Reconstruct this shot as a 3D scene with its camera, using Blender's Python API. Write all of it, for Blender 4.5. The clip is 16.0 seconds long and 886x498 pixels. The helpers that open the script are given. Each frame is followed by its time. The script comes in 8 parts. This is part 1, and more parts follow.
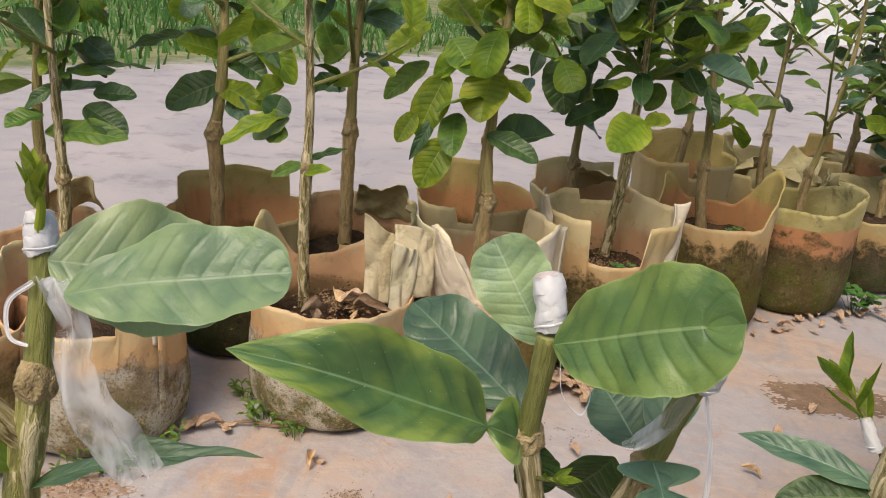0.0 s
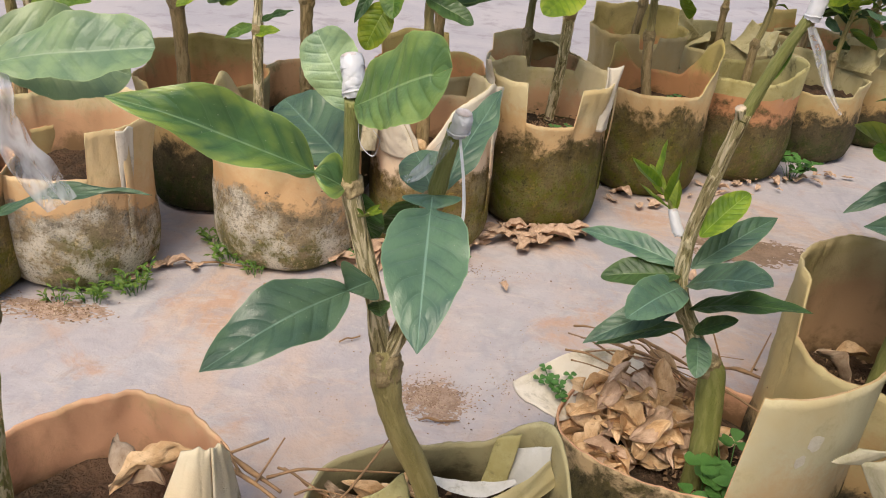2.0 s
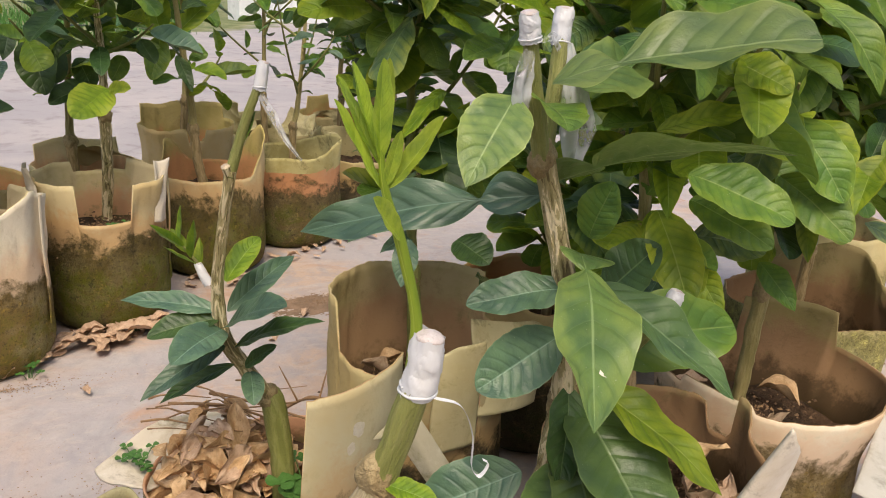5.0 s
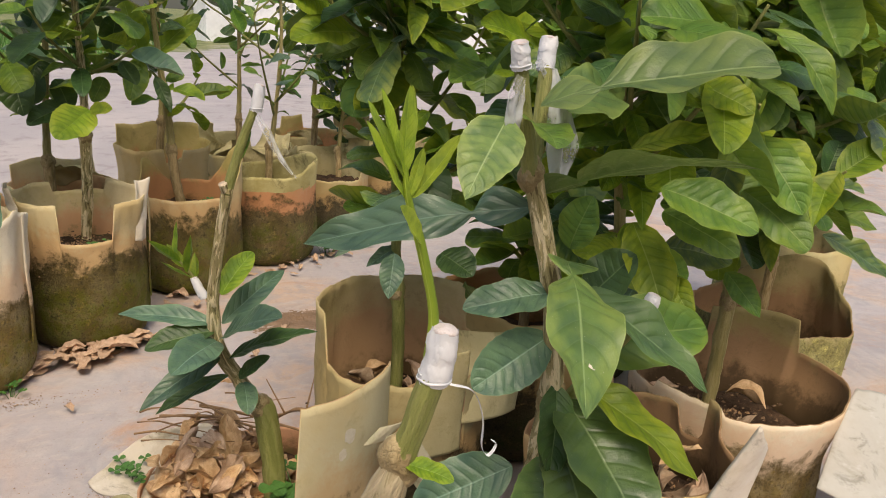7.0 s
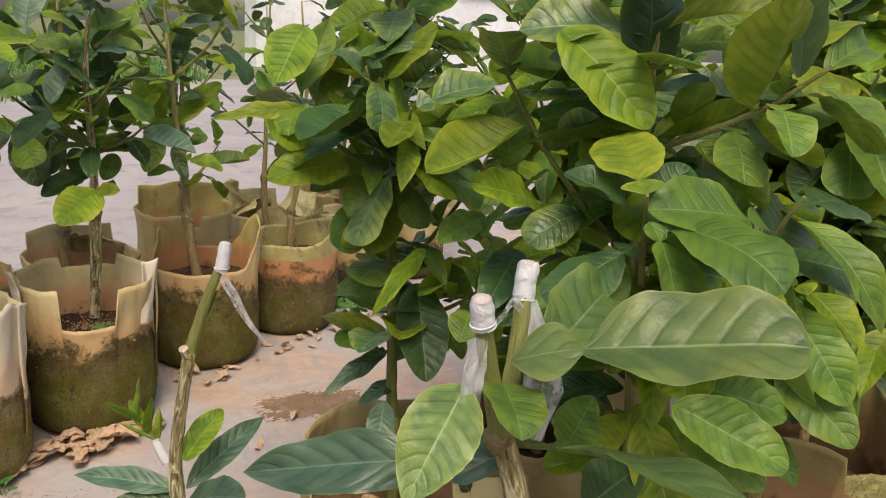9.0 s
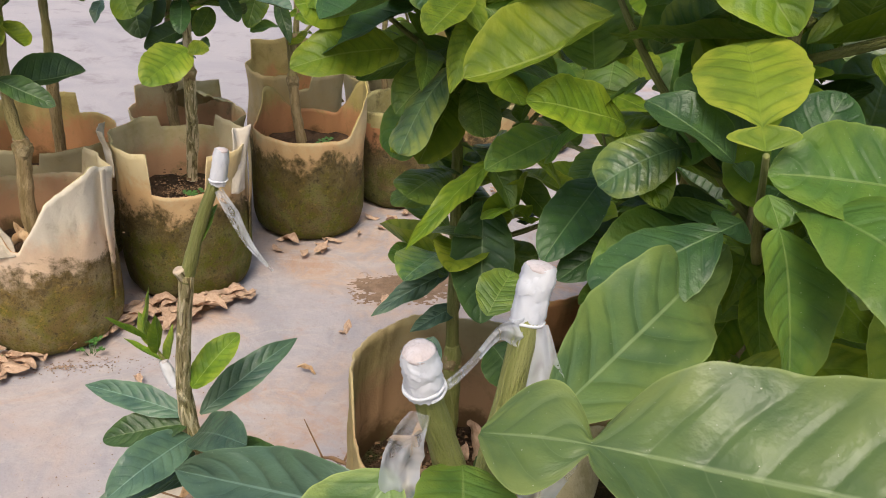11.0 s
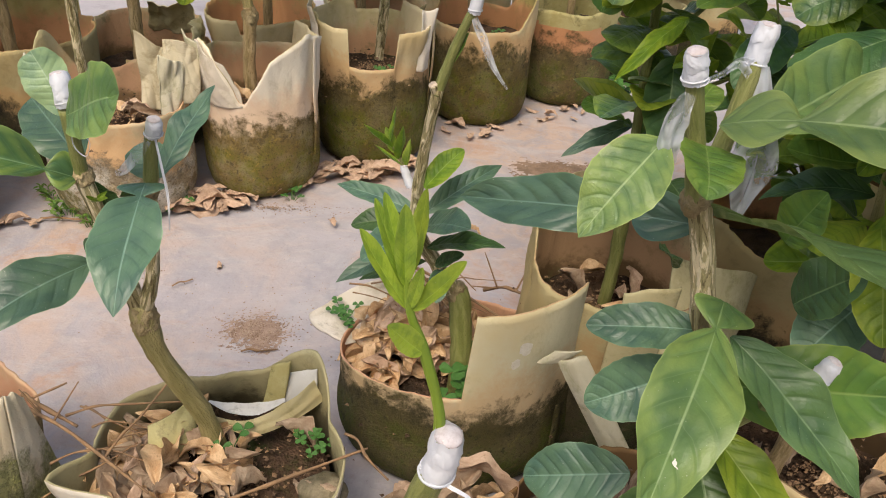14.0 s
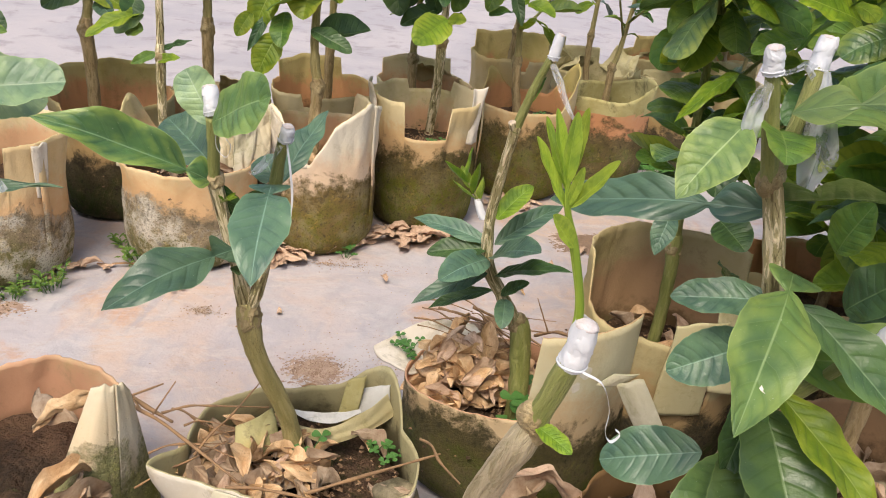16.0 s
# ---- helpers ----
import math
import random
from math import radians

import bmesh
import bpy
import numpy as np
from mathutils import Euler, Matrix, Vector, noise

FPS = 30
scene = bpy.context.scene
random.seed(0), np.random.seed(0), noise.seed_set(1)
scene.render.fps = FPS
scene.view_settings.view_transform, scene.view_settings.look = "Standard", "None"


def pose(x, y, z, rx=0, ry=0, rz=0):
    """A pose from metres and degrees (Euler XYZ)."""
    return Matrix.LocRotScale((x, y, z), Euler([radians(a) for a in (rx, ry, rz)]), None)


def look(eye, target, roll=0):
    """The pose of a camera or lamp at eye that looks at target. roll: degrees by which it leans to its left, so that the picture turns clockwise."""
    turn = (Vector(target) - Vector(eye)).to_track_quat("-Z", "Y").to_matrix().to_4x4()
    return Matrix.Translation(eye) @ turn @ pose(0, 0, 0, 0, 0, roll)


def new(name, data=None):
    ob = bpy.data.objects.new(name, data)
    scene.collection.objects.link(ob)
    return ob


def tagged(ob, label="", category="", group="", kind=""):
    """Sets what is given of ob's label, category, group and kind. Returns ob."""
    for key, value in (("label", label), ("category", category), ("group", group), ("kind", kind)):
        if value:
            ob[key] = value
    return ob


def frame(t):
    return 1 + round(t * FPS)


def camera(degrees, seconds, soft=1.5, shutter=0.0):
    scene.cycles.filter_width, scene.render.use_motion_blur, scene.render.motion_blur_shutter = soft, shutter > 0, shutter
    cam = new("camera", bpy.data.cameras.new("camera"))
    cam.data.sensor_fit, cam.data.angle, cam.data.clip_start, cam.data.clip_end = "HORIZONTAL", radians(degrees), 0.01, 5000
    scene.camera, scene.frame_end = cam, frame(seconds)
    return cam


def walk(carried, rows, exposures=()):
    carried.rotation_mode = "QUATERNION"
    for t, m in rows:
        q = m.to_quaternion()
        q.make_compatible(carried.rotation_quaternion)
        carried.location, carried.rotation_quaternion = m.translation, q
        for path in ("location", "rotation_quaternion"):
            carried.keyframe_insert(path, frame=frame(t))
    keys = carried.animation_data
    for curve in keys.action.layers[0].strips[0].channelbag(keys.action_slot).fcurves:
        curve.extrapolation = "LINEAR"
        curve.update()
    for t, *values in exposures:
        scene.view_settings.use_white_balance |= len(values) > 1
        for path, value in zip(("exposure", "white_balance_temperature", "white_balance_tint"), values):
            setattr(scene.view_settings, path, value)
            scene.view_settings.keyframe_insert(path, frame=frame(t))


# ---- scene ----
cam = camera(59.5, 16.0, 1.0)
PATH = [
    (0, (0.075, 0.067, 0.613), (-0.065, 1.946, -0.059), 4.8),
    (0.5, (0.074, 0.062, 0.609), (-0.024, 1.86, -0.26), 5.2),
    (1, (0.105, 0.009, 0.616), (0.009, 1.786, -0.296), 5.3),
    (1.5, (0.137, -0.03, 0.613), (0.016, 1.745, -0.301), 5.1),
    (2, (0.183, -0.054, 0.605), (0.061, 1.72, -0.311), 4.9),
    (2.5, (0.234, -0.065, 0.607), (0.219, 1.71, -0.316), 5.8),
    (3, (0.272, -0.066, 0.611), (0.429, 1.706, -0.304), 7.3),
    (3.5, (0.289, -0.079, 0.621), (0.536, 1.671, -0.314), 7.4),
    (4, (0.293, -0.11, 0.617), (0.581, 1.632, -0.322), 7.3),
    (4.5, (0.257, -0.135, 0.613), (0.839, 1.638, -0.106), 3.8),
    (4.7, (0.252, -0.144, 0.613), (0.94, 1.613, -0.053), 3.0),
    (5, (0.242, -0.16, 0.607), (1.054, 1.558, -0.016), 3.5),
    (5.2, (0.221, -0.176, 0.61), (1.1, 1.517, 0.008), 4.0),
    (7.3, (0.206, -0.19, 0.612), (1.098, 1.512, 0.056), 3.5),
    (7.5, (0.203, -0.202, 0.617), (1.095, 1.508, 0.089), 3.2),
    (8, (0.209, -0.201, 0.648), (1.091, 1.516, 0.124), 3.2),
    (8.5, (0.249, -0.167, 0.689), (1.094, 1.571, 0.174), 3.4),
    (8.7, (0.268, -0.141, 0.703), (1.097, 1.605, 0.189), 3.7),
    (10.8, (0.403, 0.023, 0.725), (0.838, 1.775, -0.135), 5.0),
    (11, (0.408, 0.02, 0.716), (0.831, 1.757, -0.18), 5.0),
    (11.5, (0.416, 0.017, 0.71), (0.818, 1.703, -0.288), 4.9),
    (12, (0.416, 0.0, 0.712), (0.801, 1.65, -0.35), 4.9),
    (12.5, (0.396, -0.028, 0.717), (0.776, 1.621, -0.349), 5.5),
    (13, (0.362, -0.053, 0.702), (0.674, 1.613, -0.359), 5.4),
    (13.5, (0.341, -0.079, 0.703), (0.516, 1.597, -0.375), 4.6),
    (14, (0.323, -0.132, 0.7), (0.439, 1.544, -0.385), 5.3),
    (14.5, (0.318, -0.193, 0.697), (0.422, 1.49, -0.378), 5.3),
    (15, (0.316, -0.219, 0.7), (0.415, 1.495, -0.327), 5.4),
    (15.5, (0.312, -0.227, 0.681), (0.404, 1.531, -0.269), 5.8),
    (16, (0.269, -0.229, 0.664), (0.327, 1.575, -0.197), 6.2),
]
EXPOSURE = [(0.0, 0.5, 7400, 10), (1.5, 0.68, 7250, 10), (2.0, 0.68, 7150, 10), (3.5, 0.92, 7300, 10), (5.0, 0.67, 7550, 10), (8.5, 0.55, 7850, 10), (11.0, 0.68, 7000, 10), (13.5, 0.58, 7150, 10), (14.5, 0.77, 7000, 10), (15.5, 0.9, 7000, 10), (16.0, 0.9, 7050, 10)]
walk(cam, [(t, look(eye, target, roll)) for t, eye, target, roll in PATH], exposures=EXPOSURE)

# ---- light ----
SUN_ELEV, SUN_ROT = 58.0, 200.0
world = bpy.data.worlds.new("sky")
scene.world = world
world.use_nodes = True
wn = world.node_tree
sky = wn.nodes.new("ShaderNodeTexSky")
sky.sky_type, sky.sun_disc = "NISHITA", False
sky.sun_elevation, sky.sun_rotation = radians(SUN_ELEV), radians(SUN_ROT)
sky.air_density, sky.dust_density = 1.0, 3.0
wn.links.new(sky.outputs[0], wn.nodes["Background"].inputs[0])
wn.nodes["Background"].inputs[1].default_value = 0.13
sun = new("sun", bpy.data.lights.new("sun", "SUN"))
sun.data.energy, sun.data.angle, sun.data.color = 1.5, radians(25), (1.0, 0.95, 0.87)
sun_way = Vector((math.sin(radians(SUN_ROT)) * math.cos(radians(SUN_ELEV)), math.cos(radians(SUN_ROT)) * math.cos(radians(SUN_ELEV)), math.sin(radians(SUN_ELEV))))
sun.matrix_world = look(sun_way * 20, (0, 0, 0))


# ---- materials ----
class Nodes:
    """A material's node tree, with short calls for the nodes used here."""

    def __init__(self, name):
        self.m = bpy.data.materials.new(name)
        self.m.use_nodes = True
        self.t = self.m.node_tree
        self.b = self.t.nodes["Principled BSDF"]
        self.out = self.t.nodes["Material Output"]

    def n(self, kind, **props):
        node = self.t.nodes.new("ShaderNode" + kind)
        for k, v in props.items():
            if k == "op":
                node.operation = v
            elif k == "mode":
                node.blend_type = v
            elif k == "dtype":
                node.data_type = v
        return node

    def link(self, a, b):
        self.t.links.new(a, b)

    def put(self, sock, v):
        if isinstance(v, (int, float, tuple)):
            sock.default_value = v
        else:
            self.link(v, sock)

    def math(self, op, a, b=0.0, clamp=False):
        node = self.n("Math", op=op)
        node.use_clamp = clamp
        self.put(node.inputs[0], a)
        self.put(node.inputs[1], b)
        return node.outputs[0]

    def noise(self, vec, scale, detail=4.0, rough=0.55, dist=0.0):
        node = self.n("TexNoise")
        self.link(vec, node.inputs["Vector"])
        node.inputs["Scale"].default_value = scale
        node.inputs["Detail"].default_value = detail
        node.inputs["Roughness"].default_value = rough
        node.inputs["Distortion"].default_value = dist
        return node.outputs[0]

    def ramp(self, fac, lo, hi):
        node = self.n("MapRange")
        node.interpolation_type = "SMOOTHSTEP"
        self.link(fac, node.inputs[0])
        self.put(node.inputs[1], lo)
        self.put(node.inputs[2], hi)
        return node.outputs[0]

    def mix(self, fac, a, b, mode="MIX"):
        node = self.n("Mix", dtype="RGBA", mode=mode)
        self.put(node.inputs[0], fac)
        for s, v in ((node.inputs[6], a), (node.inputs[7], b)):
            self.put(s, (*v, 1.0) if isinstance(v, tuple) else v)
        return node.outputs[2]

    def coord(self, which="Object"):
        return self.n("TexCoord").outputs[which]

    def stretch(self, vec, sx, sy, sz):
        node = self.n("Mapping")
        self.link(vec, node.inputs[0])
        node.inputs["Scale"].default_value = (sx, sy, sz)
        return node.outputs[0]

    def shift(self, vec, amount=37.0):
        """Moves a coordinate by the object's own random number."""
        node = self.n("VectorMath", op="ADD")
        self.link(vec, node.inputs[0])
        self.link(self.math("MULTIPLY", self.n("ObjectInfo").outputs["Random"], amount), node.inputs[1])
        return node.outputs[0]

    def sep(self, vec):
        node = self.n("SeparateXYZ")
        self.link(vec, node.inputs[0])
        return node.outputs

    def bump(self, height, strength, distance):
        node = self.n("Bump")
        self.link(height, node.inputs["Height"])
        node.inputs["Strength"].default_value = strength
        node.inputs["Distance"].default_value = distance
        self.link(node.outputs[0], self.b.inputs["Normal"])
        return node.outputs[0]

    def done(self, colour, rough, spec=0.5):
        self.put(self.b.inputs["Base Color"], (*colour, 1.0) if isinstance(colour, tuple) else colour)
        self.put(self.b.inputs["Roughness"], rough)
        self.b.inputs["Specular IOR Level"].default_value = spec
        return self.m


def make_concrete():
    """Old trowelled concrete: grey-lilac, with soft clay stains, washed smears, pale scuffs and damp patches."""
    k = Nodes("worn_concrete")
    v = k.coord()
    broad, mid, fine, grit = k.noise(v, 2.3, 6, 0.60, 0.7), k.noise(v, 7.0, 7, 0.66, 0.4), k.noise(v, 42.0, 6, 0.65), k.noise(v, 260.0, 3)
    smear = k.noise(k.stretch(v, 0.75, 1.6, 1.0), 4.6, 7, 0.66, 1.6)
    wash = k.noise(k.stretch(v, 1.5, 0.7, 1.0), 3.4, 6, 0.62, 2.2)
    c = k.mix(k.ramp(broad, 0.44, 0.60), (0.424, 0.388, 0.404), (0.500, 0.375, 0.305))
    c = k.mix(k.math("MULTIPLY", k.ramp(smear, 0.48, 0.64), 0.6), c, (0.475, 0.45, 0.455))
    c = k.mix(k.math("MULTIPLY", k.ramp(wash, 0.50, 0.64), 0.6), c, (0.325, 0.315, 0.345))
    c = k.mix(k.math("MULTIPLY", k.ramp(mid, 0.54, 0.72), 0.5), c, (0.40, 0.38, 0.40))
    c = k.mix(k.math("MULTIPLY", k.ramp(k.noise(v, 3.6, 8, 0.70, 1.1), 0.53, 0.68), 0.75), c, (0.47, 0.285, 0.185))
    c = k.mix(k.math("MULTIPLY", k.ramp(k.noise(v, 6.5, 8, 0.75, 0.5), 0.60, 0.72), 0.5), c, (0.28, 0.19, 0.135))
    c = k.mix(k.math("MULTIPLY", k.ramp(k.noise(v, 10.0, 8, 0.70, 1.2), 0.47, 0.60), 0.50), c, (0.355, 0.332, 0.352))
    c = k.mix(k.math("MULTIPLY", k.ramp(k.noise(k.stretch(v, 0.8, 1.5, 1.0), 14.0, 8, 0.72, 1.6), 0.52, 0.64), 0.42), c, (0.53, 0.46, 0.42))
    c = k.mix(k.math("MULTIPLY", k.ramp(k.noise(v, 19.0, 8, 0.76, 0.8), 0.55, 0.68), 0.40), c, (0.35, 0.26, 0.205))
    c = k.mix(k.math("MULTIPLY", k.ramp(fine, 0.50, 0.74), 0.22), c, (0.27, 0.23, 0.21))
    c = k.mix(k.math("MULTIPLY", k.ramp(fine, 0.42, 0.28), 0.20), c, (0.60, 0.56, 0.54))
    c = k.mix(k.math("MULTIPLY", k.ramp(grit, 0.64, 0.74), 0.35), c, (0.17, 0.14, 0.12))
    p = k.sep(v)
    lane = k.ramp(k.math("ADD", k.math("SUBTRACT", p[1], k.math("MULTIPLY", p[0], 0.68)), k.math("MULTIPLY", k.math("SUBTRACT", broad, 0.5), 0.8)), 1.55, 2.0)
    grey = k.mix(k.ramp(k.noise(v, 1.4, 6, 0.65, 0.8), 0.38, 0.64), (0.36, 0.332, 0.348), (0.43, 0.388, 0.39))
    grey = k.mix(k.math("MULTIPLY", k.ramp(mid, 0.52, 0.66), 0.6), grey, (0.25, 0.22, 0.225))
    c = k.mix(lane, c, grey)
    field = k.math("ADD", k.math("SUBTRACT", p[1], k.math("MULTIPLY", p[0], 1.6)), k.math("MULTIPLY", k.math("SUBTRACT", k.noise(v, 1.1, 6, 0.7), 0.5), 3.0))
    turf = k.mix(k.ramp(k.noise(v, 3.0, 7, 0.7), 0.36, 0.64), (0.10, 0.14, 0.045), (0.31, 0.29, 0.15))
    turf = k.mix(k.math("MULTIPLY", k.ramp(k.noise(v, 24.0, 5), 0.45, 0.65), 0.6), turf, (0.07, 0.11, 0.03))
    c = k.mix(k.ramp(field, 7.1, 7.7), c, turf)
    h = k.math("ADD", k.math("MULTIPLY", mid, 4.0), k.math("ADD", k.math("MULTIPLY", fine, 0.9), k.math("MULTIPLY", grit, 0.2)))
    k.bump(h, 0.45, 0.0035)
    return k.done(c, k.math("ADD", 0.62, k.math("MULTIPLY", mid, 0.3)), 0.25)


def make_bag_outer(name, cloth, dirt, moss, chalk, line, chalky, rust=0.75):
    """Felt-like bag cloth, with damp, mould, moss and lime that climb from the base up to about the height line."""
    k = Nodes(name)
    v = k.coord()
    vs = k.shift(v)
    z = k.sep(v)[2]
    big, mid, fine = k.noise(vs, 8.0, 6, 0.68, 0.4), k.noise(vs, 26.0, 8, 0.76, 0.3), k.noise(vs, 150.0, 4, 0.6)
    patch, grain = k.noise(vs, 15.0, 9, 0.78, 0.5), k.noise(vs, 320.0, 4, 0.7)
    c = k.mix(k.ramp(k.noise(vs, 6.0, 5, 0.6), 0.36, 0.66), cloth, (cloth[0] * 0.98, cloth[1] * 0.87, cloth[2] * 0.72))
    c = k.mix(k.math("MULTIPLY", k.ramp(mid, 0.52, 0.70), 0.45), c, (cloth[0] * 0.62, cloth[1] * 0.56, cloth[2] * 0.42))
    edge = k.math("ADD", z, k.math("ADD", k.math("MULTIPLY", k.math("SUBTRACT", big, 0.5), 0.15), k.math("MULTIPLY", k.math("SUBTRACT", mid, 0.5), 0.13)))
    low = k.ramp(edge, line + 0.018, line - 0.014)
    c = k.mix(k.math("MULTIPLY", k.ramp(edge, line + 0.070, line + 0.020), rust), c, (cloth[0] * 0.92, cloth[1] * 0.66, cloth[2] * 0.52))
    c = k.mix(k.math("MULTIPLY", low, 0.95), c, dirt)
    mossy = k.math("MULTIPLY", k.ramp(edge, line - 0.020, line - 0.075), k.ramp(patch, 0.40, 0.56))
    c = k.mix(mossy, c, moss)
    pale = k.math("MULTIPLY", k.math("MULTIPLY", low, 0.8), k.ramp(k.noise(vs, 70.0, 8, 0.84), 0.53, 0.62))
    c = k.mix(pale, c, (dirt[0] * 2.1, dirt[1] * 2.1, dirt[2] * 1.8))
    lime = k.math("MULTIPLY", k.math("MULTIPLY", low, chalky), k.ramp(k.noise(vs, 20.0, 7, 0.76), 0.44, 0.60))
    c = k.mix(lime, c, chalk)
    band = k.math("MULTIPLY", low, k.ramp(edge, line - 0.060, line - 0.012))
    c = k.mix(k.math("MULTIPLY", band, k.math("MULTIPLY", k.ramp(k.noise(vs, 42.0, 8, 0.80), 0.42, 0.62), 0.75)), c, (dirt[0] * 0.42, dirt[1] * 0.42, dirt[2] * 0.42))
    c = k.mix(k.math("MULTIPLY", k.ramp(k.noise(vs, 80.0, 7, 0.80), 0.53, 0.64), k.math("MULTIPLY", low, 0.75)), c, (dirt[0] * 0.26, dirt[1] * 0.27, dirt[2] * 0.30))
    c = k.mix(k.math("MULTIPLY", k.math("MULTIPLY", low, 0.5), k.ramp(grain, 0.46, 0.36)), c, (0.040, 0.034, 0.012))
    h = k.math("ADD", k.math("MULTIPLY", k.math("MULTIPLY", k.math("ADD", mid, k.math("MULTIPLY", grain, 0.5)), low), 1.6), k.math("ADD", k.math("MULTIPLY", fine, 0.15), k.math("MULTIPLY", big, 0.8)))
    k.bump(h, 0.8, 0.004)
    return k.done(c, 0.85, 0.25)


def make_lining(name, a, b, dark, line):
    """A bag's inside: cream cloth at the rim, stained terracotta lower down and dark by the soil, about the height line."""
    k = Nodes(name)
    v = k.coord()
    vs = k.shift(v)
    z = k.sep(v)[2]
    mid, big = k.noise(vs, 24.0, 8, 0.76, 0.4), k.noise(vs, 7.0, 6, 0.68, 0.3)
    c = k.mix(k.ramp(big, 0.38, 0.64), a, (a[0] * 0.82, a[1] * 0.84, a[2] * 0.66))
    edge = k.math("ADD", z, k.math("ADD", k.math("MULTIPLY", k.math("SUBTRACT", k.noise(vs, 9.0, 6, 0.7), 0.5), 0.13), k.math("MULTIPLY", k.math("SUBTRACT", mid, 0.5), 0.07)))
    c = k.mix(k.ramp(edge, line + 0.085, line + 0.040), c, b)
    c = k.mix(k.math("MULTIPLY", k.ramp(mid, 0.52, 0.68), 0.45), c, dark)
    c = k.mix(k.math("MULTIPLY", k.ramp(edge, line + 0.012, line - 0.018), 0.85), c, (dark[0] * 0.5, dark[1] * 0.46, dark[2] * 0.42))
    c = k.mix(k.math("MULTIPLY", k.ramp(k.noise(vs, 16.0, 7, 0.74), 0.58, 0.68), 0.5), c, (0.20, 0.19, 0.07))
    k.bump(k.math("ADD", k.noise(vs, 150.0, 3), k.math("MULTIPLY", mid, 2.0)), 0.18, 0.003)
    return k.done(c, 0.8, 0.3)


def make_cloth(name, a, b, dark):
    """Bag cloth seen from inside or folded over: blotched, with damp marks and a fine weave."""
    k = Nodes(name)
    v = k.shift(k.coord())
    mid = k.noise(v, 26.0, 7, 0.74, 0.4)
    c = k.mix(k.ramp(k.noise(v, 8.0, 6, 0.68, 0.3), 0.38, 0.64), a, b)
    c = k.mix(k.math("MULTIPLY", k.ramp(k.noise(v, 13.0, 7, 0.75, 0.5), 0.50, 0.64), 0.75), c, dark)
    c = k.mix(k.math("MULTIPLY", k.ramp(mid, 0.55, 0.68), 0.55), c, (dark[0] * 0.5, dark[1] * 0.5, dark[2] * 0.5))
    c = k.mix(k.math("MULTIPLY", k.ramp(k.noise(v, 40.0, 5, 0.7), 0.58, 0.70), 0.35), c, (min(a[0] * 1.25, 0.8), min(a[1] * 1.28, 0.8), min(a[2] * 1.4, 0.8)))
    k.bump(k.math("ADD", k.math("ADD", k.noise(v, 190.0, 4, 0.65), k.math("MULTIPLY", mid, 1.6)), k.math("MULTIPLY", k.noise(v, 18.0, 4), 2.0)), 0.22, 0.003)
    return k.done(c, 0.8, 0.3)


def make_soil():
    k = Nodes("potting_soil")
    v = k.shift(k.coord())
    c = k.mix(k.ramp(k.noise(v, 14.0, 6, 0.7), 0.35, 0.65), (0.042, 0.028, 0.018), (0.13, 0.077, 0.047))
    c = k.mix(k.math("MULTIPLY", k.ramp(k.noise(v, 9.0, 6, 0.7), 0.56, 0.68), 0.8), c, (0.045, 0.060, 0.014))
    k.bump(k.math("ADD", k.noise(v, 60.0, 6, 0.7), k.noise(v, 220.0, 3)), 1.0, 0.008)
    return k.done(c, 0.92, 0.2)


def make_bark(name, base, ridge, groove, amount):
    """Stem skin with corky streaks that run along the stem (the UV's v is its length)."""
    k = Nodes(name)
    uv = k.coord("UV")
    vs = k.shift(uv, 11.0)
    streak = k.noise(k.stretch(vs, 9.0, 34.0, 1.0), 1.0, 5, 0.6, 0.9)
    fine = k.noise(k.stretch(vs, 30.0, 160.0, 1.0), 1.0, 4, 0.6)
    c = k.mix(k.ramp(k.noise(vs, 12.0, 4), 0.35, 0.65), base, (base[0] * 0.72, base[1] * 0.74, base[2] * 0.66))
    c = k.mix(k.math("MULTIPLY", k.ramp(streak, 0.50, 0.56), amount), c, ridge)
    c = k.mix(k.math("MULTIPLY", k.ramp(streak, 0.44, 0.385), amount), c, groove)
    c = k.mix(k.math("MULTIPLY", k.ramp(fine, 0.6, 0.8), 0.35), c, (0.07, 0.055, 0.035))
    k.bump(k.math("ADD", k.math("MULTIPLY", streak, 2.6 * amount), k.math("MULTIPLY", fine, 0.6)), 0.9, 0.004)
    return k.done(c, 0.6, 0.4)


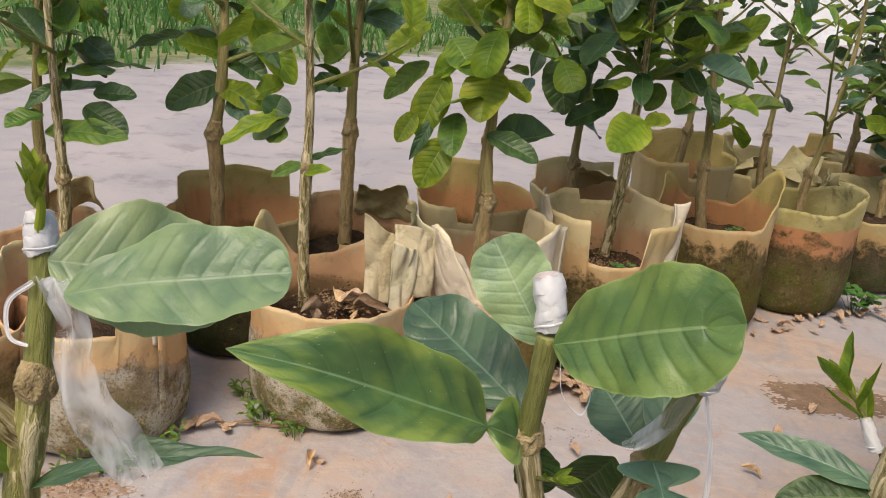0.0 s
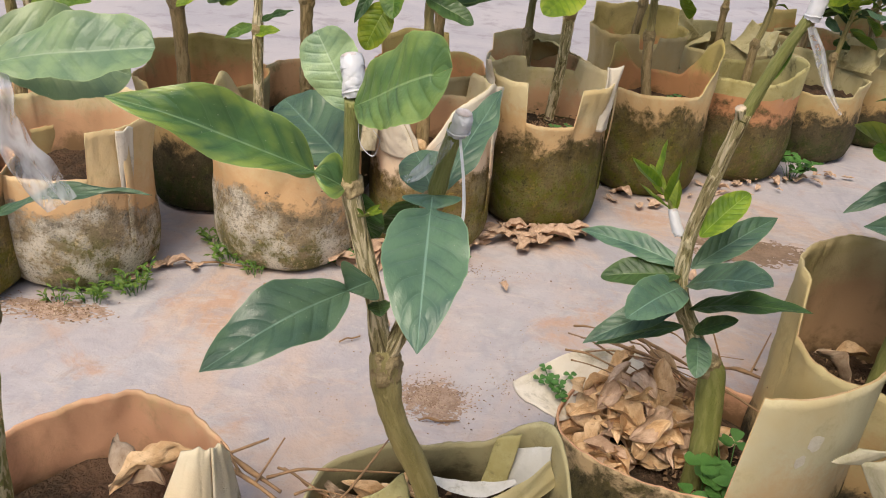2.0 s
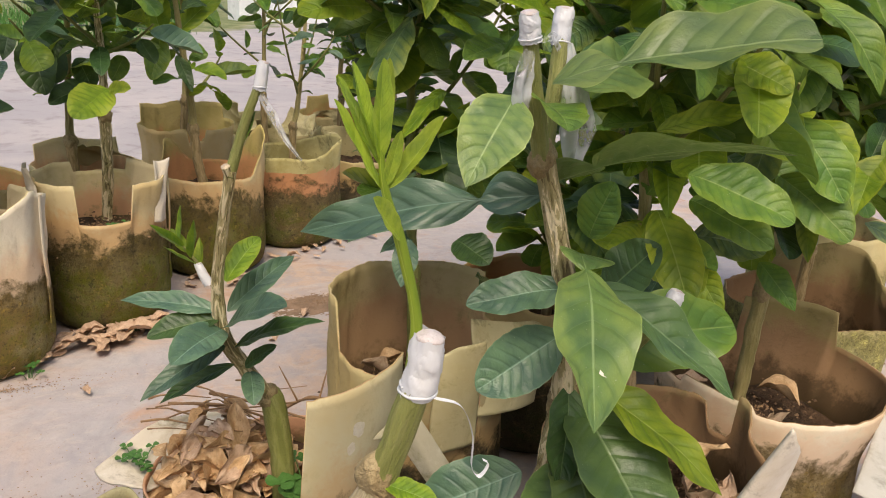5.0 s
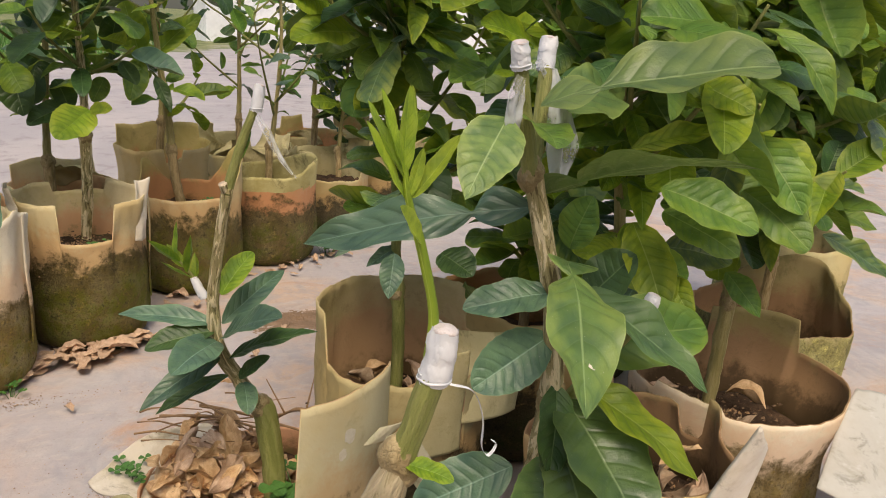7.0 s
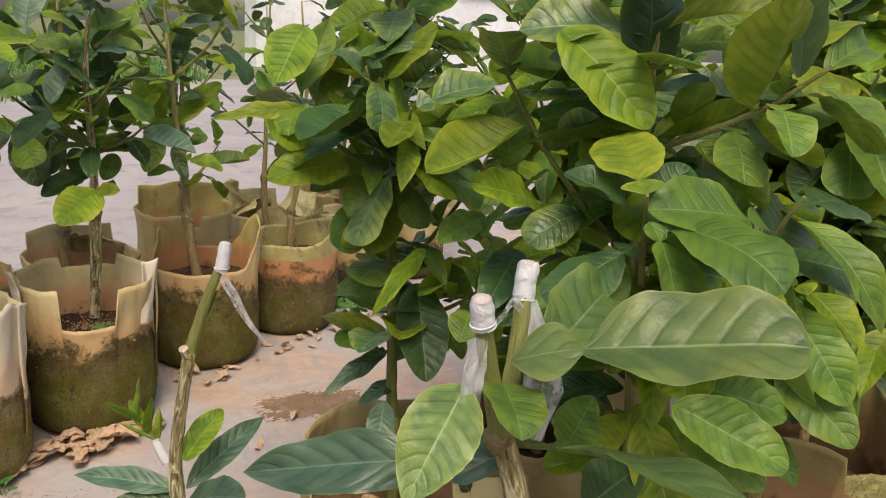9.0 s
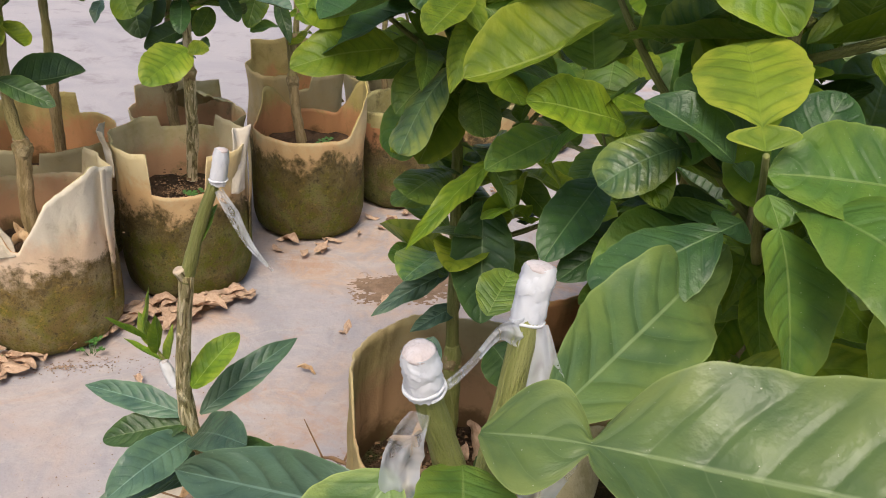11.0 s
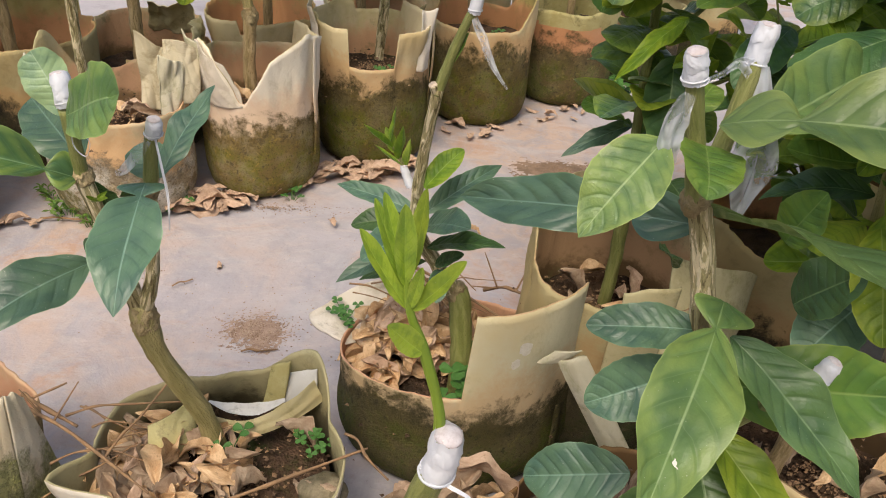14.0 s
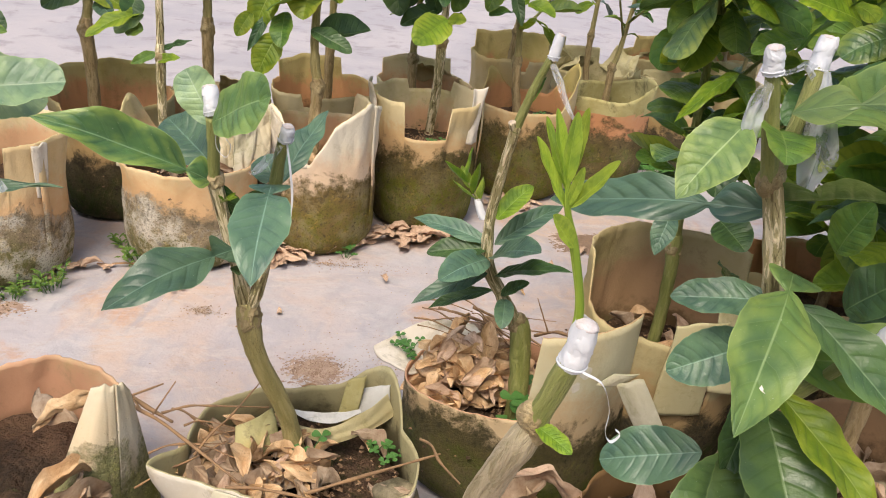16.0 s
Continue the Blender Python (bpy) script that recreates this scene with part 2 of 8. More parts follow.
def make_leaf(name, upper, pale, vein, blotch, gloss, through_light, ribs=None, spec=0.5):
    """A citrus blade: midrib and sunken side veins from its UV, paler towards the rim, puckered, light coming through."""
    k = Nodes(name)
    uv = k.coord("UV")
    s = k.sep(uv)
    side = k.math("ABSOLUTE", k.math("SUBTRACT", s[0], 0.5))
    rnd = k.n("ObjectInfo").outputs["Random"]
    vs = k.shift(k.stretch(uv, 1.0, 2.0, 1.0), 23.0)
    cloud, mott = k.noise(vs, 2.2, 3, 0.5), k.noise(vs, 7.0, 4, 0.6)
    wob = k.math("MULTIPLY", k.math("SUBTRACT", k.noise(vs, 4.0, 2), 0.5), 0.025)
    run = k.math("ADD", k.math("SUBTRACT", s[1], k.math("MULTIPLY", k.math("POWER", side, 1.2), 0.40)), wob)
    saw = k.math("ABSOLUTE", k.math("SUBTRACT", k.math("FRACT", k.math("MULTIPLY", run, 9.0)), 0.5))
    fade = k.ramp(side, 0.47, 0.30)
    groove = k.math("MULTIPLY", k.ramp(saw, 0.20, 0.0), fade)
    puff = k.math("MULTIPLY", k.math("MULTIPLY", k.ramp(saw, 0.06, 0.42), fade), k.ramp(k.noise(vs, 3.1, 3, 0.55), 0.40, 0.62))
    rib = k.ramp(side, 0.021, 0.007)
    c = k.mix(k.ramp(cloud, 0.34, 0.64), (upper[0] * 0.74, upper[1] * 0.80, upper[2] * 0.86), (upper[0] * 1.30, upper[1] * 1.22, upper[2] * 1.12))
    outer = k.ramp(k.math("ADD", side, k.math("MULTIPLY", k.math("SUBTRACT", cloud, 0.5), 0.9)), 0.22, 0.50)
    c = k.mix(k.math("MULTIPLY", k.math("MULTIPLY", outer, k.math("ADD", 0.55, k.math("MULTIPLY", k.ramp(saw, 0.02, 0.26), 0.45))), blotch), c, pale)
    c = k.mix(k.math("MULTIPLY", puff, 0.40 * blotch), c, pale)
    c = k.mix(k.math("MULTIPLY", k.ramp(mott, 0.50, 0.72), 0.22), c, (upper[0] * 0.62, upper[1] * 0.68, upper[2] * 0.70))
    c = k.mix(k.math("MULTIPLY", groove, ribs or (0.20 if upper[1] < 0.26 else 0.12)), c, (upper[0] * 0.55, upper[1] * 0.60, upper[2] * 0.62))
    c = k.mix(k.math("MULTIPLY", k.math("MULTIPLY", k.ramp(saw, 0.030, 0.006), fade), 0.13), c, vein)
    c = k.mix(k.math("MULTIPLY", rib, 0.62), c, vein)
    c = k.mix(k.math("MULTIPLY", k.ramp(side, 0.478, 0.496), 0.45), c, (vein[0] * 1.15, vein[1] * 1.1, vein[2] * 0.8))
    hsv = k.n("HueSaturation")
    k.link(c, hsv.inputs["Color"])
    k.put(hsv.inputs["Hue"], k.math("ADD", 0.485, k.math("MULTIPLY", rnd, 0.03)))
    k.put(hsv.inputs["Value"], k.math("ADD", 0.78, k.math("MULTIPLY", k.math("FRACT", k.math("MULTIPLY", rnd, 7.31)), 0.5)))
    c = hsv.outputs[0]
    speck = k.ramp(k.noise(vs, 42.0, 2, 0.5), 0.73, 0.77)
    c = k.mix(k.math("MULTIPLY", speck, 0.7), c, (0.55, 0.55, 0.42))
    h = k.math("ADD", k.math("MULTIPLY", groove, -1.0), k.math("ADD", k.math("MULTIPLY", k.noise(vs, 6.0, 4), 2.6), k.math("MULTIPLY", rib, -1.2)))
    nrm = k.bump(h, 0.27 if upper[1] < 0.26 else 0.20, 0.0016)
    k.done(c, k.math("ADD", gloss - 0.03, k.math("MULTIPLY", mott, 0.24)), spec)
    tr = k.n("BsdfTranslucent")
    k.link(k.mix(0.55, c, (0.30, 0.42, 0.05)), tr.inputs[0])
    k.link(nrm, tr.inputs["Normal"])
    mx = k.n("MixShader")
    mx.inputs[0].default_value = through_light
    k.link(k.b.outputs[0], mx.inputs[1])
    k.link(tr.outputs[0], mx.inputs[2])
    k.link(mx.outputs[0], k.out.inputs[0])
    return k.m


def make_dry_leaf(name, a, b):
    k = Nodes(name)
    uv = k.coord("UV")
    s = k.sep(uv)
    v = k.shift(uv, 19.0)
    side = k.math("ABSOLUTE", k.math("SUBTRACT", s[0], 0.5))
    c = k.mix(k.ramp(k.noise(v, 4.0, 5, 0.65), 0.3, 0.7), a, b)
    saw = k.math("ABSOLUTE", k.math("SUBTRACT", k.math("FRACT", k.math("MULTIPLY", k.math("SUBTRACT", s[1], k.math("MULTIPLY", side, 0.5)), 9.0)), 0.5))
    c = k.mix(k.math("MULTIPLY", k.ramp(saw, 0.10, 0.0), 0.14), c, (0.24, 0.14, 0.06))
    c = k.mix(k.math("MULTIPLY", k.ramp(k.noise(v, 11.0, 5, 0.7), 0.56, 0.72), 0.6), c, (0.16, 0.085, 0.04))
    k.bump(k.math("ADD", k.noise(v, 14.0, 5, 0.65), k.math("MULTIPLY", saw, 0.25)), 0.4, 0.003)
    return k.done(c, 0.65, 0.35)


def make_plain(name, a, b, scale, rough, bump=0.3, dist=0.002, spec=0.4):
    k = Nodes(name)
    v = k.shift(k.coord())
    n1 = k.noise(v, scale, 5, 0.65)
    c = k.mix(k.ramp(n1, 0.32, 0.68), a, b)
    c = k.mix(k.math("MULTIPLY", k.ramp(k.noise(v, scale * 6, 4), 0.5, 0.75), 0.35), c, (b[0] * 0.55, b[1] * 0.55, b[2] * 0.55))
    k.bump(k.math("ADD", n1, k.math("MULTIPLY", k.noise(v, scale * 8, 3), 0.4)), bump, dist)
    return k.done(c, rough, spec)


def make_film(name, white, clear):
    """Grafting film: milky plastic that lets some light straight through."""
    k = Nodes(name)
    v = k.shift(k.coord())
    n1 = k.noise(k.stretch(v, 1.0, 1.0, 0.45), 95.0, 3, 0.5, 0.6)
    k.bump(n1, 0.20, 0.002)
    k.done(k.mix(k.ramp(n1, 0.3, 0.7), white, (white[0] * 0.78, white[1] * 0.80, white[2] * 0.84)), 0.34, 0.4)
    tr = k.n("BsdfTransparent")
    mx = k.n("MixShader")
    k.put(mx.inputs[0], k.math("MULTIPLY", k.math("ADD", k.math("MULTIPLY", k.ramp(n1, 0.66, 0.34), 0.45), 0.28), clear))
    k.link(k.b.outputs[0], mx.inputs[1])
    k.link(tr.outputs[0], mx.inputs[2])
    k.link(mx.outputs[0], k.out.inputs[0])
    return k.m


CONCRETE = make_concrete()
MOSS, DIRT, CHALK = (0.165, 0.150, 0.024), (0.22, 0.155, 0.062), (0.60, 0.52, 0.37)
BAG_TAN = make_bag_outer("bag_cloth_tan", (0.60, 0.50, 0.30), (0.23, 0.165, 0.062), MOSS, CHALK, 0.135, 0.18)
BAG_CHALK = make_bag_outer("bag_cloth_chalky", (0.66, 0.54, 0.34), (0.30, 0.235, 0.15), (0.15, 0.14, 0.05), (0.68, 0.63, 0.53), 0.120, 1.0)
BAG_MOSSY = make_bag_outer("bag_cloth_mossy", (0.60, 0.51, 0.31), (0.098, 0.074, 0.020), (0.105, 0.112, 0.010), CHALK, 0.165, 0.10)
BAG_RED = make_bag_outer("bag_cloth_reddish", (0.54, 0.34, 0.21), (0.11, 0.085, 0.035), (0.09, 0.098, 0.015), CHALK, 0.16, 0.08)
BAG_SLUMP = make_bag_outer("bag_cloth_slumped", (0.76, 0.69, 0.56), (0.165, 0.112, 0.030), MOSS, CHALK, 0.140, 0.22, 0.55)
BAG_CREAM = make_bag_outer("bag_cloth_cream", (0.60, 0.57, 0.41), (0.085, 0.070, 0.030), (0.085, 0.095, 0.014), CHALK, 0.082, 0.05, 0.60)
BAG_PALE = make_bag_outer("bag_cloth_pale_moss", (0.62, 0.58, 0.47), (0.25, 0.25, 0.10), (0.20, 0.22, 0.05), CHALK, 0.150, 0.1, 0.15)
BAG_GREEN = make_bag_outer("bag_cloth_green_moss", (0.60, 0.56, 0.39), (0.070, 0.058, 0.018), (0.072, 0.088, 0.010), CHALK, 0.126, 0.05, 0.75)
BAG_CLEAN = make_cloth("bag_fold_clean", (0.76, 0.72, 0.65), (0.70, 0.64, 0.55), (0.58, 0.51, 0.40))
BAG_DARK = make_bag_outer("bag_cloth_wet", (0.48, 0.41, 0.23), (0.065, 0.052, 0.028), (0.045, 0.06, 0.012), CHALK, 0.115, 0.05)
BAG_INNER = make_lining("bag_lining_brown", (0.52, 0.41, 0.18), (0.56, 0.28, 0.13), (0.28, 0.18, 0.07), 0.165)
BAG_INNER_TAN = make_lining("bag_lining_tan", (0.64, 0.53, 0.33), (0.62, 0.37, 0.21), (0.42, 0.28, 0.14), 0.150)
BAG_INNER_PEACH = make_lining("bag_lining_peach", (0.62, 0.42, 0.27), (0.60, 0.33, 0.20), (0.36, 0.22, 0.11), 0.10)
BAG_INNER_DARK = make_lining("bag_lining_dark", (0.38, 0.30, 0.15), (0.32, 0.19, 0.10), (0.14, 0.095, 0.045), 0.145)
BAG_INNER_OLIVE = make_lining("bag_lining_olive", (0.50, 0.40, 0.22), (0.46, 0.29, 0.16), (0.26, 0.17, 0.08), 0.165)
BAG_BUFF = make_cloth("bag_fold_buff", (0.57, 0.50, 0.29), (0.51, 0.43, 0.23), (0.36, 0.30, 0.14))
BAG_FOLD = make_cloth("bag_fold_cream", (0.60, 0.55, 0.42), (0.53, 0.48, 0.33), (0.36, 0.33, 0.19))
BAG_SOILED = make_cloth("bag_fold_soiled", (0.52, 0.45, 0.31), (0.45, 0.38, 0.24), (0.31, 0.25, 0.14))
BAG_GREY = make_cloth("bag_fold_grey", (0.50, 0.49, 0.46), (0.45, 0.43, 0.39), (0.34, 0.32, 0.27))
BAG_YELLOW = make_bag_outer("bag_cloth_yellow_moss", (0.60, 0.56, 0.34), (0.40, 0.36, 0.14), (0.30, 0.30, 0.08), CHALK, 0.19, 0.2, 0.2)
BAG_OLIVE = make_cloth("bag_fold_mossy", (0.46, 0.41, 0.20), (0.35, 0.30, 0.12), (0.12, 0.105, 0.045))
BAG_WHITE = make_cloth("bag_fold_white", (0.66, 0.60, 0.51), (0.62, 0.54, 0.43), (0.48, 0.41, 0.29))
BAG_MOULD = make_lining("bag_lining_mould", (0.46, 0.42, 0.27), (0.38, 0.33, 0.18), (0.13, 0.11, 0.055), 0.135)
SOIL = make_soil()
BARK = make_bark("striped_bark", (0.50, 0.41, 0.21), (0.82, 0.70, 0.46), (0.17, 0.13, 0.05), 1.0)
BARK_STRIPE = make_bark("green_striped_bark", (0.42, 0.40, 0.14), (0.82, 0.73, 0.46), (0.23, 0.22, 0.07), 0.9)
BARK_GREEN = make_bark("young_green_bark", (0.27, 0.28, 0.085), (0.40, 0.38, 0.17), (0.17, 0.185, 0.05), 0.22)
BARK_OLD = make_bark("smooth_olive_bark", (0.40, 0.33, 0.14), (0.52, 0.43, 0.21), (0.26, 0.21, 0.085), 0.3)
BARK_BROWN = make_bark("brown_bark", (0.40, 0.285, 0.145), (0.52, 0.39, 0.22), (0.20, 0.14, 0.065), 0.5)
BARK_TAN = make_bark("pale_knobbly_bark", (0.46, 0.37, 0.23), (0.60, 0.50, 0.34), (0.24, 0.18, 0.09), 0.55)
KNOT = make_plain("knotted_bark", (0.46, 0.36, 0.20), (0.25, 0.18, 0.085), 70.0, 0.75, 0.9, 0.004)
CUT = make_plain("dry_cut_wood", (0.62, 0.52, 0.38), (0.50, 0.36, 0.26), 90.0, 0.7)
LEAF_DARK = make_leaf("leaf_dark", (0.036, 0.086, 0.029), (0.06, 0.125, 0.03), (0.16, 0.24, 0.10), 0.3, 0.30, 0.12, spec=0.38)
LEAF_DEEP = make_leaf("leaf_deep_green", (0.060, 0.122, 0.046), (0.22, 0.27, 0.055), (0.20, 0.29, 0.15), 0.85, 0.26, 0.14)
LEAF_BLUE = make_leaf("leaf_blue_green", (0.066, 0.130, 0.084), (0.10, 0.18, 0.095), (0.20, 0.32, 0.24), 0.3, 0.30, 0.12)
LEAF_MID = make_leaf("leaf_mid_green", (0.094, 0.188, 0.036), (0.20, 0.27, 0.035), (0.25, 0.34, 0.10), 0.5, 0.32, 0.22, spec=0.32)
LEAF_LIGHT = make_leaf("leaf_light_green", (0.140, 0.240, 0.022), (0.31, 0.38, 0.035), (0.34, 0.43, 0.11), 0.7, 0.32, 0.38, spec=0.30)
LEAF_PALE = make_leaf("leaf_pale_green", (0.225, 0.335, 0.185), (0.29, 0.39, 0.19), (0.38, 0.48, 0.32), 0.4, 0.32, 0.2)
LEAF_YELLOW = make_leaf("leaf_yellowing", (0.175, 0.260, 0.028), (0.37, 0.40, 0.05), (0.22, 0.31, 0.04), 0.75, 0.34, 0.36, 0.40, spec=0.30)
LEAF_PATCHY = make_leaf("leaf_patchy_green", (0.098, 0.174, 0.056), (0.215, 0.285, 0.075), (0.30, 0.40, 0.18), 0.70, 0.32, 0.20, spec=0.48)
LEAF_GREEN = make_leaf("leaf_plain_green", (0.074, 0.142, 0.050), (0.115, 0.185, 0.062), (0.22, 0.32, 0.15), 0.4, 0.28, 0.16)
LEAF_NEW = make_leaf("leaf_new_flush", (0.25, 0.345, 0.035), (0.34, 0.41, 0.06), (0.42, 0.52, 0.10), 0.5, 0.36, 0.35)
DRY = make_dry_leaf("dry_leaf_tan", (0.74, 0.53, 0.32), (0.50, 0.30, 0.15))
DRY_BROWN = make_dry_leaf("dry_leaf_brown", (0.45, 0.34, 0.24), (0.27, 0.175, 0.11))
DRY_PINK = make_dry_leaf("dry_leaf_pinkish", (0.60, 0.43, 0.31), (0.42, 0.27, 0.18))
TWIG = make_plain("dead_twig", (0.34, 0.20, 0.10), (0.22, 0.13, 0.07), 60.0, 0.8)
TAPE = make_film("graft_tape", (0.76, 0.76, 0.78), 0.22)
TAPE_END = make_plain("taped_cut_end", (0.62, 0.57, 0.57), (0.50, 0.42, 0.40), 160.0, 0.45)
FILM = make_film("clear_film", (0.80, 0.81, 0.83), 1.15)
CLOVER = make_plain("clover_green", (0.05, 0.15, 0.03), (0.08, 0.20, 0.04), 80.0, 0.5)
STONE = make_plain("grey_stone", (0.34, 0.28, 0.18), (0.10, 0.085, 0.045), 22.0, 0.85, 0.9, 0.006)
PAINT = make_plain("pale_paint", (0.74, 0.70, 0.62), (0.66, 0.60, 0.50), 90.0, 0.7)
# mottled green of the boxes added to block sky light near the horizon
SKY_BLOCK = make_plain("sky_block_green", (0.055, 0.085, 0.028), (0.09, 0.12, 0.04), 6.0, 0.9, 0.9, 0.05)
WHITEWASH = make_plain("whitewash", (0.78, 0.79, 0.82), (0.66, 0.67, 0.70), 2.0, 0.8)
CRUMB = make_plain("soil_crumb", (0.30, 0.19, 0.11), (0.18, 0.11, 0.065), 120.0, 0.95)
SPILL = make_plain("spilt_soil", (0.43, 0.31, 0.24), (0.29, 0.195, 0.145), 60.0, 0.95, 0.8, 0.003)
DAMP = make_plain("damp_soil", (0.30, 0.20, 0.135), (0.20, 0.13, 0.085), 45.0, 0.9, 0.8, 0.003)
CRUMB_PALE = make_plain("pale_chips", (0.50, 0.40, 0.31), (0.40, 0.29, 0.21), 120.0, 0.9)


# ---- building blocks ----
def mesh_of(bm, name, *mats, sharp=1.0):
    me = bpy.data.meshes.new(name)
    for e in bm.edges:
        if len(e.link_faces) == 2 and e.calc_face_angle(0.0) > sharp:
            e.smooth = False
    bm.to_mesh(me)
    bm.free()
    for p in me.polygons:
        p.use_smooth = True
    for m in mats:
        me.materials.append(m)
    return me


def part(name, me, parent, label="", m=None):
    ob = new(name, me)
    ob.parent = parent
    if m is not None:
        ob.matrix_basis = m
    if label:
        ob["label"] = label
    return ob


def thing(name, at, label, category, group="", turn=0.0):
    ob = new(name)
    ob.empty_display_size = 0.05
    ob.matrix_basis = pose(*at, 0, 0, turn)
    return tagged(ob, label, category, group)


def curve_points(pts, n):
    """A smooth line through the points (Catmull-Rom), n steps a span."""
    p = [Vector(q) for q in pts]
    p = [p[0] * 2 - p[1]] + p + [p[-1] * 2 - p[-2]]
    out = []
    for i in range(1, len(p) - 2):
        for j in range(n):
            t = j / n
            a, b, c, d = p[i - 1], p[i], p[i + 1], p[i + 2]
            out.append(0.5 * (2 * b + (c - a) * t + (2 * a - 5 * b + 4 * c - d) * t * t + (3 * b - a - 3 * c + d) * t ** 3))
    out.append(p[-2])
    return out


def add_tube(bm, pts, radii, segs=10, steps=6, rough=0.0, seed=0, cap=True, mat=0, cap_mat=None):
    """A round, slightly uneven tube along a smooth line. Its UV runs round it and along it, in metres."""
    uvl = bm.loops.layers.uv.verify()
    line = curve_points(pts, steps)
    m = len(line) - 1
    rings, run = [], 0.0
    side = None
    for i, c in enumerate(line):
        f = i / m * (len(radii) - 1)
        a = min(int(f), len(radii) - 2)
        r = radii[a] + (radii[a + 1] - radii[a]) * (f - a)
        way = (line[min(i + 1, m)] - line[max(i - 1, 0)]).normalized()
        if side is None:
            side = way.orthogonal().normalized()
        side = (side - way * side.dot(way)).normalized()
        up = way.cross(side)
        if i:
            run += (c - line[i - 1]).length
        ring = []
        for s in range(segs):
            th = 2 * math.pi * s / segs
            d = side * math.cos(th) + up * math.sin(th)
            k = 1.0 + rough * noise.noise((c + d * r) * 70 + Vector((seed * 3.7, 0, 0)))
            ring.append(bm.verts.new(c + d * r * k))
        rings.append((ring, run))
    for (r0, v0), (r1, v1) in zip(rings, rings[1:]):
        for s in range(segs):
            e = (s + 1) % segs
            fce = bm.faces.new((r0[s], r0[e], r1[e], r1[s]))
            fce.material_index = mat
            for lp, (u, v) in zip(fce.loops, ((s, v0), (s + 1, v0), (s + 1, v1), (s, v1))):
                lp[uvl].uv = (u / segs, v)
    if cap:
        for ring, flip in ((rings[0][0], True), (rings[-1][0], False)):
            fce = bm.faces.new(list(reversed(ring)) if flip else ring)
            fce.material_index = mat if (flip or cap_mat is None) else cap_mat


def tube_mesh(name, pts, radii, *mats, **kw):
    bm = bmesh.new()
    add_tube(bm, pts, radii, **kw)
    return mesh_of(bm, name, *mats)


def blade_width(v, shape):
    """Half width of a blade along its length, 1 at its widest."""
    if shape == "lance":
        return (max(v, 0.0) ** 0.72 * max(1 - v, 0.0) ** 0.95) / 0.407
    if shape == "oval":
        return (max(v, 0.0) ** 0.60 * max(1 - v, 0.0) ** 0.62) / 0.430
    if shape == "round":
        return (max(v, 0.0) ** 0.62 * max(1 - v, 0.0) ** 0.36) / 0.525
    return (max(v, 0.0) ** 1.0 * max(1 - v, 0.0) ** 0.45) / 0.413


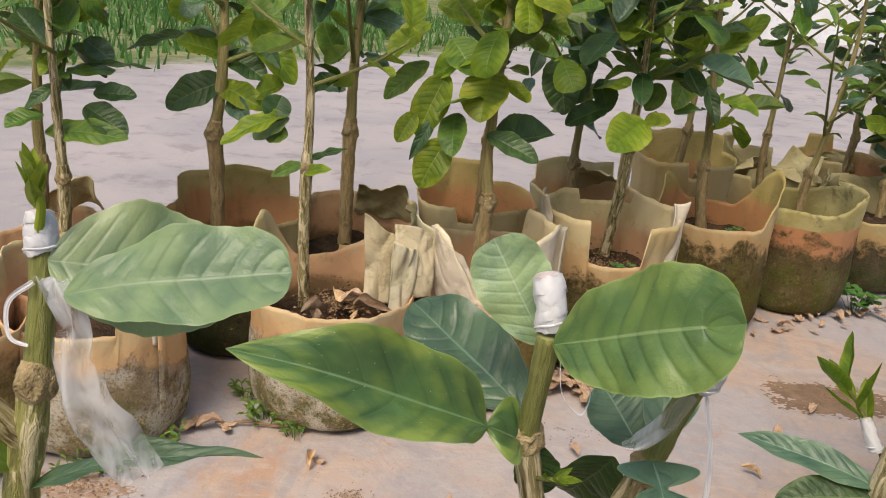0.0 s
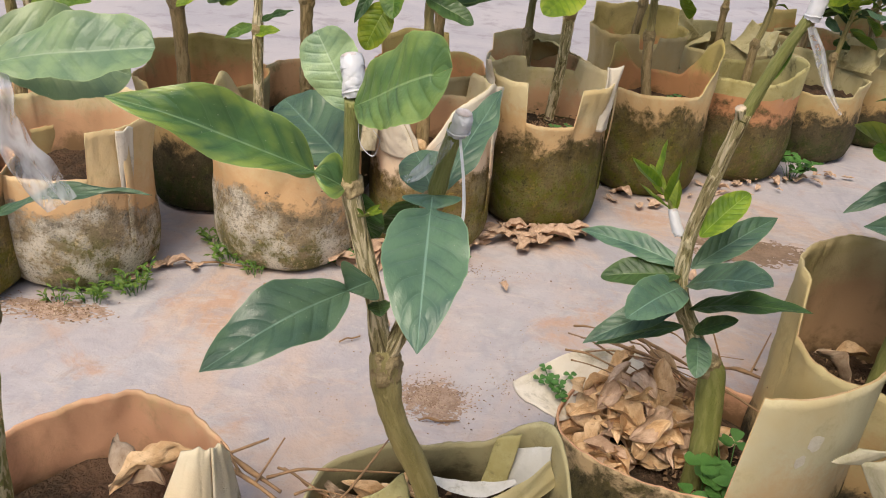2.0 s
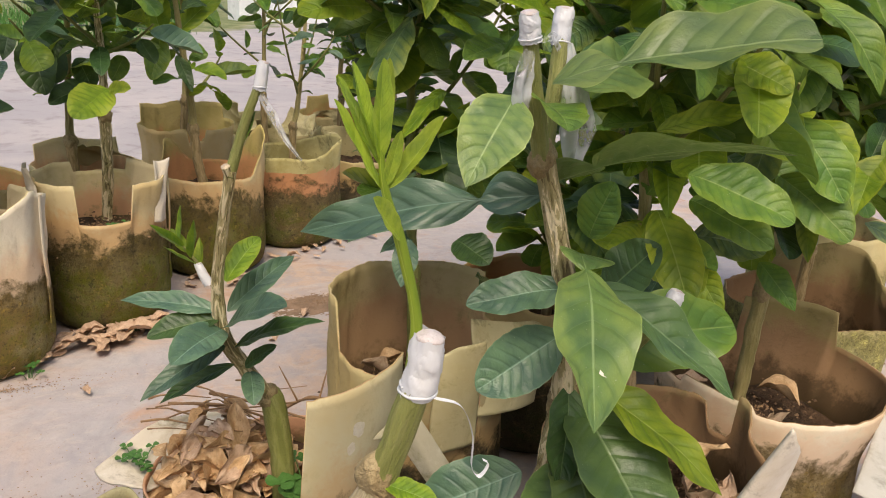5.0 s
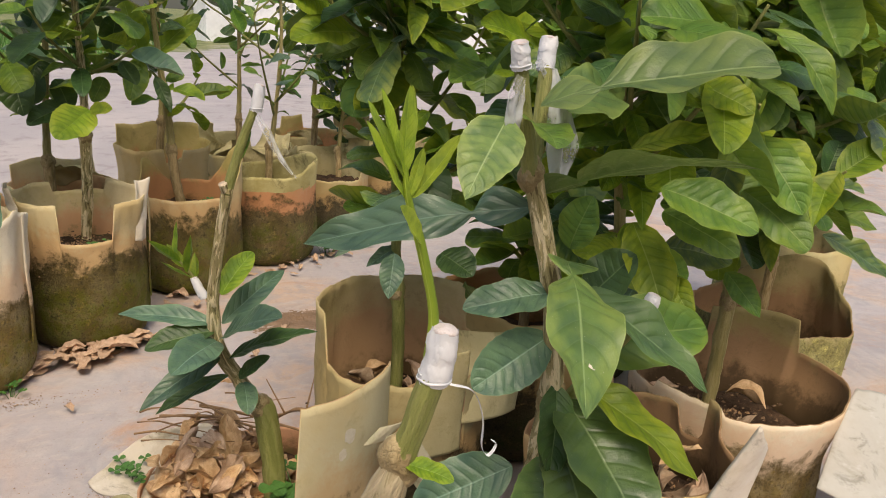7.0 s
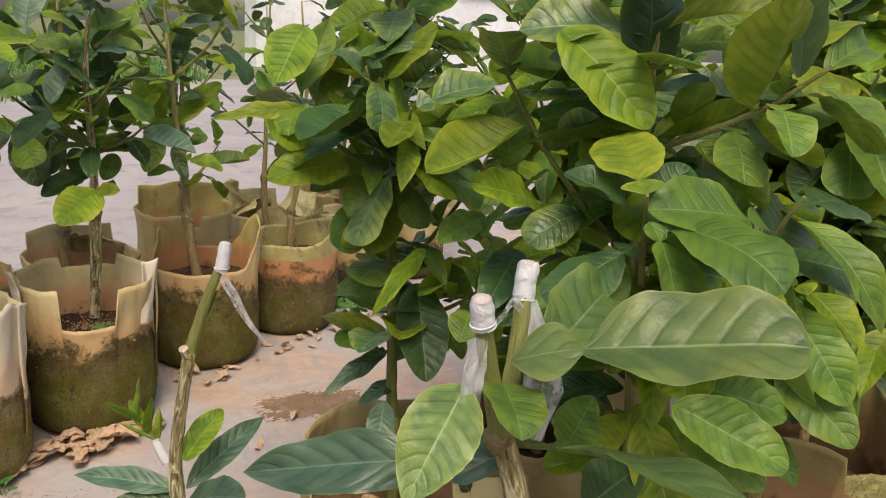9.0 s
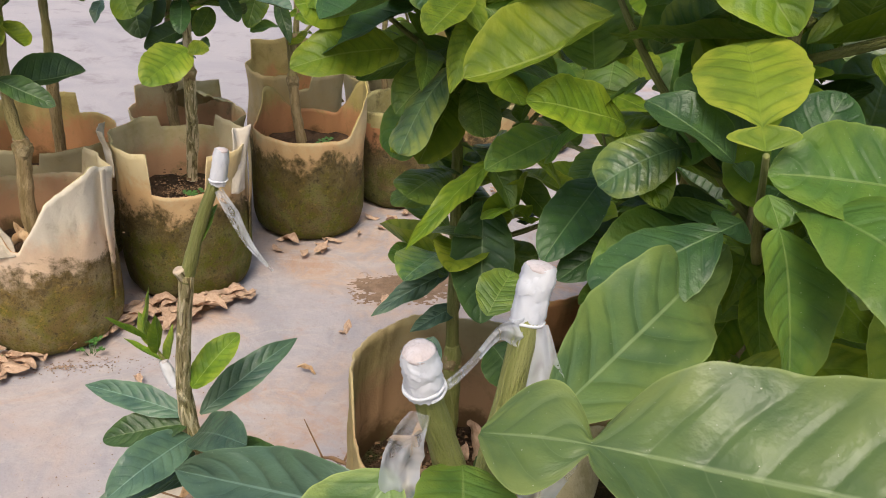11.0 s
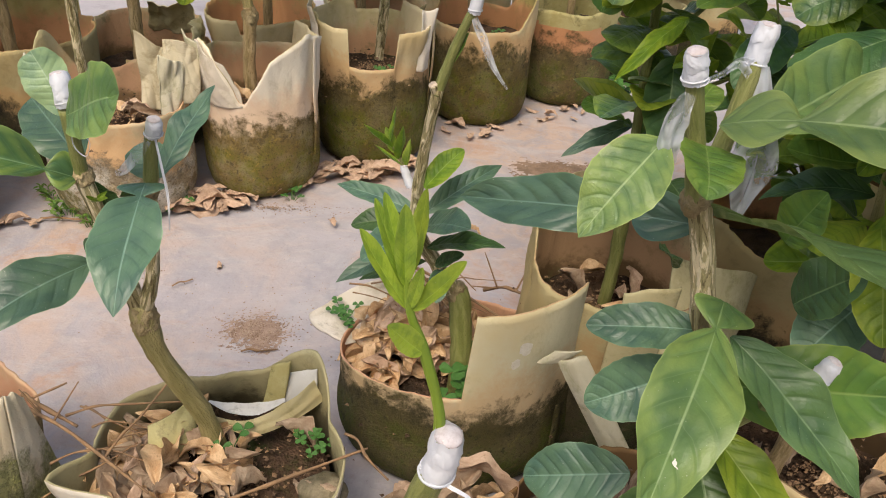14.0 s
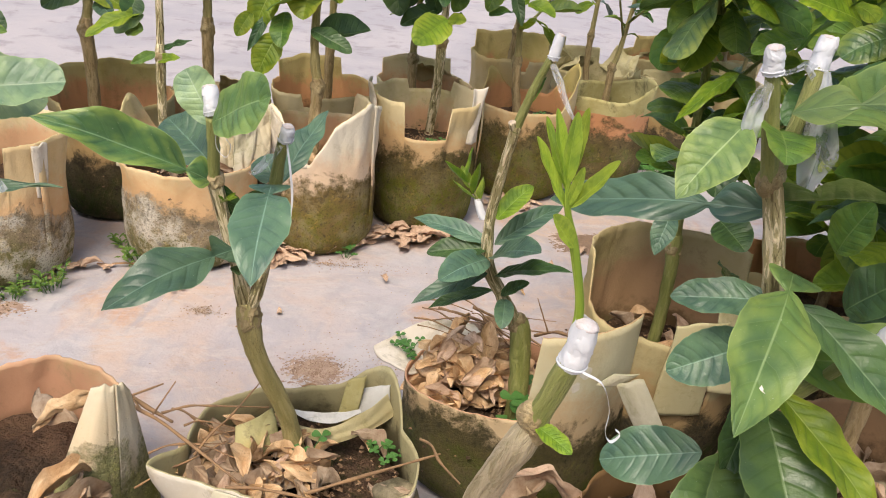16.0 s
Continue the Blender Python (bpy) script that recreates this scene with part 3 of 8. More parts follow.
def leaf_mesh(name, mat, shape="lance", width=0.4, bend=20.0, fold=0.15, wave=0.02, wing=0.0, nu=8, nv=14, seed=0, twist=0.0, notch=0.0, curl=0.0, crumple=0.0, pucker=0.0):
    """A blade of length 1 from the origin along +y, facing +z: bent along its length, folded at the midrib, wavy at its rim,
    puffed up between its sunken side veins (pucker).
    wing: the share of the length taken by a winged leaf stalk. notch: depth of a cleft at the tip. curl: rolls the sides up."""
    bm = bmesh.new()
    uvl = bm.loops.layers.uv.verify()
    ph = seed * 1.7
    spine, y, z = [], 0.0, 0.0
    for j in range(nv + 1):
        a = radians(bend) * (j / nv - 0.5)
        spine.append((y, z))
        y += math.cos(a) / nv
        z -= math.sin(a) / nv
    ly, lz = spine[-1]
    d = math.hypot(ly, lz)
    c, s = ly / d, lz / d
    spine = [((p * c + q * s) / d, (q * c - p * s) / d) for p, q in spine]
    grid = []
    for j in range(nv + 1):
        v = j / nv
        if wing and v < wing:
            w = width * 0.27 * max(math.sin(math.pi * (v / wing) ** 1.25), 0.0) ** 0.75 + 0.012
        else:
            w = width * 0.5 * max(blade_width((v - wing) / (1 - wing), shape), 0.0)
        w = max(w, 0.012 if v < 0.5 else 0.0015)
        py, pz = spine[j]
        tw = radians(twist) * (v - 0.5)
        row = []
        for i in range(nu + 1):
            u = i / nu * 2 - 1
            x = u * w
            lift = fold * abs(x) + curl * x * x / max(width, 0.05)
            lift += wave * abs(u) ** 1.5 * math.sin(v * 15 + ph + (1.3 if u > 0 else 0.0)) * min(1.0, 4 * v * (1 - v) * 1.4)
            lift += wave * 0.5 * math.sin(v * 6 + u * 2 + ph)* 4 * v * (1 - v)
            if pucker:
                a, hw = abs(u) * 0.5, min(1.0, w / (width * 0.35))
                vein = (v - 0.40 * a ** 1.2) * 9.0 + 0.12 * noise.noise(Vector((u * 1.5, v * 3, seed)))
                puff = 0.5 + 0.5 * math.cos(2 * math.pi * vein)
                lift += pucker * hw * puff ** 0.7 * min(1.0, abs(u) * 4.5) * (1 - 0.75 * abs(u) ** 4) * (0.65 + 0.7 * noise.noise(Vector((u * 2, v * 4, seed + 9))))
                x *= 1 + 0.012 * abs(u) * math.cos(2 * math.pi * vein + 0.6)
            if crumple:
                lift += crumple * noise.noise(Vector((u * 1.6, v * 3.5, seed * 1.7))) + crumple * 0.5 * noise.noise(Vector((u * 4, v * 8, seed * 2.9)))
                x *= 1 + min(0.35, crumple * 4) * noise.noise(Vector((0.5 if u > 0 else -0.5, v * 5, seed * 3.1)))
            yy = py - notch * max(0.0, v - 0.82) / 0.18 * (1 - min(abs(u) * 2.2, 1.0))
            xx = x * math.cos(tw) - lift * math.sin(tw)
            row.append(bm.verts.new((xx, yy, pz + lift * math.cos(tw) + x * math.sin(tw))))
        grid.append(row)
    for j in range(nv):
        for i in range(nu):
            f = bm.faces.new((grid[j][i], grid[j][i + 1], grid[j + 1][i + 1], grid[j + 1][i]))
            for lp, (a, b) in zip(f.loops, ((i, j), (i + 1, j), (i + 1, j + 1), (i, j + 1))):
                lp[uvl].uv = (a / nu, b / nv)
    return mesh_of(bm, name, mat, sharp=9.0)


def laid(base, tip, normal, width=1.0):
    """The pose that lays a blade of length 1 from base to tip, facing the normal."""
    b, y = Vector(base), Vector(tip) - Vector(base)
    n = y.length
    y.normalize()
    z = Vector(normal)
    z = (z - y * z.dot(y)).normalized()
    x = y.cross(z)
    return Matrix(((x.x * n * width, y.x * n, z.x * n, b.x), (x.y * n * width, y.y * n, z.y * n, b.y), (x.z * n * width, y.z * n, z.z * n, b.z), (0, 0, 0, 1)))


def leaf(plant, base, tip, normal, width, mat, shape="lance", label="", **kw):
    """One blade of a sapling, in world places; width in metres."""
    n = (Vector(tip) - Vector(base)).length
    if kw.get("fold", 0.15) < 0.36:
        kw["fold"] = kw.get("fold", 0.15) * 1.5
        kw["wave"] = kw.get("wave", 0.028)
    me = leaf_mesh("leaf", mat, shape, width / n, nu=16, nv=80 if kw.get("wing") else 64, pucker=kw.pop("pucker", 0.012), seed=len(bpy.data.objects) % 17, **kw)
    return part("leaf", me, plant, label, plant.matrix_basis.inverted() @ laid(base, tip, normal))


def smooth_step(a, b, x):
    t = min(max((x - a) / (b - a), 0.0), 1.0)
    return t * t * (3 - 2 * t)


def bag(at, r, rim, soil, outer, inner, label, seed=0, squash=(1.0, 1.0), flare=0.0, segs=150, wrinkle=0.004, lean=(0.0, 0.0), group="grow bags", top=None, seam=None, turn_out=0.0, limp=0.012, crease=0.0018, mouth=None):
    """A cloth grow bag: a thin wall with its own rim height all round, slack above the soil, and the soil in it.
    rim: a function of the angle in degrees (0 is +x, 90 is +y) that gives the rim's height. top: a cloth for what stands above the soil outside."""
    ob = thing("grow_bag", (at[0], at[1], 0.0), label, "grow bag", group)
    bm = bmesh.new()
    rows = 26
    shells = []
    for inset in (0.0, 0.0022):
        cols = []
        for s in range(segs):
            deg = 360.0 * s / segs
            th = radians(deg)
            h = rim(deg) + 0.0016 * noise.noise(Vector((math.cos(th) * 9, math.sin(th) * 9, seed))) + 0.0010 * noise.noise(Vector((math.cos(th) * 24, math.sin(th) * 24, seed)))
            col = []
            for k in range(rows + 1):
                z = h * k / rows
                q = Vector((math.cos(th) * 1.6 + seed * 5.1, math.sin(th) * 1.6, z * 7))
                slack = smooth_step(soil - 0.02, soil + 0.08, z)
                rr = r * (0.965 + 0.05 * math.sin(math.pi * min(z / max(soil, 0.05), 1.0)) * 0.6)
                rr += wrinkle * noise.noise(q) * (0.8 + 1.2 * slack) + wrinkle * 0.5 * noise.noise(q * 3.1)
                rr += flare * slack * (z - soil) + limp * slack * noise.noise(Vector((math.cos(th) * 2.4, math.sin(th) * 2.4, seed * 2.3)))
                fine = Vector((math.cos(th) * 3.6 + seed, math.sin(th) * 3.6, z * 16 + math.sin(th * 3 + seed)))
                rr -= (0.0006 + crease * slack) * (1 - min(abs(noise.noise(fine)) * 3.2, 1.0)) ** 2
                rr -= 0.6 * crease * slack * (1 - min(abs(noise.noise(fine * 2.3 + Vector((3, 1, seed)))) * 3.4, 1.0)) ** 2
                if mouth is not None:
                    rr += (mouth(deg) - rr) * smooth_step(soil - 0.03, h, z)
                rr += turn_out * smooth_step(0.75, 1.0, k / rows) * slack
                rr -= inset + 0.09 * r * max(0.0, 1 - z / 0.055) ** 2 + 0.012 * max(0.0, 1 - z / 0.012)
                col.append(bm.verts.new((math.cos(th) * rr * squash[0] + lean[0] * z, math.sin(th) * rr * squash[1] + lean[1] * z, z)))
            cols.append(col)
        shells.append(cols)
    for side, cols in enumerate(shells):
        for s in range(segs):
            a, b = cols[s], cols[(s + 1) % segs]
            for k in range(rows):
                f = bm.faces.new((a[k], b[k], b[k + 1], a[k + 1]) if side == 0 else (a[k], a[k + 1], b[k + 1], b[k]))
                f.material_index = side
                if side == 0 and top is not None and min(a[k].co.z, b[k].co.z) > soil + 0.012:
                    f.material_index = 2
    for s in range(segs):
        e = (s + 1) % segs
        f = bm.faces.new((shells[0][s][rows], shells[0][e][rows], shells[1][e][rows], shells[1][s][rows]))
        f.material_index = 1
    part("wall", mesh_of(bm, "wall", outer, inner, top or inner), ob)
    if seam is not None:
        th = radians(seam)
        h = rim(seam)
        bm = bmesh.new()
        rails = []
        for i, (da, dr) in enumerate(((-0.055, 0.0), (-0.05, 0.0014), (0.05, 0.0020), (0.055, 0.0))):
            rail = []
            for k in range(13):
                z = h * (0.25 + 0.75 * k / 12)
                rr = r * 1.012 + dr + wrinkle * noise.noise(Vector((math.cos(th) * 1.6 + seed * 5.1, math.sin(th) * 1.6, z * 7))) * 1.6 + flare * smooth_step(soil - 0.02, soil + 0.08, z) * (z - soil)
                rail.append(bm.verts.new((math.cos(th + da) * rr * squash[0] + lean[0] * z, math.sin(th + da) * rr * squash[1] + lean[1] * z, z)))
            rails.append(rail)
        for a, b in zip(rails, rails[1:]):
            for k in range(12):
                bm.faces.new((a[k], b[k], b[k + 1], a[k + 1]))
        part("seam", mesh_of(bm, "seam", outer), ob, "overlapping seam strip")
    bm = bmesh.new()
    mid = bm.verts.new((lean[0] * soil, lean[1] * soil, soil + 0.008))
    prev, rings = None, 9
    for i in range(1, rings + 1):
        ring = []
        for s in range(40):
            th = 2 * math.pi * s / 40
            rr = (r * 0.945 - 0.006) * i / rings
            z = soil + 0.012 * noise.noise(Vector((math.cos(th) * i * 0.5, math.sin(th) * i * 0.5, seed * 3.3))) - 0.006 * (i / rings) ** 2
            ring.append(bm.verts.new((math.cos(th) * rr * squash[0] + lean[0] * z, math.sin(th) * rr * squash[1] + lean[1] * z, z)))
        for s in range(40):
            e = (s + 1) % 40
            if prev is None:
                bm.faces.new((mid, ring[s], ring[e]))
            else:
                bm.faces.new((prev[s], ring[s], ring[e], prev[e]))
        prev = ring
    part("soil", mesh_of(bm, "soil", SOIL), ob, "dark brown potting soil with moss")
    return ob


def sheet(name, parent, corners, mat, label="", bulge=0.01, seed=0, n=22, thick=0.002, lumps=1.0, soft=0.15, crumple=0.0):
    """A slack cloth flap over four world corners (round in order): bulged, creased, with an uneven edge and two skins. soft: how far its corners are rounded off; crumple: how deep its sharp folds are."""
    c = [parent.matrix_basis.inverted() @ Vector(q) for q in corners]
    nrm = (c[1] - c[0]).cross(c[3] - c[0]).normalized()
    size = ((c[1] - c[0]).length + (c[3] - c[0]).length) * 0.5
    amp = lumps * min(abs(bulge) * 0.55 + 0.002, 0.16 * size)
    bm = bmesh.new()
    grids = []
    for skin in (0, 1):
        g = []
        for j in range(n + 1):
            row = []
            for i in range(n + 1):
                a, b = i / n * 2 - 1, j / n * 2 - 1
                u, v = 0.5 + 0.5 * a * math.sqrt(1 - 0.5 * soft * b * b), 0.5 + 0.5 * b * math.sqrt(1 - 0.5 * soft * a * a)
                e = 0.07 * noise.noise(Vector((u * 2.1 + seed, v * 2.1, 4.4))) * v
                f = 0.05 * noise.noise(Vector((u * 3.0, v * 1.7 + seed, 8.1))) * min(1.0, 2 * v)
                uu, vv = u + f, v + e
                p = (c[0] * (1 - uu) + c[1] * uu) * (1 - vv) + (c[3] * (1 - uu) + c[2] * uu) * vv
                b = bulge * math.sin(math.pi * u) * (0.55 + 0.45 * math.sin(math.pi * v))
                b += amp * noise.noise(Vector((u * 2.2, v * 1.6, seed * 1.9))) * 1.5 + amp * 0.25 * noise.noise(Vector((u * 6, v * 4, seed * 2.7)))
                b -= lumps * min(0.10 * size, abs(bulge) * 0.2 + 0.0008) * (1 - min(abs(noise.noise(Vector((u * 2.6 + v * 1.4, v * 1.5 - u, seed * 3.1)))) * 3.5, 1.0)) ** 2
                b += amp * 1.6 * v ** 3 * math.sin(u * 4 + seed)
                if crumple:
                    b += crumple * size * (abs(noise.noise(Vector((u * 1.7 + seed, v * 1.3 - u * 0.6, seed * 0.7)))) * 2.2 - 0.5 + 0.5 * abs(noise.noise(Vector((u * 3.1 - v, v * 2.6 + seed, 5.5)))))
                row.append(bm.verts.new(p + nrm * (b - skin * thick)))
            g.append(row)
        grids.append(g)
    a, b = grids
    for j in range(n):
        for i in range(n):
            bm.faces.new((a[j][i], a[j][i + 1], a[j + 1][i + 1], a[j + 1][i]))
            bm.faces.new((b[j][i], b[j + 1][i], b[j + 1][i + 1], b[j][i + 1]))
    for i in range(n):
        bm.faces.new((a[0][i], b[0][i], b[0][i + 1], a[0][i + 1]))
        bm.faces.new((a[n][i + 1], b[n][i + 1], b[n][i], a[n][i]))
        bm.faces.new((a[i + 1][0], b[i + 1][0], b[i][0], a[i][0]))
        bm.faces.new((a[i][n], b[i][n], b[i + 1][n], a[i + 1][n]))
    return part(name, mesh_of(bm, name, mat), parent, label)


def rim_strip(parent, a0, a1, lower, upper, mat, label="", seed=0, name="fold", n=40, thick=0.002):
    """A band of cloth along part of a bag's rim, from angle a0 to a1: lower and upper are (radius, height) of its two edges."""
    bm = bmesh.new()
    skins = []
    for skin in (0.0, thick):
        g = []
        for j in range(9):
            v = j / 8
            row = []
            for i in range(n + 1):
                u = i / n
                th = radians(a0 + (a1 - a0) * u)
                end = min(1.0, 5 * u, 5 * (1 - u))
                w = 0.5 + 0.5 * end
                q = Vector((math.cos(th) * 3, math.sin(th) * 3, seed * 1.3))
                r = lower[0] + (upper[0] - lower[0]) * v * w + 0.005 * noise.noise(q + Vector((0, 0, v))) + 0.004 * math.sin(v * 3.1)
                z = lower[1] + (upper[1] - lower[1]) * v * w + 0.006 * v * noise.noise(q * 1.9) + 0.002 * noise.noise(q * 5)
                row.append(bm.verts.new((math.cos(th) * (r - skin), math.sin(th) * (r - skin), z - skin * 0.6)))
            g.append(row)
        skins.append(g)
    a, b = skins
    for j in range(8):
        for i in range(n):
            bm.faces.new((a[j][i], a[j][i + 1], a[j + 1][i + 1], a[j + 1][i]))
            bm.faces.new((b[j][i], b[j + 1][i], b[j + 1][i + 1], b[j][i + 1]))
    for i in range(n):
        bm.faces.new((a[8][i], a[8][i + 1], b[8][i + 1], b[8][i]))
        bm.faces.new((a[0][i + 1], a[0][i], b[0][i], b[0][i + 1]))
    for i in (0, n):
        for j in range(8):
            f = (a[j][i], a[j + 1][i], b[j + 1][i], b[j][i])
            bm.faces.new(f if i == 0 else tuple(reversed(f)))
    return part(name, mesh_of(bm, name, mat), parent, label)


def ring_of(*knots):
    """A radius all round a bag's mouth, straight between the knots (degrees, radius): the corners of stiff cloth."""
    ks = sorted(knots)
    ks = [(ks[-1][0] - 360, ks[-1][1])] + ks + [(ks[0][0] + 360, ks[0][1])]
    def radius(deg):
        for (a, ra), (b, rb) in zip(ks, ks[1:]):
            if a <= deg <= b:
                t = (deg - a) / (b - a)
                t = t + 0.35 * (t * t * (3 - 2 * t) - t)
                return ra + (rb - ra) * t
        return ks[0][1]
    return radius


def flat(h, ripple=0.004, seed=0.0):
    """A rim at one height, with a slight ripple."""
    return lambda deg: h + ripple * noise.noise(Vector((math.cos(radians(deg)) * 1.5, math.sin(radians(deg)) * 1.5, seed)))


def steps(h, *cuts, ripple=0.004, seed=0.0):
    """A rim with stretches (from, to, height) of other heights, in degrees; edge widths are narrow."""
    def rim(deg):
        out = flat(h, ripple, seed)(deg)
        for a, b, q in cuts:
            if a <= deg <= b or a <= deg - 360 <= b:
                out = q + ripple * noise.noise(Vector((deg * 0.03, seed, 0)))
        return out
    return rim


def humps(h, *bumps, ripple=0.004, seed=0.0):
    """A rim with smooth rises or dips (middle, half width, amount), in degrees."""
    def rim(deg):
        out = flat(h, ripple, seed)(deg)
        for m, w, q in bumps:
            d = abs((deg - m + 180) % 360 - 180)
            if d < w:
                out += q * (0.5 + 0.5 * math.cos(math.pi * d / w))
        return max(out, 0.03)
    return rim


# ---- ground and distance ----
def ground_sheet():
    bm = bmesh.new()
    n = 90
    def spread(k):
        t = k / n * 2 - 1
        return 0.9 * t * 2 + 60 * t ** 5
    grid = [[bm.verts.new((spread(i), spread(j) + 0.8, 0.0)) for i in range(n + 1)] for j in range(n + 1)]
    for row in grid:
        for v in row:
            near = max(0.0, 1 - v.co.length / 9)
            v.co.z = 0.0015 * near * noise.noise(v.co * 1.7) + 0.001 * near * noise.noise(v.co * 8)
    for j in range(n):
        for i in range(n):
            bm.faces.new((grid[j][i], grid[j][i + 1], grid[j + 1][i + 1], grid[j + 1][i]))
    ob = new("ground", mesh_of(bm, "ground", CONCRETE))
    return tagged(ob, "worn grey and peach concrete yard with grass beyond", "ground", kind="structure")


ground_sheet()

# ---- grow bags ----
LIMY = "tan cloth grow bag with lime-white stains at its base"
# the row across the yard, from one end to the other
BAG0 = bag((-0.432, 0.940), 0.112, steps(0.240, (-140, -50, 0.178), (20, 100, 0.25), seed=1), 0.150, BAG_CHALK, BAG_INNER_TAN, LIMY, 1, seam=-22, turn_out=0.003)
sheet("fold", BAG0, ((-0.334, 0.890, 0.150), (-0.326, 0.906, 0.150), (-0.318, 0.912, 0.238), (-0.332, 0.886, 0.240)), BAG_WHITE, "white edge of a cloth seam", 0.003, 51, lumps=0.3)
BAG1 = bag((-0.15, 1.07), 0.118, humps(0.184, (158, 30, 0.085), (55, 60, 0.045), (10, 30, 0.03), seed=2), 0.135, BAG_CHALK, BAG_INNER_TAN, LIMY, 2, flare=0.12)
BAG2_RIM = ring_of((262, 0.186), (267, 0.184), (274, 0.206), (292, 0.258), (314, 0.277), (332, 0.292), (348, 0.282), (20, 0.262), (52, 0.268), (62, 0.272), (64, 0.226), (110, 0.222), (160, 0.236), (200, 0.262), (222, 0.282), (238, 0.270), (250, 0.232))
BAG2 = bag((0.066, 1.165), 0.104, BAG2_RIM, 0.150, BAG_SLUMP, BAG_INNER_TAN, "tan cloth grow bag with a slumped white rim", 3, flare=0.03, seam=-18, wrinkle=0.005, limp=0.008)
NOTCHED = bag((0.256, 1.325), 0.112, steps(0.270, (-112, -66, 0.203), (66, 114, 0.248), seed=4), 0.165, BAG_MOSSY, BAG_INNER_TAN, "tan cloth grow bag with a square notch in its rim", 4, seam=-12, turn_out=0.006)
bag((0.48, 1.55), 0.115, humps(0.215, (5, 55, 0.095), (140, 40, 0.06), seed=5), 0.175, BAG_MOSSY, BAG_INNER, "mossy tan grow bag with a brown lining", 5)
bag((0.70, 1.70), 0.115, humps(0.222, (0, 90, 0.040), (150, 40, -0.02), seed=6), 0.175, BAG_RED, BAG_OLIVE, "mossy grow bag with reddish cloth and an olive rim", 6, top=BAG_OLIVE)
# folds of slack cloth on the row
sheet("fold", NOTCHED, ((0.340, 1.250, 0.190), (0.362, 1.282, 0.190), (0.368, 1.300, 0.302), (0.346, 1.262, 0.298)), BAG_WHITE, "white turned corner of cloth", 0.005, 41)
sheet("fold", NOTCHED, ((0.144, 1.290, 0.215), (0.158, 1.262, 0.215), (0.150, 1.262, 0.295), (0.134, 1.310, 0.300)), BAG_WHITE, "white turned corner of cloth", 0.005, 42)
sheet("fold", BAG1, ((-0.265, 1.03, 0.165), (-0.235, 1.00, 0.170), (-0.225, 1.03, 0.245), (-0.275, 1.06, 0.255)), BAG_FOLD, "turned-out corner of cloth", 0.012, 3, crumple=0.12)
sheet("fold", BAG1, ((-0.064, 1.030, 0.160), (-0.040, 1.058, 0.160), (-0.034, 1.066, 0.250), (-0.058, 1.040, 0.268)), BAG_FOLD, "upright tongue of cloth", 0.006, 4, n=28, lumps=0.5, soft=0.0, crumple=0.14)
sheet("fold", BAG1, ((-0.066, 1.045, 0.180), (-0.012, 1.068, 0.182), (-0.012, 1.096, 0.262), (-0.070, 1.095, 0.280)), BAG_SOILED, "crumpled fold of cloth", 0.012, 5, n=40, lumps=0.6, soft=0.0, crumple=0.10)
sheet("fold", BAG1, ((-0.108, 1.075, 0.160), (-0.056, 1.082, 0.160), (-0.060, 1.112, 0.250), (-0.116, 1.106, 0.278)), BAG_SOILED, "crumpled fold of cloth", 0.010, 15, n=40, lumps=0.6, soft=0.0, crumple=0.12)
sheet("fold", BAG2, ((-0.034, 1.130, 0.205), (-0.004, 1.086, 0.188), (0.004, 1.082, 0.262), (-0.044, 1.118, 0.292)), BAG_FOLD, "folded tongue of cloth", 0.010, 7, n=30, lumps=0.35, soft=0.2)
sheet("fold", BAG2, ((-0.010, 1.094, 0.172), (0.060, 1.064, 0.176), (0.034, 1.074, 0.246), (-0.026, 1.092, 0.284)), BAG_WHITE, "puffed white fold of cloth hanging over the rim", 0.016, 11, n=40, lumps=0.35, soft=0.3)
# the row behind it
BEHIND = "olive and tan cloth grow bag in the back row"
BACKS = []
for i, (x, y, h, so, outer, inner) in enumerate((
    (-0.60, 1.07, 0.20, 0.13, BAG_DARK, BAG_INNER_TAN), (-0.345, 1.235, 0.245, 0.15, BAG_DARK, BAG_INNER), (-0.17, 1.32, 0.20, 0.15, BAG_DARK, BAG_INNER_TAN),
    (0.03, 1.44, 0.25, 0.15, BAG_TAN, BAG_INNER), (0.24, 1.60, 0.24, 0.15, BAG_DARK, BAG_INNER_TAN), (0.46, 1.80, 0.29, 0.18, BAG_TAN, BAG_INNER),
    (0.70, 1.96, 0.24, 0.15, BAG_DARK, BAG_BUFF), (0.92, 1.88, 0.21, 0.15, BAG_DARK, BAG_BUFF), (0.94, 2.14, 0.26, 0.15, BAG_DARK, BAG_INNER), (1.18, 2.28, 0.26, 0.16, BAG_TAN, BAG_INNER), (1.14, 2.05, 0.22, 0.15, BAG_DARK, BAG_BUFF), (-0.58, 0.83, 0.20, 0.14, BAG_TAN, BAG_INNER_TAN))):
    BACKS.append(bag((x, y), 0.110, steps(h - 0.015, (30 + (i * 37) % 60, 120 + (i * 53) % 60, h + 0.022), (200 + (i * 41) % 70, 250 + (i * 67) % 60, h - 0.04), ripple=0.010, seed=10 + i), so, outer, inner, BEHIND, 10 + i, flare=0.1))
rng = random.Random(8)
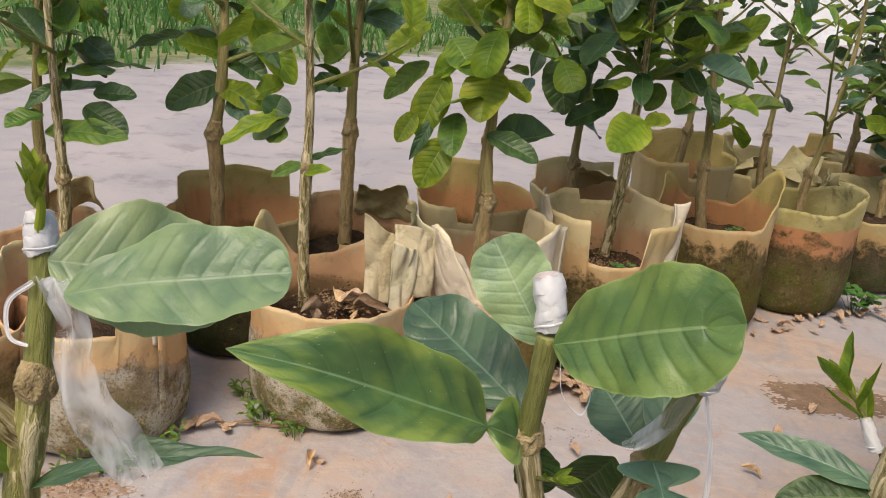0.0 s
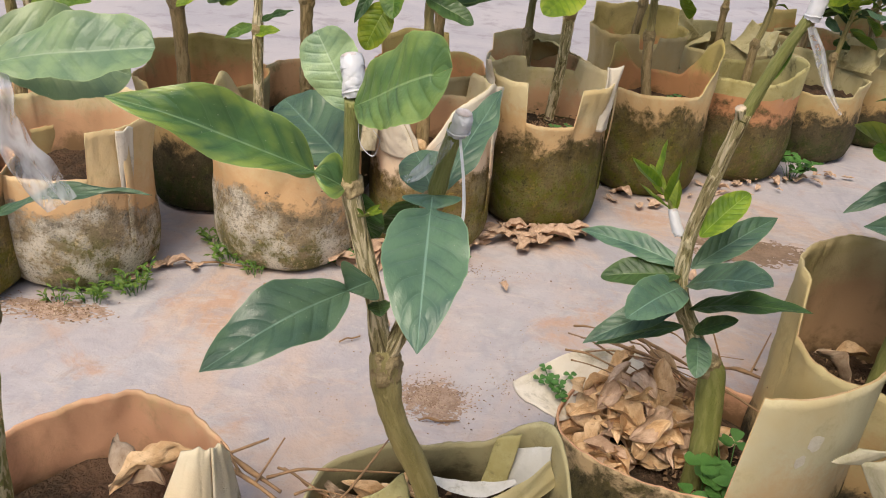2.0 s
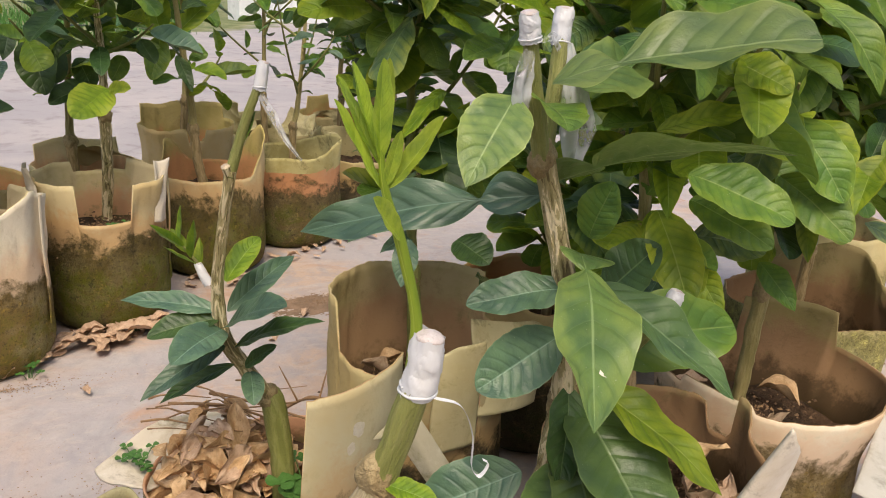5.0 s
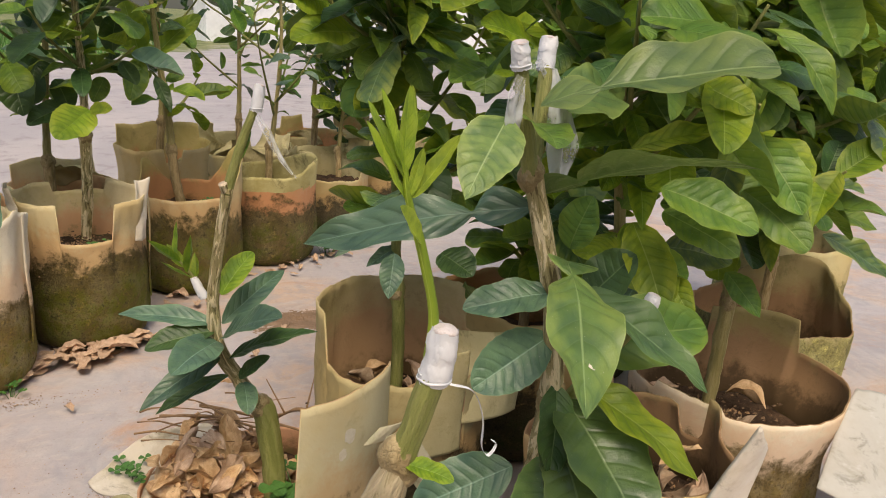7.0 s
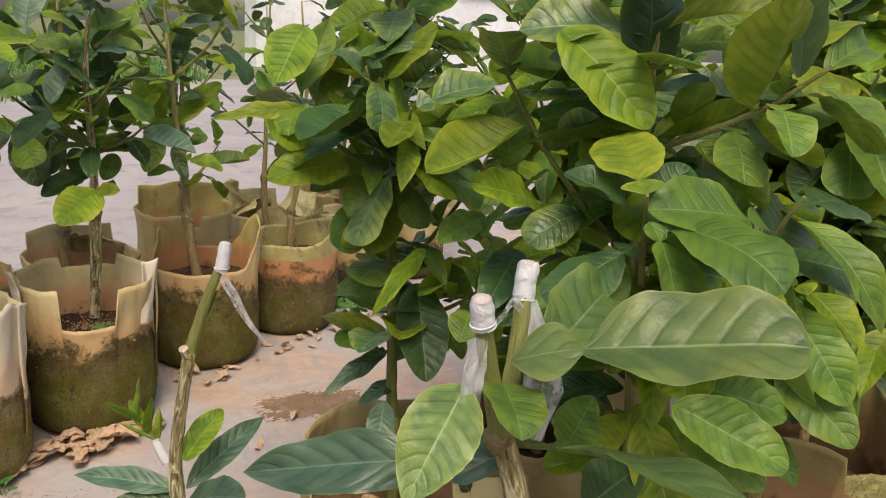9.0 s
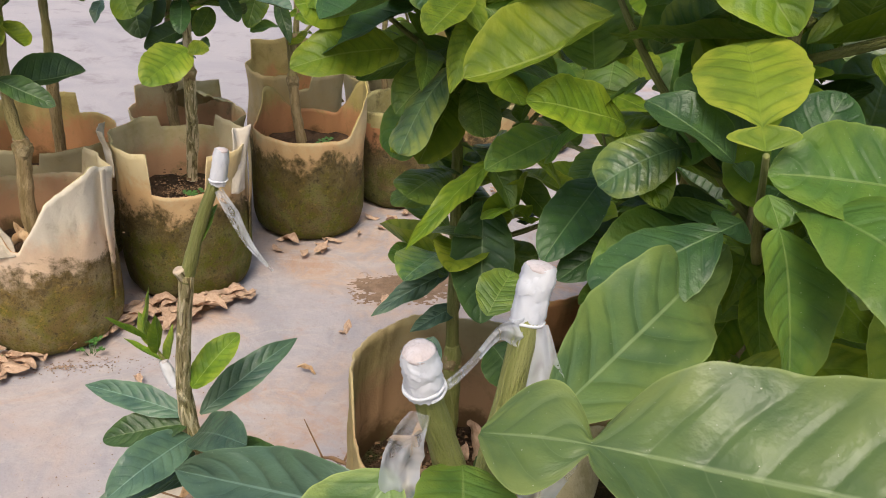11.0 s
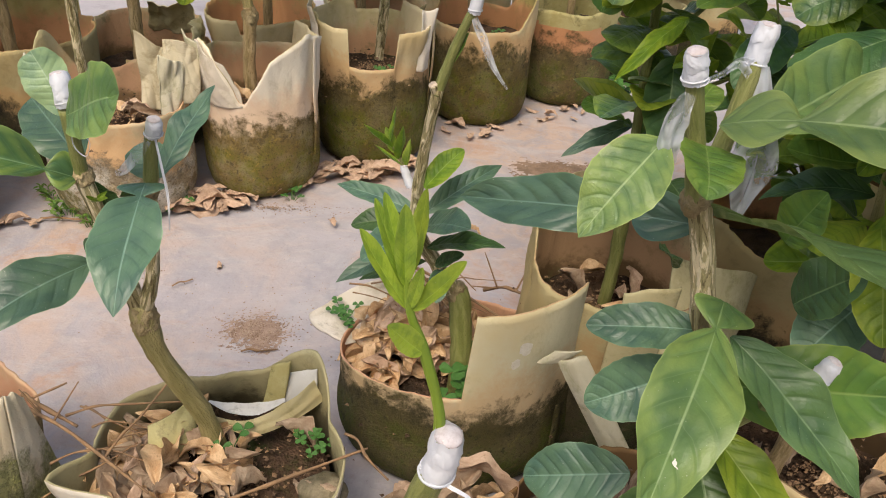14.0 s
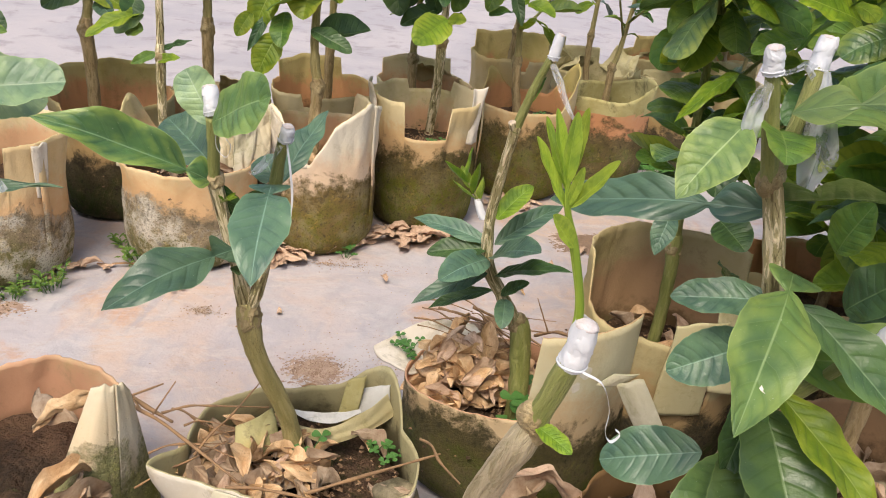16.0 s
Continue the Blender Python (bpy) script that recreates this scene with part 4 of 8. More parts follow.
for k in (0, 2, 4, 6, 7, 7, 10, 10, 6, 2, 7, 10, 6, 9, 8, 5, 7, 10):
    b = BACKS[k]
    a = rng.uniform(0, 6.28)
    p = b.matrix_basis.translation + Vector((math.cos(a) * 0.09, math.sin(a) * 0.09, rng.uniform(0.17, 0.22)))
    d, e = Vector((-math.sin(a), math.cos(a), rng.uniform(-0.3, 0.3))) * 0.06, Vector((rng.uniform(-0.05, 0.05), rng.uniform(-0.05, 0.05), rng.uniform(0.03, 0.07)))
    sheet("fold", b, (p - d, p + d, p + d * 0.8 + e, p - d * 0.7 + e * 1.2), BAG_BUFF, "crumpled fold of cloth", 0.014, k, n=30, lumps=0.7, soft=0.0, crumple=0.12)
# the rows at the camera's side
BAG_A = bag((-0.105, 0.350), 0.112, humps(0.150, (75, 90, 0.020), seed=21), 0.10, BAG_TAN, BAG_INNER_PEACH, "tan cloth grow bag with a peach lining", 21)
sheet("fold", BAG_A, ((-0.052, 0.275, 0.080), (0.020, 0.298, 0.050), (0.009, 0.340, 0.236), (-0.010, 0.338, 0.232)), BAG_PALE, "upright pale corner of cloth, mossy at its foot", 0.012, 2, n=30, lumps=0.2)
sheet("fold", BAG_A, ((0.020, 0.298, 0.050), (0.034, 0.372, 0.040), (0.013, 0.353, 0.222), (0.009, 0.340, 0.236)), BAG_PALE, "shaded side of the cloth corner", 0.004, 3, lumps=0.3)
B_MOUTH = ring_of((206, 0.138), (222, 0.100), (240, 0.086), (262, 0.083), (296, 0.091), (319, 0.111), (332, 0.127), (348, 0.120), (16, 0.103), (48, 0.120), (75, 0.094), (104, 0.083), (130, 0.094), (155, 0.108), (190, 0.104))
BAG_B = bag((0.170, 0.360), 0.113, humps(0.166, (48, 30, 0.030), (206, 18, 0.012), seed=22), 0.115, BAG_CREAM, BAG_MOULD, "slumped cloth grow bag with dead leaves and twigs", 22, top=BAG_WHITE, mouth=B_MOUTH, crease=0.001)
sheet("fold", BAG_B, ((0.216, 0.436, 0.136), (0.250, 0.428, 0.146), (0.252, 0.440, 0.184), (0.224, 0.447, 0.172)), BAG_GREY, "pale upright corner of cloth", 0.004, 2, n=26, lumps=0.25)
sheet("fold", BAG_B, ((0.196, 0.436, 0.134), (0.217, 0.432, 0.132), (0.226, 0.440, 0.192), (0.206, 0.445, 0.178)), BAG_OLIVE, "mouldy upright seam strip", 0.002, 9, thick=0.004, lumps=0.15)
sheet("fold", BAG_B, ((0.112, 0.345, 0.138), (0.150, 0.378, 0.138), (0.138, 0.404, 0.168), (0.106, 0.372, 0.166)), BAG_OLIVE, "mossy flap of cloth folded into the bag", 0.008, 13, lumps=0.3)
sheet("fold", BAG_B, ((0.112, 0.260, 0.152), (0.186, 0.255, 0.148), (0.196, 0.262, 0.170), (0.116, 0.267, 0.184)), BAG_FOLD, "pale folded flap", 0.005, 4, n=30, lumps=0.15)
C_RIM = ring_of((269, 0.151), (270.5, 0.257), (335, 0.261), (336.5, 0.120), (30, 0.116), (90, 0.118), (150, 0.122), (190, 0.131), (230, 0.144))
BAG_C = bag((0.398, 0.548), 0.128, C_RIM, 0.088, BAG_GREEN, BAG_INNER_PEACH, "mossy grow bag with a tall square flap, dead leaves inside", 23, seam=-40, squash=(1.08, 0.885), wrinkle=0.002, limp=0.002, crease=0.0003)
sheet("fold", BAG_C, ((0.266, 0.552, 0.114), (0.392, 0.664, 0.116), (0.345, 0.702, 0.126), (0.215, 0.597, 0.130)), BAG_WHITE, "dirty white turned-out lip of cloth", 0.007, 6, n=36, lumps=1.3, soft=0.4)
BAG_E = bag((0.575, 0.600), 0.108, steps(0.225, (15, 185, 0.285), (-100, -70, 0.15), seed=24), 0.15, BAG_DARK, BAG_INNER_OLIVE, "grow bag with a brown lining and torn rim", 24, limp=0.005)
sheet("fold", BAG_E, ((0.546, 0.488, 0.140), (0.604, 0.492, 0.140), (0.610, 0.500, 0.262), (0.552, 0.494, 0.256)), BAG_BUFF, "upright tan flap", 0.004, 16, n=28, lumps=0.4, soft=0.0)
sheet("fold", BAG_E, ((0.604, 0.494, 0.170), (0.694, 0.520, 0.160), (0.722, 0.562, 0.236), (0.622, 0.545, 0.268)), BAG_BUFF, "turned-out tan flap", 0.012, 17, n=28, lumps=0.4)
bag((0.285, 0.150), 0.118, humps(0.165, (60, 50, 0.03), seed=25), 0.13, BAG_TAN, BAG_INNER_PEACH, "tan grow bag with a curved rim", 25)
bag((0.53, 0.27), 0.115, flat(0.155, 0.01, 26), 0.13, BAG_DARK, BAG_INNER, "dark wet grow bag under the leaves", 26)
J_RIM = ring_of((14, 0.168), (16, 0.200), (40, 0.200), (90, 0.185), (180, 0.185), (220, 0.198), (300, 0.182), (330, 0.192), (345, 0.218), (356, 0.224), (358, 0.168))
BAG_J = bag((0.745, 0.375), 0.112, J_RIM, 0.12, BAG_TAN, BAG_INNER_DARK, "pale grow bag with a white folded rim", 27)
rim_strip(BAG_J, 200, 318, (0.112, 0.150), (0.122, 0.192), BAG_CLEAN, "white folded rim", 7)
sheet("fold", BAG_J, ((0.735, 0.262, 0.165), (0.782, 0.252, 0.165), (0.794, 0.243, 0.241), (0.758, 0.228, 0.278)), BAG_CLEAN, "clean white folded corner", 0.003, 19, thick=0.005, lumps=0.3)
G_MOUTH = ring_of((334, 0.150), (300, 0.138), (266, 0.140), (235, 0.138), (200, 0.126), (120, 0.130), (60, 0.132), (25, 0.156))
BAG_G = bag((0.985, 0.460), 0.128, steps(0.190, (8, 60, 0.235), (60, 104, 0.165), (180, 220, 0.20), seed=28), 0.12, BAG_SLUMP, BAG_INNER_DARK, "pale grow bag with a dark brown lining", 28, mouth=G_MOUTH)
sheet("fold", BAG_G, ((0.935, 0.282, 0.140), (1.020, 0.200, 0.095), (1.250, 0.330, 0.130), (1.130, 0.385, 0.178)), BAG_GREY, "large grey-white slack of cloth", 0.014, 71, n=30, lumps=0.4)
bag((1.21, 0.60), 0.125, humps(0.20, (20, 80, 0.07), seed=29), 0.12, BAG_YELLOW, BAG_INNER_DARK, "tall grow bag with yellow-green moss and a brown lining", 29)
bag((1.45, 0.78), 0.12, flat(0.26, 0.01, 30), 0.15, BAG_YELLOW, BAG_INNER_TAN, "tan grow bag with yellowish moss", 30)
bag((0.82, 0.72), 0.12, flat(0.23, 0.02, 31), 0.15, BAG_DARK, BAG_INNER, "dark wet grow bag under the leaves", 31)
bag((1.06, 0.90), 0.12, flat(0.23, 0.02, 32), 0.15, BAG_DARK, BAG_INNER, "dark wet grow bag under the leaves", 32)
bag((0.035, 0.13), 0.112, humps(0.165, (100, 50, 0.03), seed=33), 0.13, BAG_TAN, BAG_INNER_TAN, "pale grow bag with crumpled cloth and dead leaves", 33)


# ---- saplings ----
def sapling(at, label, group="young saplings"):
    return thing("citrus_sapling", at, label, "sapling", group)


def stem(plant, name, pts, radii, mat, label="", cut=False, **kw):
    inv = plant.matrix_basis.inverted()
    me = tube_mesh(name, [inv @ Vector(p) for p in pts], radii, mat, CUT, segs=16, rough=0.18, cap_mat=1 if cut else None, seed=len(bpy.data.objects) % 13, **kw)
    return part(name, me, plant, label)


def knot(plant, at, r, tall, seed):
    """A swollen, knotty graft union."""
    bm = bmesh.new()
    bmesh.ops.create_icosphere(bm, subdivisions=4, radius=1.0)
    o = plant.matrix_basis.inverted() @ Vector(at)
    for v in bm.verts:
        k = 1 + 0.30 * noise.noise(v.co * 1.7 + Vector((seed * 3.1, 0, 0))) + 0.16 * noise.noise(v.co * 5 + Vector((0, seed, 0)))
        v.co = o + Vector((v.co.x * r * k, v.co.y * r * k, v.co.z * tall * (1 + 0.1 * k)))
    part("graft_union", mesh_of(bm, "graft_union", KNOT, sharp=9.0), plant, "swollen knotty graft union")


def wrap(plant, pts, radii, label="white grafting tape"):
    """Grafting tape wound round a stub: tilted, overlapping turns of thin film over a tight sleeve, open at the cut."""
    inv = plant.matrix_basis.inverted()
    line = curve_points([inv @ Vector(p) for p in pts], 26)
    way = (line[-1] - line[-2]).normalized()
    n, segs = len(line) - 1, 48
    long = (line[-1] - line[0]).length
    side = way.orthogonal().normalized()
    up = way.cross(side)
    seed = len(plant.children) * 1.7 + pts[0][0] * 50
    rng = random.Random(int(seed * 10))
    bm = bmesh.new()
    def turn(f0, f1, r0, r1, tilt, th0, rows, k):
        """One turn of film between two heights, tilted towards th0."""
        prev = None
        for j in range(rows + 1):
            v = j / rows
            ring = []
            for s in range(segs):
                th = 2 * math.pi * s / segs
                d = side * math.cos(th) + up * math.sin(th)
                f = f0 + (f1 - f0) * v + 0.05 * noise.noise(d * 1.5 + Vector((seed, k, v * 0.3)))
                f += tilt * math.cos(th - th0)
                g = min(max(f, 0.0), 1.0)
                c = line[int(g * n)] + way * (f - g) * long
                crease = 1 - min(abs(noise.noise(Vector((th * 2.2 + f * 6, f * 2.5, seed + k)))) * 3.2, 1.0)
                r = (radii[0] + (radii[1] - radii[0]) * g) * (r0 + (r1 - r0) * v) * (1 + 0.085 * crease ** 2 + 0.09 * noise.noise(d * 1.1 + Vector((seed + k, f, 0))) + 0.035 * noise.noise(d * 4 + Vector((seed, k, f * 12))) + 0.05 * math.sin(math.pi * v))
                ring.append(bm.verts.new(c + d * r))
            if prev:
                for s in range(segs):
                    e = (s + 1) % segs
                    bm.faces.new((prev[s], prev[e], ring[e], ring[s]))
            prev = ring
    turn(0.24, 1.0, 0.93, 0.97, 0.0, 0.0, 16, 0)
    for k, (f0, f1, r0, r1) in enumerate(((0.28, 0.48, 0.90, 0.97), (0.42, 0.64, 1.00, 0.92), (0.60, 0.82, 0.98, 1.00), (0.74, 0.98, 1.08, 0.94))):
        turn(f0, f1, r0, r1, rng.uniform(0.03, 0.08), rng.uniform(0, 6.28), 8, k + 1)
    tape = part("graft_tape", mesh_of(bm, "graft_tape", TAPE, sharp=0.6), plant, label)
    tip = line[-1] - way * radii[1] * 0.08
    bm = bmesh.new()
    bmesh.ops.create_icosphere(bm, subdivisions=3, radius=1.0)
    for v in bm.verts:
        v.co *= 1 + 0.10 * noise.noise(v.co * 2 + Vector((seed, 0, 0)))
        v.co = tip + (side * v.co.x * 0.98 + up * v.co.y * 0.98 + way * v.co.z * 0.42) * radii[1]
    part("cut_end", mesh_of(bm, "cut_end", TAPE_END), tape, "pinkish cut end under thin tape")
    coil = []
    for j in range(15):
        th = seed + j / 14 * 2 * math.pi * 1.15
        c = line[int(n * (0.28 + 0.10 * j / 14))]
        coil.append(c + (side * math.cos(th) + up * math.sin(th)) * (radii[0] * 0.98))
    part("twisted_tape", tube_mesh("twisted_tape", coil, [0.0004, 0.0006, 0.0004], TAPE, segs=7, steps=3, rough=0.5), tape, "thin twisted turn of tape")
    return tape


def ribbon(plant, pts, widths, mat, label, side=(1, 0, 0), name="tape_end", crumple=0.25):
    """A loose strip of film along a line."""
    inv = plant.matrix_basis.inverted()
    line = curve_points([inv @ Vector(p) for p in pts], 10)
    bm = bmesh.new()
    rows, m = [], len(line) - 1
    for i, c in enumerate(line):
        f = i / m * (len(widths) - 1)
        a = min(int(f), len(widths) - 2)
        w = widths[a] + (widths[a + 1] - widths[a]) * (f - a)
        way = (line[min(i + 1, m)] - line[max(i - 1, 0)]).normalized()
        s = Vector(side)
        s = (s - way * s.dot(way)).normalized()
        n = way.cross(s)
        row = []
        for j in range(17):
            u = j / 8 - 1
            k = crumple * w * (math.sin(u * 5.5 + i * 0.10) * 0.8 + noise.noise(Vector((u * 2, i * 0.10, len(plant.children)))))
            row.append(bm.verts.new(c + s * (w * 0.5 * u) * (1 + 0.22 * noise.noise(Vector((i * 0.14, u, 3)))) + n * k * 0.5))
        rows.append(row)
    for a, b in zip(rows, rows[1:]):
        for j in range(16):
            bm.faces.new((a[j], a[j + 1], b[j + 1], b[j]))
    return part(name, mesh_of(bm, name, mat, sharp=2.0), plant, label)


def shoot(plant, base, top, mat, leaves, length, seed=0, r=0.0022, spread=0.55, width=0.24):
    """A young flush: a thin green shoot with narrow, upright new leaves."""
    rng = random.Random(seed)
    b, t = Vector(base), Vector(top)
    stem(plant, "shoot", [b, b.lerp(t, 0.5) + Vector((0.002, 0, 0)), b.lerp(t, 0.82)], [r, r * 0.9, r * 0.6], LEAF_NEW if mat is LEAF_NEW else BARK_GREEN, "thin green shoot")
    for i in range(leaves):
        f = 0.42 + 0.45 * i / max(leaves - 1, 1)
        p = b.lerp(t, f)
        a = i * 2.4 + seed
        out = Vector((math.cos(a), math.sin(a), 0))
        way = ((t - b).normalized() + out * spread * (1.15 - 0.6 * f)).normalized()
        n = length * (0.75 + 0.35 * rng.random())
        leaf(plant, p, p + way * n, -out + Vector((0, 0, 0.3)), n * width, mat, "lance", fold=0.45, bend=-18, wave=0.01, pucker=0.004)


sheet("strap", BAG_C, ((0.546, 0.404, 0.105), (0.576, 0.400, 0.108), (0.506, 0.428, 0.228), (0.480, 0.430, 0.216)), BAG_FOLD, "folded-down strap of cloth", 0.006, 61, lumps=0.2)
sheet("strap", BAG_C, ((0.462, 0.434, 0.208), (0.484, 0.431, 0.212), (0.504, 0.429, 0.230), (0.478, 0.432, 0.226)), BAG_FOLD, "turned top of the strap", 0.002, 62, lumps=0.2)
ribbon(BAG_B, [(0.152, 0.410, 0.163), (0.175, 0.404, 0.161), (0.200, 0.403, 0.163), (0.224, 0.411, 0.168)], (0.002, 0.012, 0.014, 0.004), BAG_GREY, "pale cloth folded inward", side=(0, 1, 0.25), name="fold", crumple=0.05)
ribbon(BAG_B, [(0.254, 0.428, 0.166), (0.228, 0.406, 0.156), (0.192, 0.394, 0.146), (0.154, 0.402, 0.149)], (0.030, 0.024, 0.017, 0.005), BAG_BUFF, "turned-in rim of mossy cloth", side=(0, 0.2, 1), name="fold", crumple=0.05)
# the middle sapling, in the slumped bag
B = sapling((0.167, 0.38, 0.115), "grafted citrus sapling with two taped stubs and glossy leaves")
stem(B, "trunk", [(0.167, 0.385, 0.105), (0.155, 0.378, 0.18), (0.130, 0.368, 0.25), (0.122, 0.365, 0.295), (0.121, 0.365, 0.312)], [0.0098, 0.0092, 0.0088, 0.0105, 0.0080], BARK_OLD, "smooth olive trunk")
stem(B, "branch", [(0.122, 0.365, 0.295), (0.113, 0.364, 0.35), (0.102, 0.364, 0.395), (0.096, 0.364, 0.425)], [0.0075, 0.0062, 0.0058, 0.0062], BARK)
stem(B, "branch", [(0.122, 0.365, 0.300), (0.136, 0.362, 0.345), (0.140, 0.360, 0.39), (0.147, 0.352, 0.425)], [0.0068, 0.0054, 0.0052, 0.0056], BARK)
stem(B, "branch", [(0.096, 0.364, 0.422), (0.098, 0.357, 0.455), (0.099, 0.352, 0.480)], [0.0050, 0.0047, 0.0046], BARK_GREEN)
stem(B, "branch", [(0.147, 0.353, 0.422), (0.153, 0.345, 0.455), (0.158, 0.340, 0.475)], [0.0050, 0.0047, 0.0044], BARK_GREEN)
wrap(B, [(0.099, 0.353, 0.474), (0.099, 0.354, 0.489), (0.096, 0.359, 0.502)], (0.0063, 0.0059))
wrap(B, [(0.156, 0.342, 0.466), (0.160, 0.338, 0.476), (0.161, 0.337, 0.484)], (0.0060, 0.0045))
ribbon(B, [(0.104, 0.347, 0.476), (0.106, 0.338, 0.462), (0.114, 0.335, 0.455), (0.117, 0.338, 0.463), (0.113, 0.34, 0.468)], (0.0016, 0.0013, 0.0013, 0.0010), TAPE, "curled tape end", side=(0, 1, 0))
ribbon(B, [(0.156, 0.338, 0.470), (0.147, 0.333, 0.458), (0.138, 0.333, 0.448), (0.132, 0.334, 0.444)], (0.005, 0.008, 0.007, 0.003), FILM, "loose tape end", side=(0, 0.4, 1))
ribbon(B, [(0.160, 0.338, 0.470), (0.164, 0.332, 0.45), (0.166, 0.33, 0.43), (0.165, 0.328, 0.405)], (0.0014, 0.0017, 0.0019, 0.0008), TAPE, "long loose tape end", side=(1, 0, 0))
leaf(B, (0.094, 0.360, 0.424), (-0.015, 0.301, 0.484), (0.20, -0.62, 0.76), 0.050, LEAF_DEEP, "lance", bend=26, fold=0.35, wing=0.16)
leaf(B, (0.101, 0.347, 0.478), (0.156, 0.300, 0.516), (-0.15, -0.80, 0.55), 0.046, LEAF_PATCHY, "round", bend=10, fold=0.10, notch=0.18)
leaf(B, (0.099, 0.362, 0.470), (0.073, 0.375, 0.510), (-0.1, -0.93, 0.35), 0.033, LEAF_PALE, "round", bend=8, fold=0.08)
leaf(B, (0.094, 0.372, 0.432), (0.034, 0.440, 0.448), (0.1, -0.75, 0.66), 0.043, LEAF_BLUE, "oval", bend=14, fold=0.12)
leaf(B, (0.147, 0.345, 0.432), (0.155, 0.239, 0.398), (0.0, -0.36, 0.93), 0.056, LEAF_BLUE, "lance", bend=34, fold=0.16, wing=0.14)
leaf(B, (0.113, 0.356, 0.366), (0.040, 0.261, 0.354), (0.12, -0.45, 0.88), 0.056, LEAF_BLUE, "lance", bend=26, fold=0.18, wing=0.18)
leaf(B, (0.152, 0.360, 0.428), (0.178, 0.431, 0.472), (-0.35, -0.62, 0.70), 0.034, LEAF_BLUE, "lance", bend=14, fold=0.1)
leaf(B, (0.136, 0.366, 0.418), (0.122, 0.400, 0.372), (0.1, -0.8, 0.5), 0.030, LEAF_DARK, "oval", bend=20)
leaf(B, (0.146, 0.366, 0.424), (0.130, 0.394, 0.438), (0.0, -0.7, 0.7), 0.030, LEAF_BLUE, "oval", bend=20)
leaf(B, (0.100, 0.366, 0.420), (0.108, 0.385, 0.380), (0.0, -0.9, 0.3), 0.022, LEAF_DARK, "oval", bend=10)
leaf(B, (0.117, 0.358, 0.350), (0.122, 0.338, 0.352), (0.0, -0.5, 0.85), 0.014, LEAF_DARK, "oval", bend=30)
shoot(B, (0.103, 0.357, 0.408), (0.112, 0.347, 0.416), LEAF_LIGHT, 5, 0.012, 3, 0.0012, 0.9, 0.4)



def blot(parent, at, size, way, label):
    """A small flat blot of dried paint or droppings."""
    bm = bmesh.new()
    bmesh.ops.create_circle(bm, cap_ends=True, cap_tris=True, segments=32, radius=1.0)
    n = Vector(way).normalized()
    s = n.orthogonal().normalized()
    u = n.cross(s)
    o = parent.matrix_basis.inverted() @ Vector(at)
    for v in bm.verts:
        k = 1 + 0.35 * noise.noise(v.co * 1.6 + Vector(at) * 90)
        v.co = o + (s * v.co.x + u * v.co.y) * size * k + n * 0.0004
    part("blot", mesh_of(bm, "blot", PAINT), parent, label)


# the sapling with the hanging strip of clear film
A = sapling((-0.115, 0.37, 0.10), "grafted citrus sapling with a strip of clear film")
stem(A, "trunk", [(-0.166, 0.345, 0.095), (-0.153, 0.338, 0.211), (-0.136, 0.335, 0.310), (-0.130, 0.334, 0.334)], [0.0100, 0.0092, 0.0088, 0.0078], BARK_STRIPE)
stem(A, "branch", [(-0.131, 0.334, 0.328), (-0.119, 0.330, 0.386), (-0.110, 0.328, 0.420), (-0.105, 0.328, 0.447)], [0.0080, 0.0075, 0.0070, 0.0062], BARK_STRIPE)
stem(A, "branch", [(-0.105, 0.328, 0.442), (-0.104, 0.335, 0.475), (-0.105, 0.341, 0.500)], [0.0056, 0.0050, 0.0046], BARK_GREEN)
stem(A, "stub", [(-0.111, 0.328, 0.414), (-0.121, 0.323, 0.430), (-0.126, 0.321, 0.438)], [0.0058, 0.0060, 0.0056], BARK, cut=True)
wrap(A, [(-0.105, 0.339, 0.490), (-0.105, 0.341, 0.502), (-0.106, 0.343, 0.511)], (0.0067, 0.0053))
ribbon(A, [(-0.103, 0.334, 0.486), (-0.088, 0.320, 0.492), (-0.077, 0.315, 0.478), (-0.080, 0.315, 0.462), (-0.072, 0.315, 0.436), (-0.058, 0.318, 0.412)], (0.006, 0.011, 0.012, 0.020, 0.030, 0.022), FILM, "crumpled strip of clear film", name="film_strip", crumple=0.35)
ribbon(A, [(-0.103, 0.330, 0.487), (-0.113, 0.328, 0.478), (-0.112, 0.325, 0.465), (-0.104, 0.324, 0.462)], (0.0022, 0.0022, 0.0020, 0.0014), TAPE, "loose tape end")
leaf(A, (-0.082, 0.316, 0.490), (0.000, 0.330, 0.503), (0.05, -0.66, 0.75), 0.040, LEAF_PALE, "round", bend=16, fold=0.16)
leaf(A, (-0.100, 0.336, 0.494), (-0.036, 0.372, 0.474), (0.1, -0.7, 0.7), 0.058, LEAF_PALE, "oval", bend=24)
leaf(A, (-0.116, 0.327, 0.388), (-0.012, 0.334, 0.417), (0.0, -0.15, 0.98), 0.018, LEAF_BLUE, "lance", bend=40, fold=0.4)
leaf(A, (-0.117, 0.326, 0.402), (-0.165, 0.30, 0.445), (0.3, -0.6, 0.7), 0.026, LEAF_MID, "lance", bend=20, fold=0.3)
leaf(A, (-0.138, 0.333, 0.30), (-0.175, 0.24, 0.36), (0.3, -0.5, 0.8), 0.035, LEAF_MID, "lance", bend=24)
shoot(A, (-0.104, 0.338, 0.504), (-0.101, 0.334, 0.530), LEAF_NEW, 8, 0.017, 5, 0.0018, 0.42, 0.46)

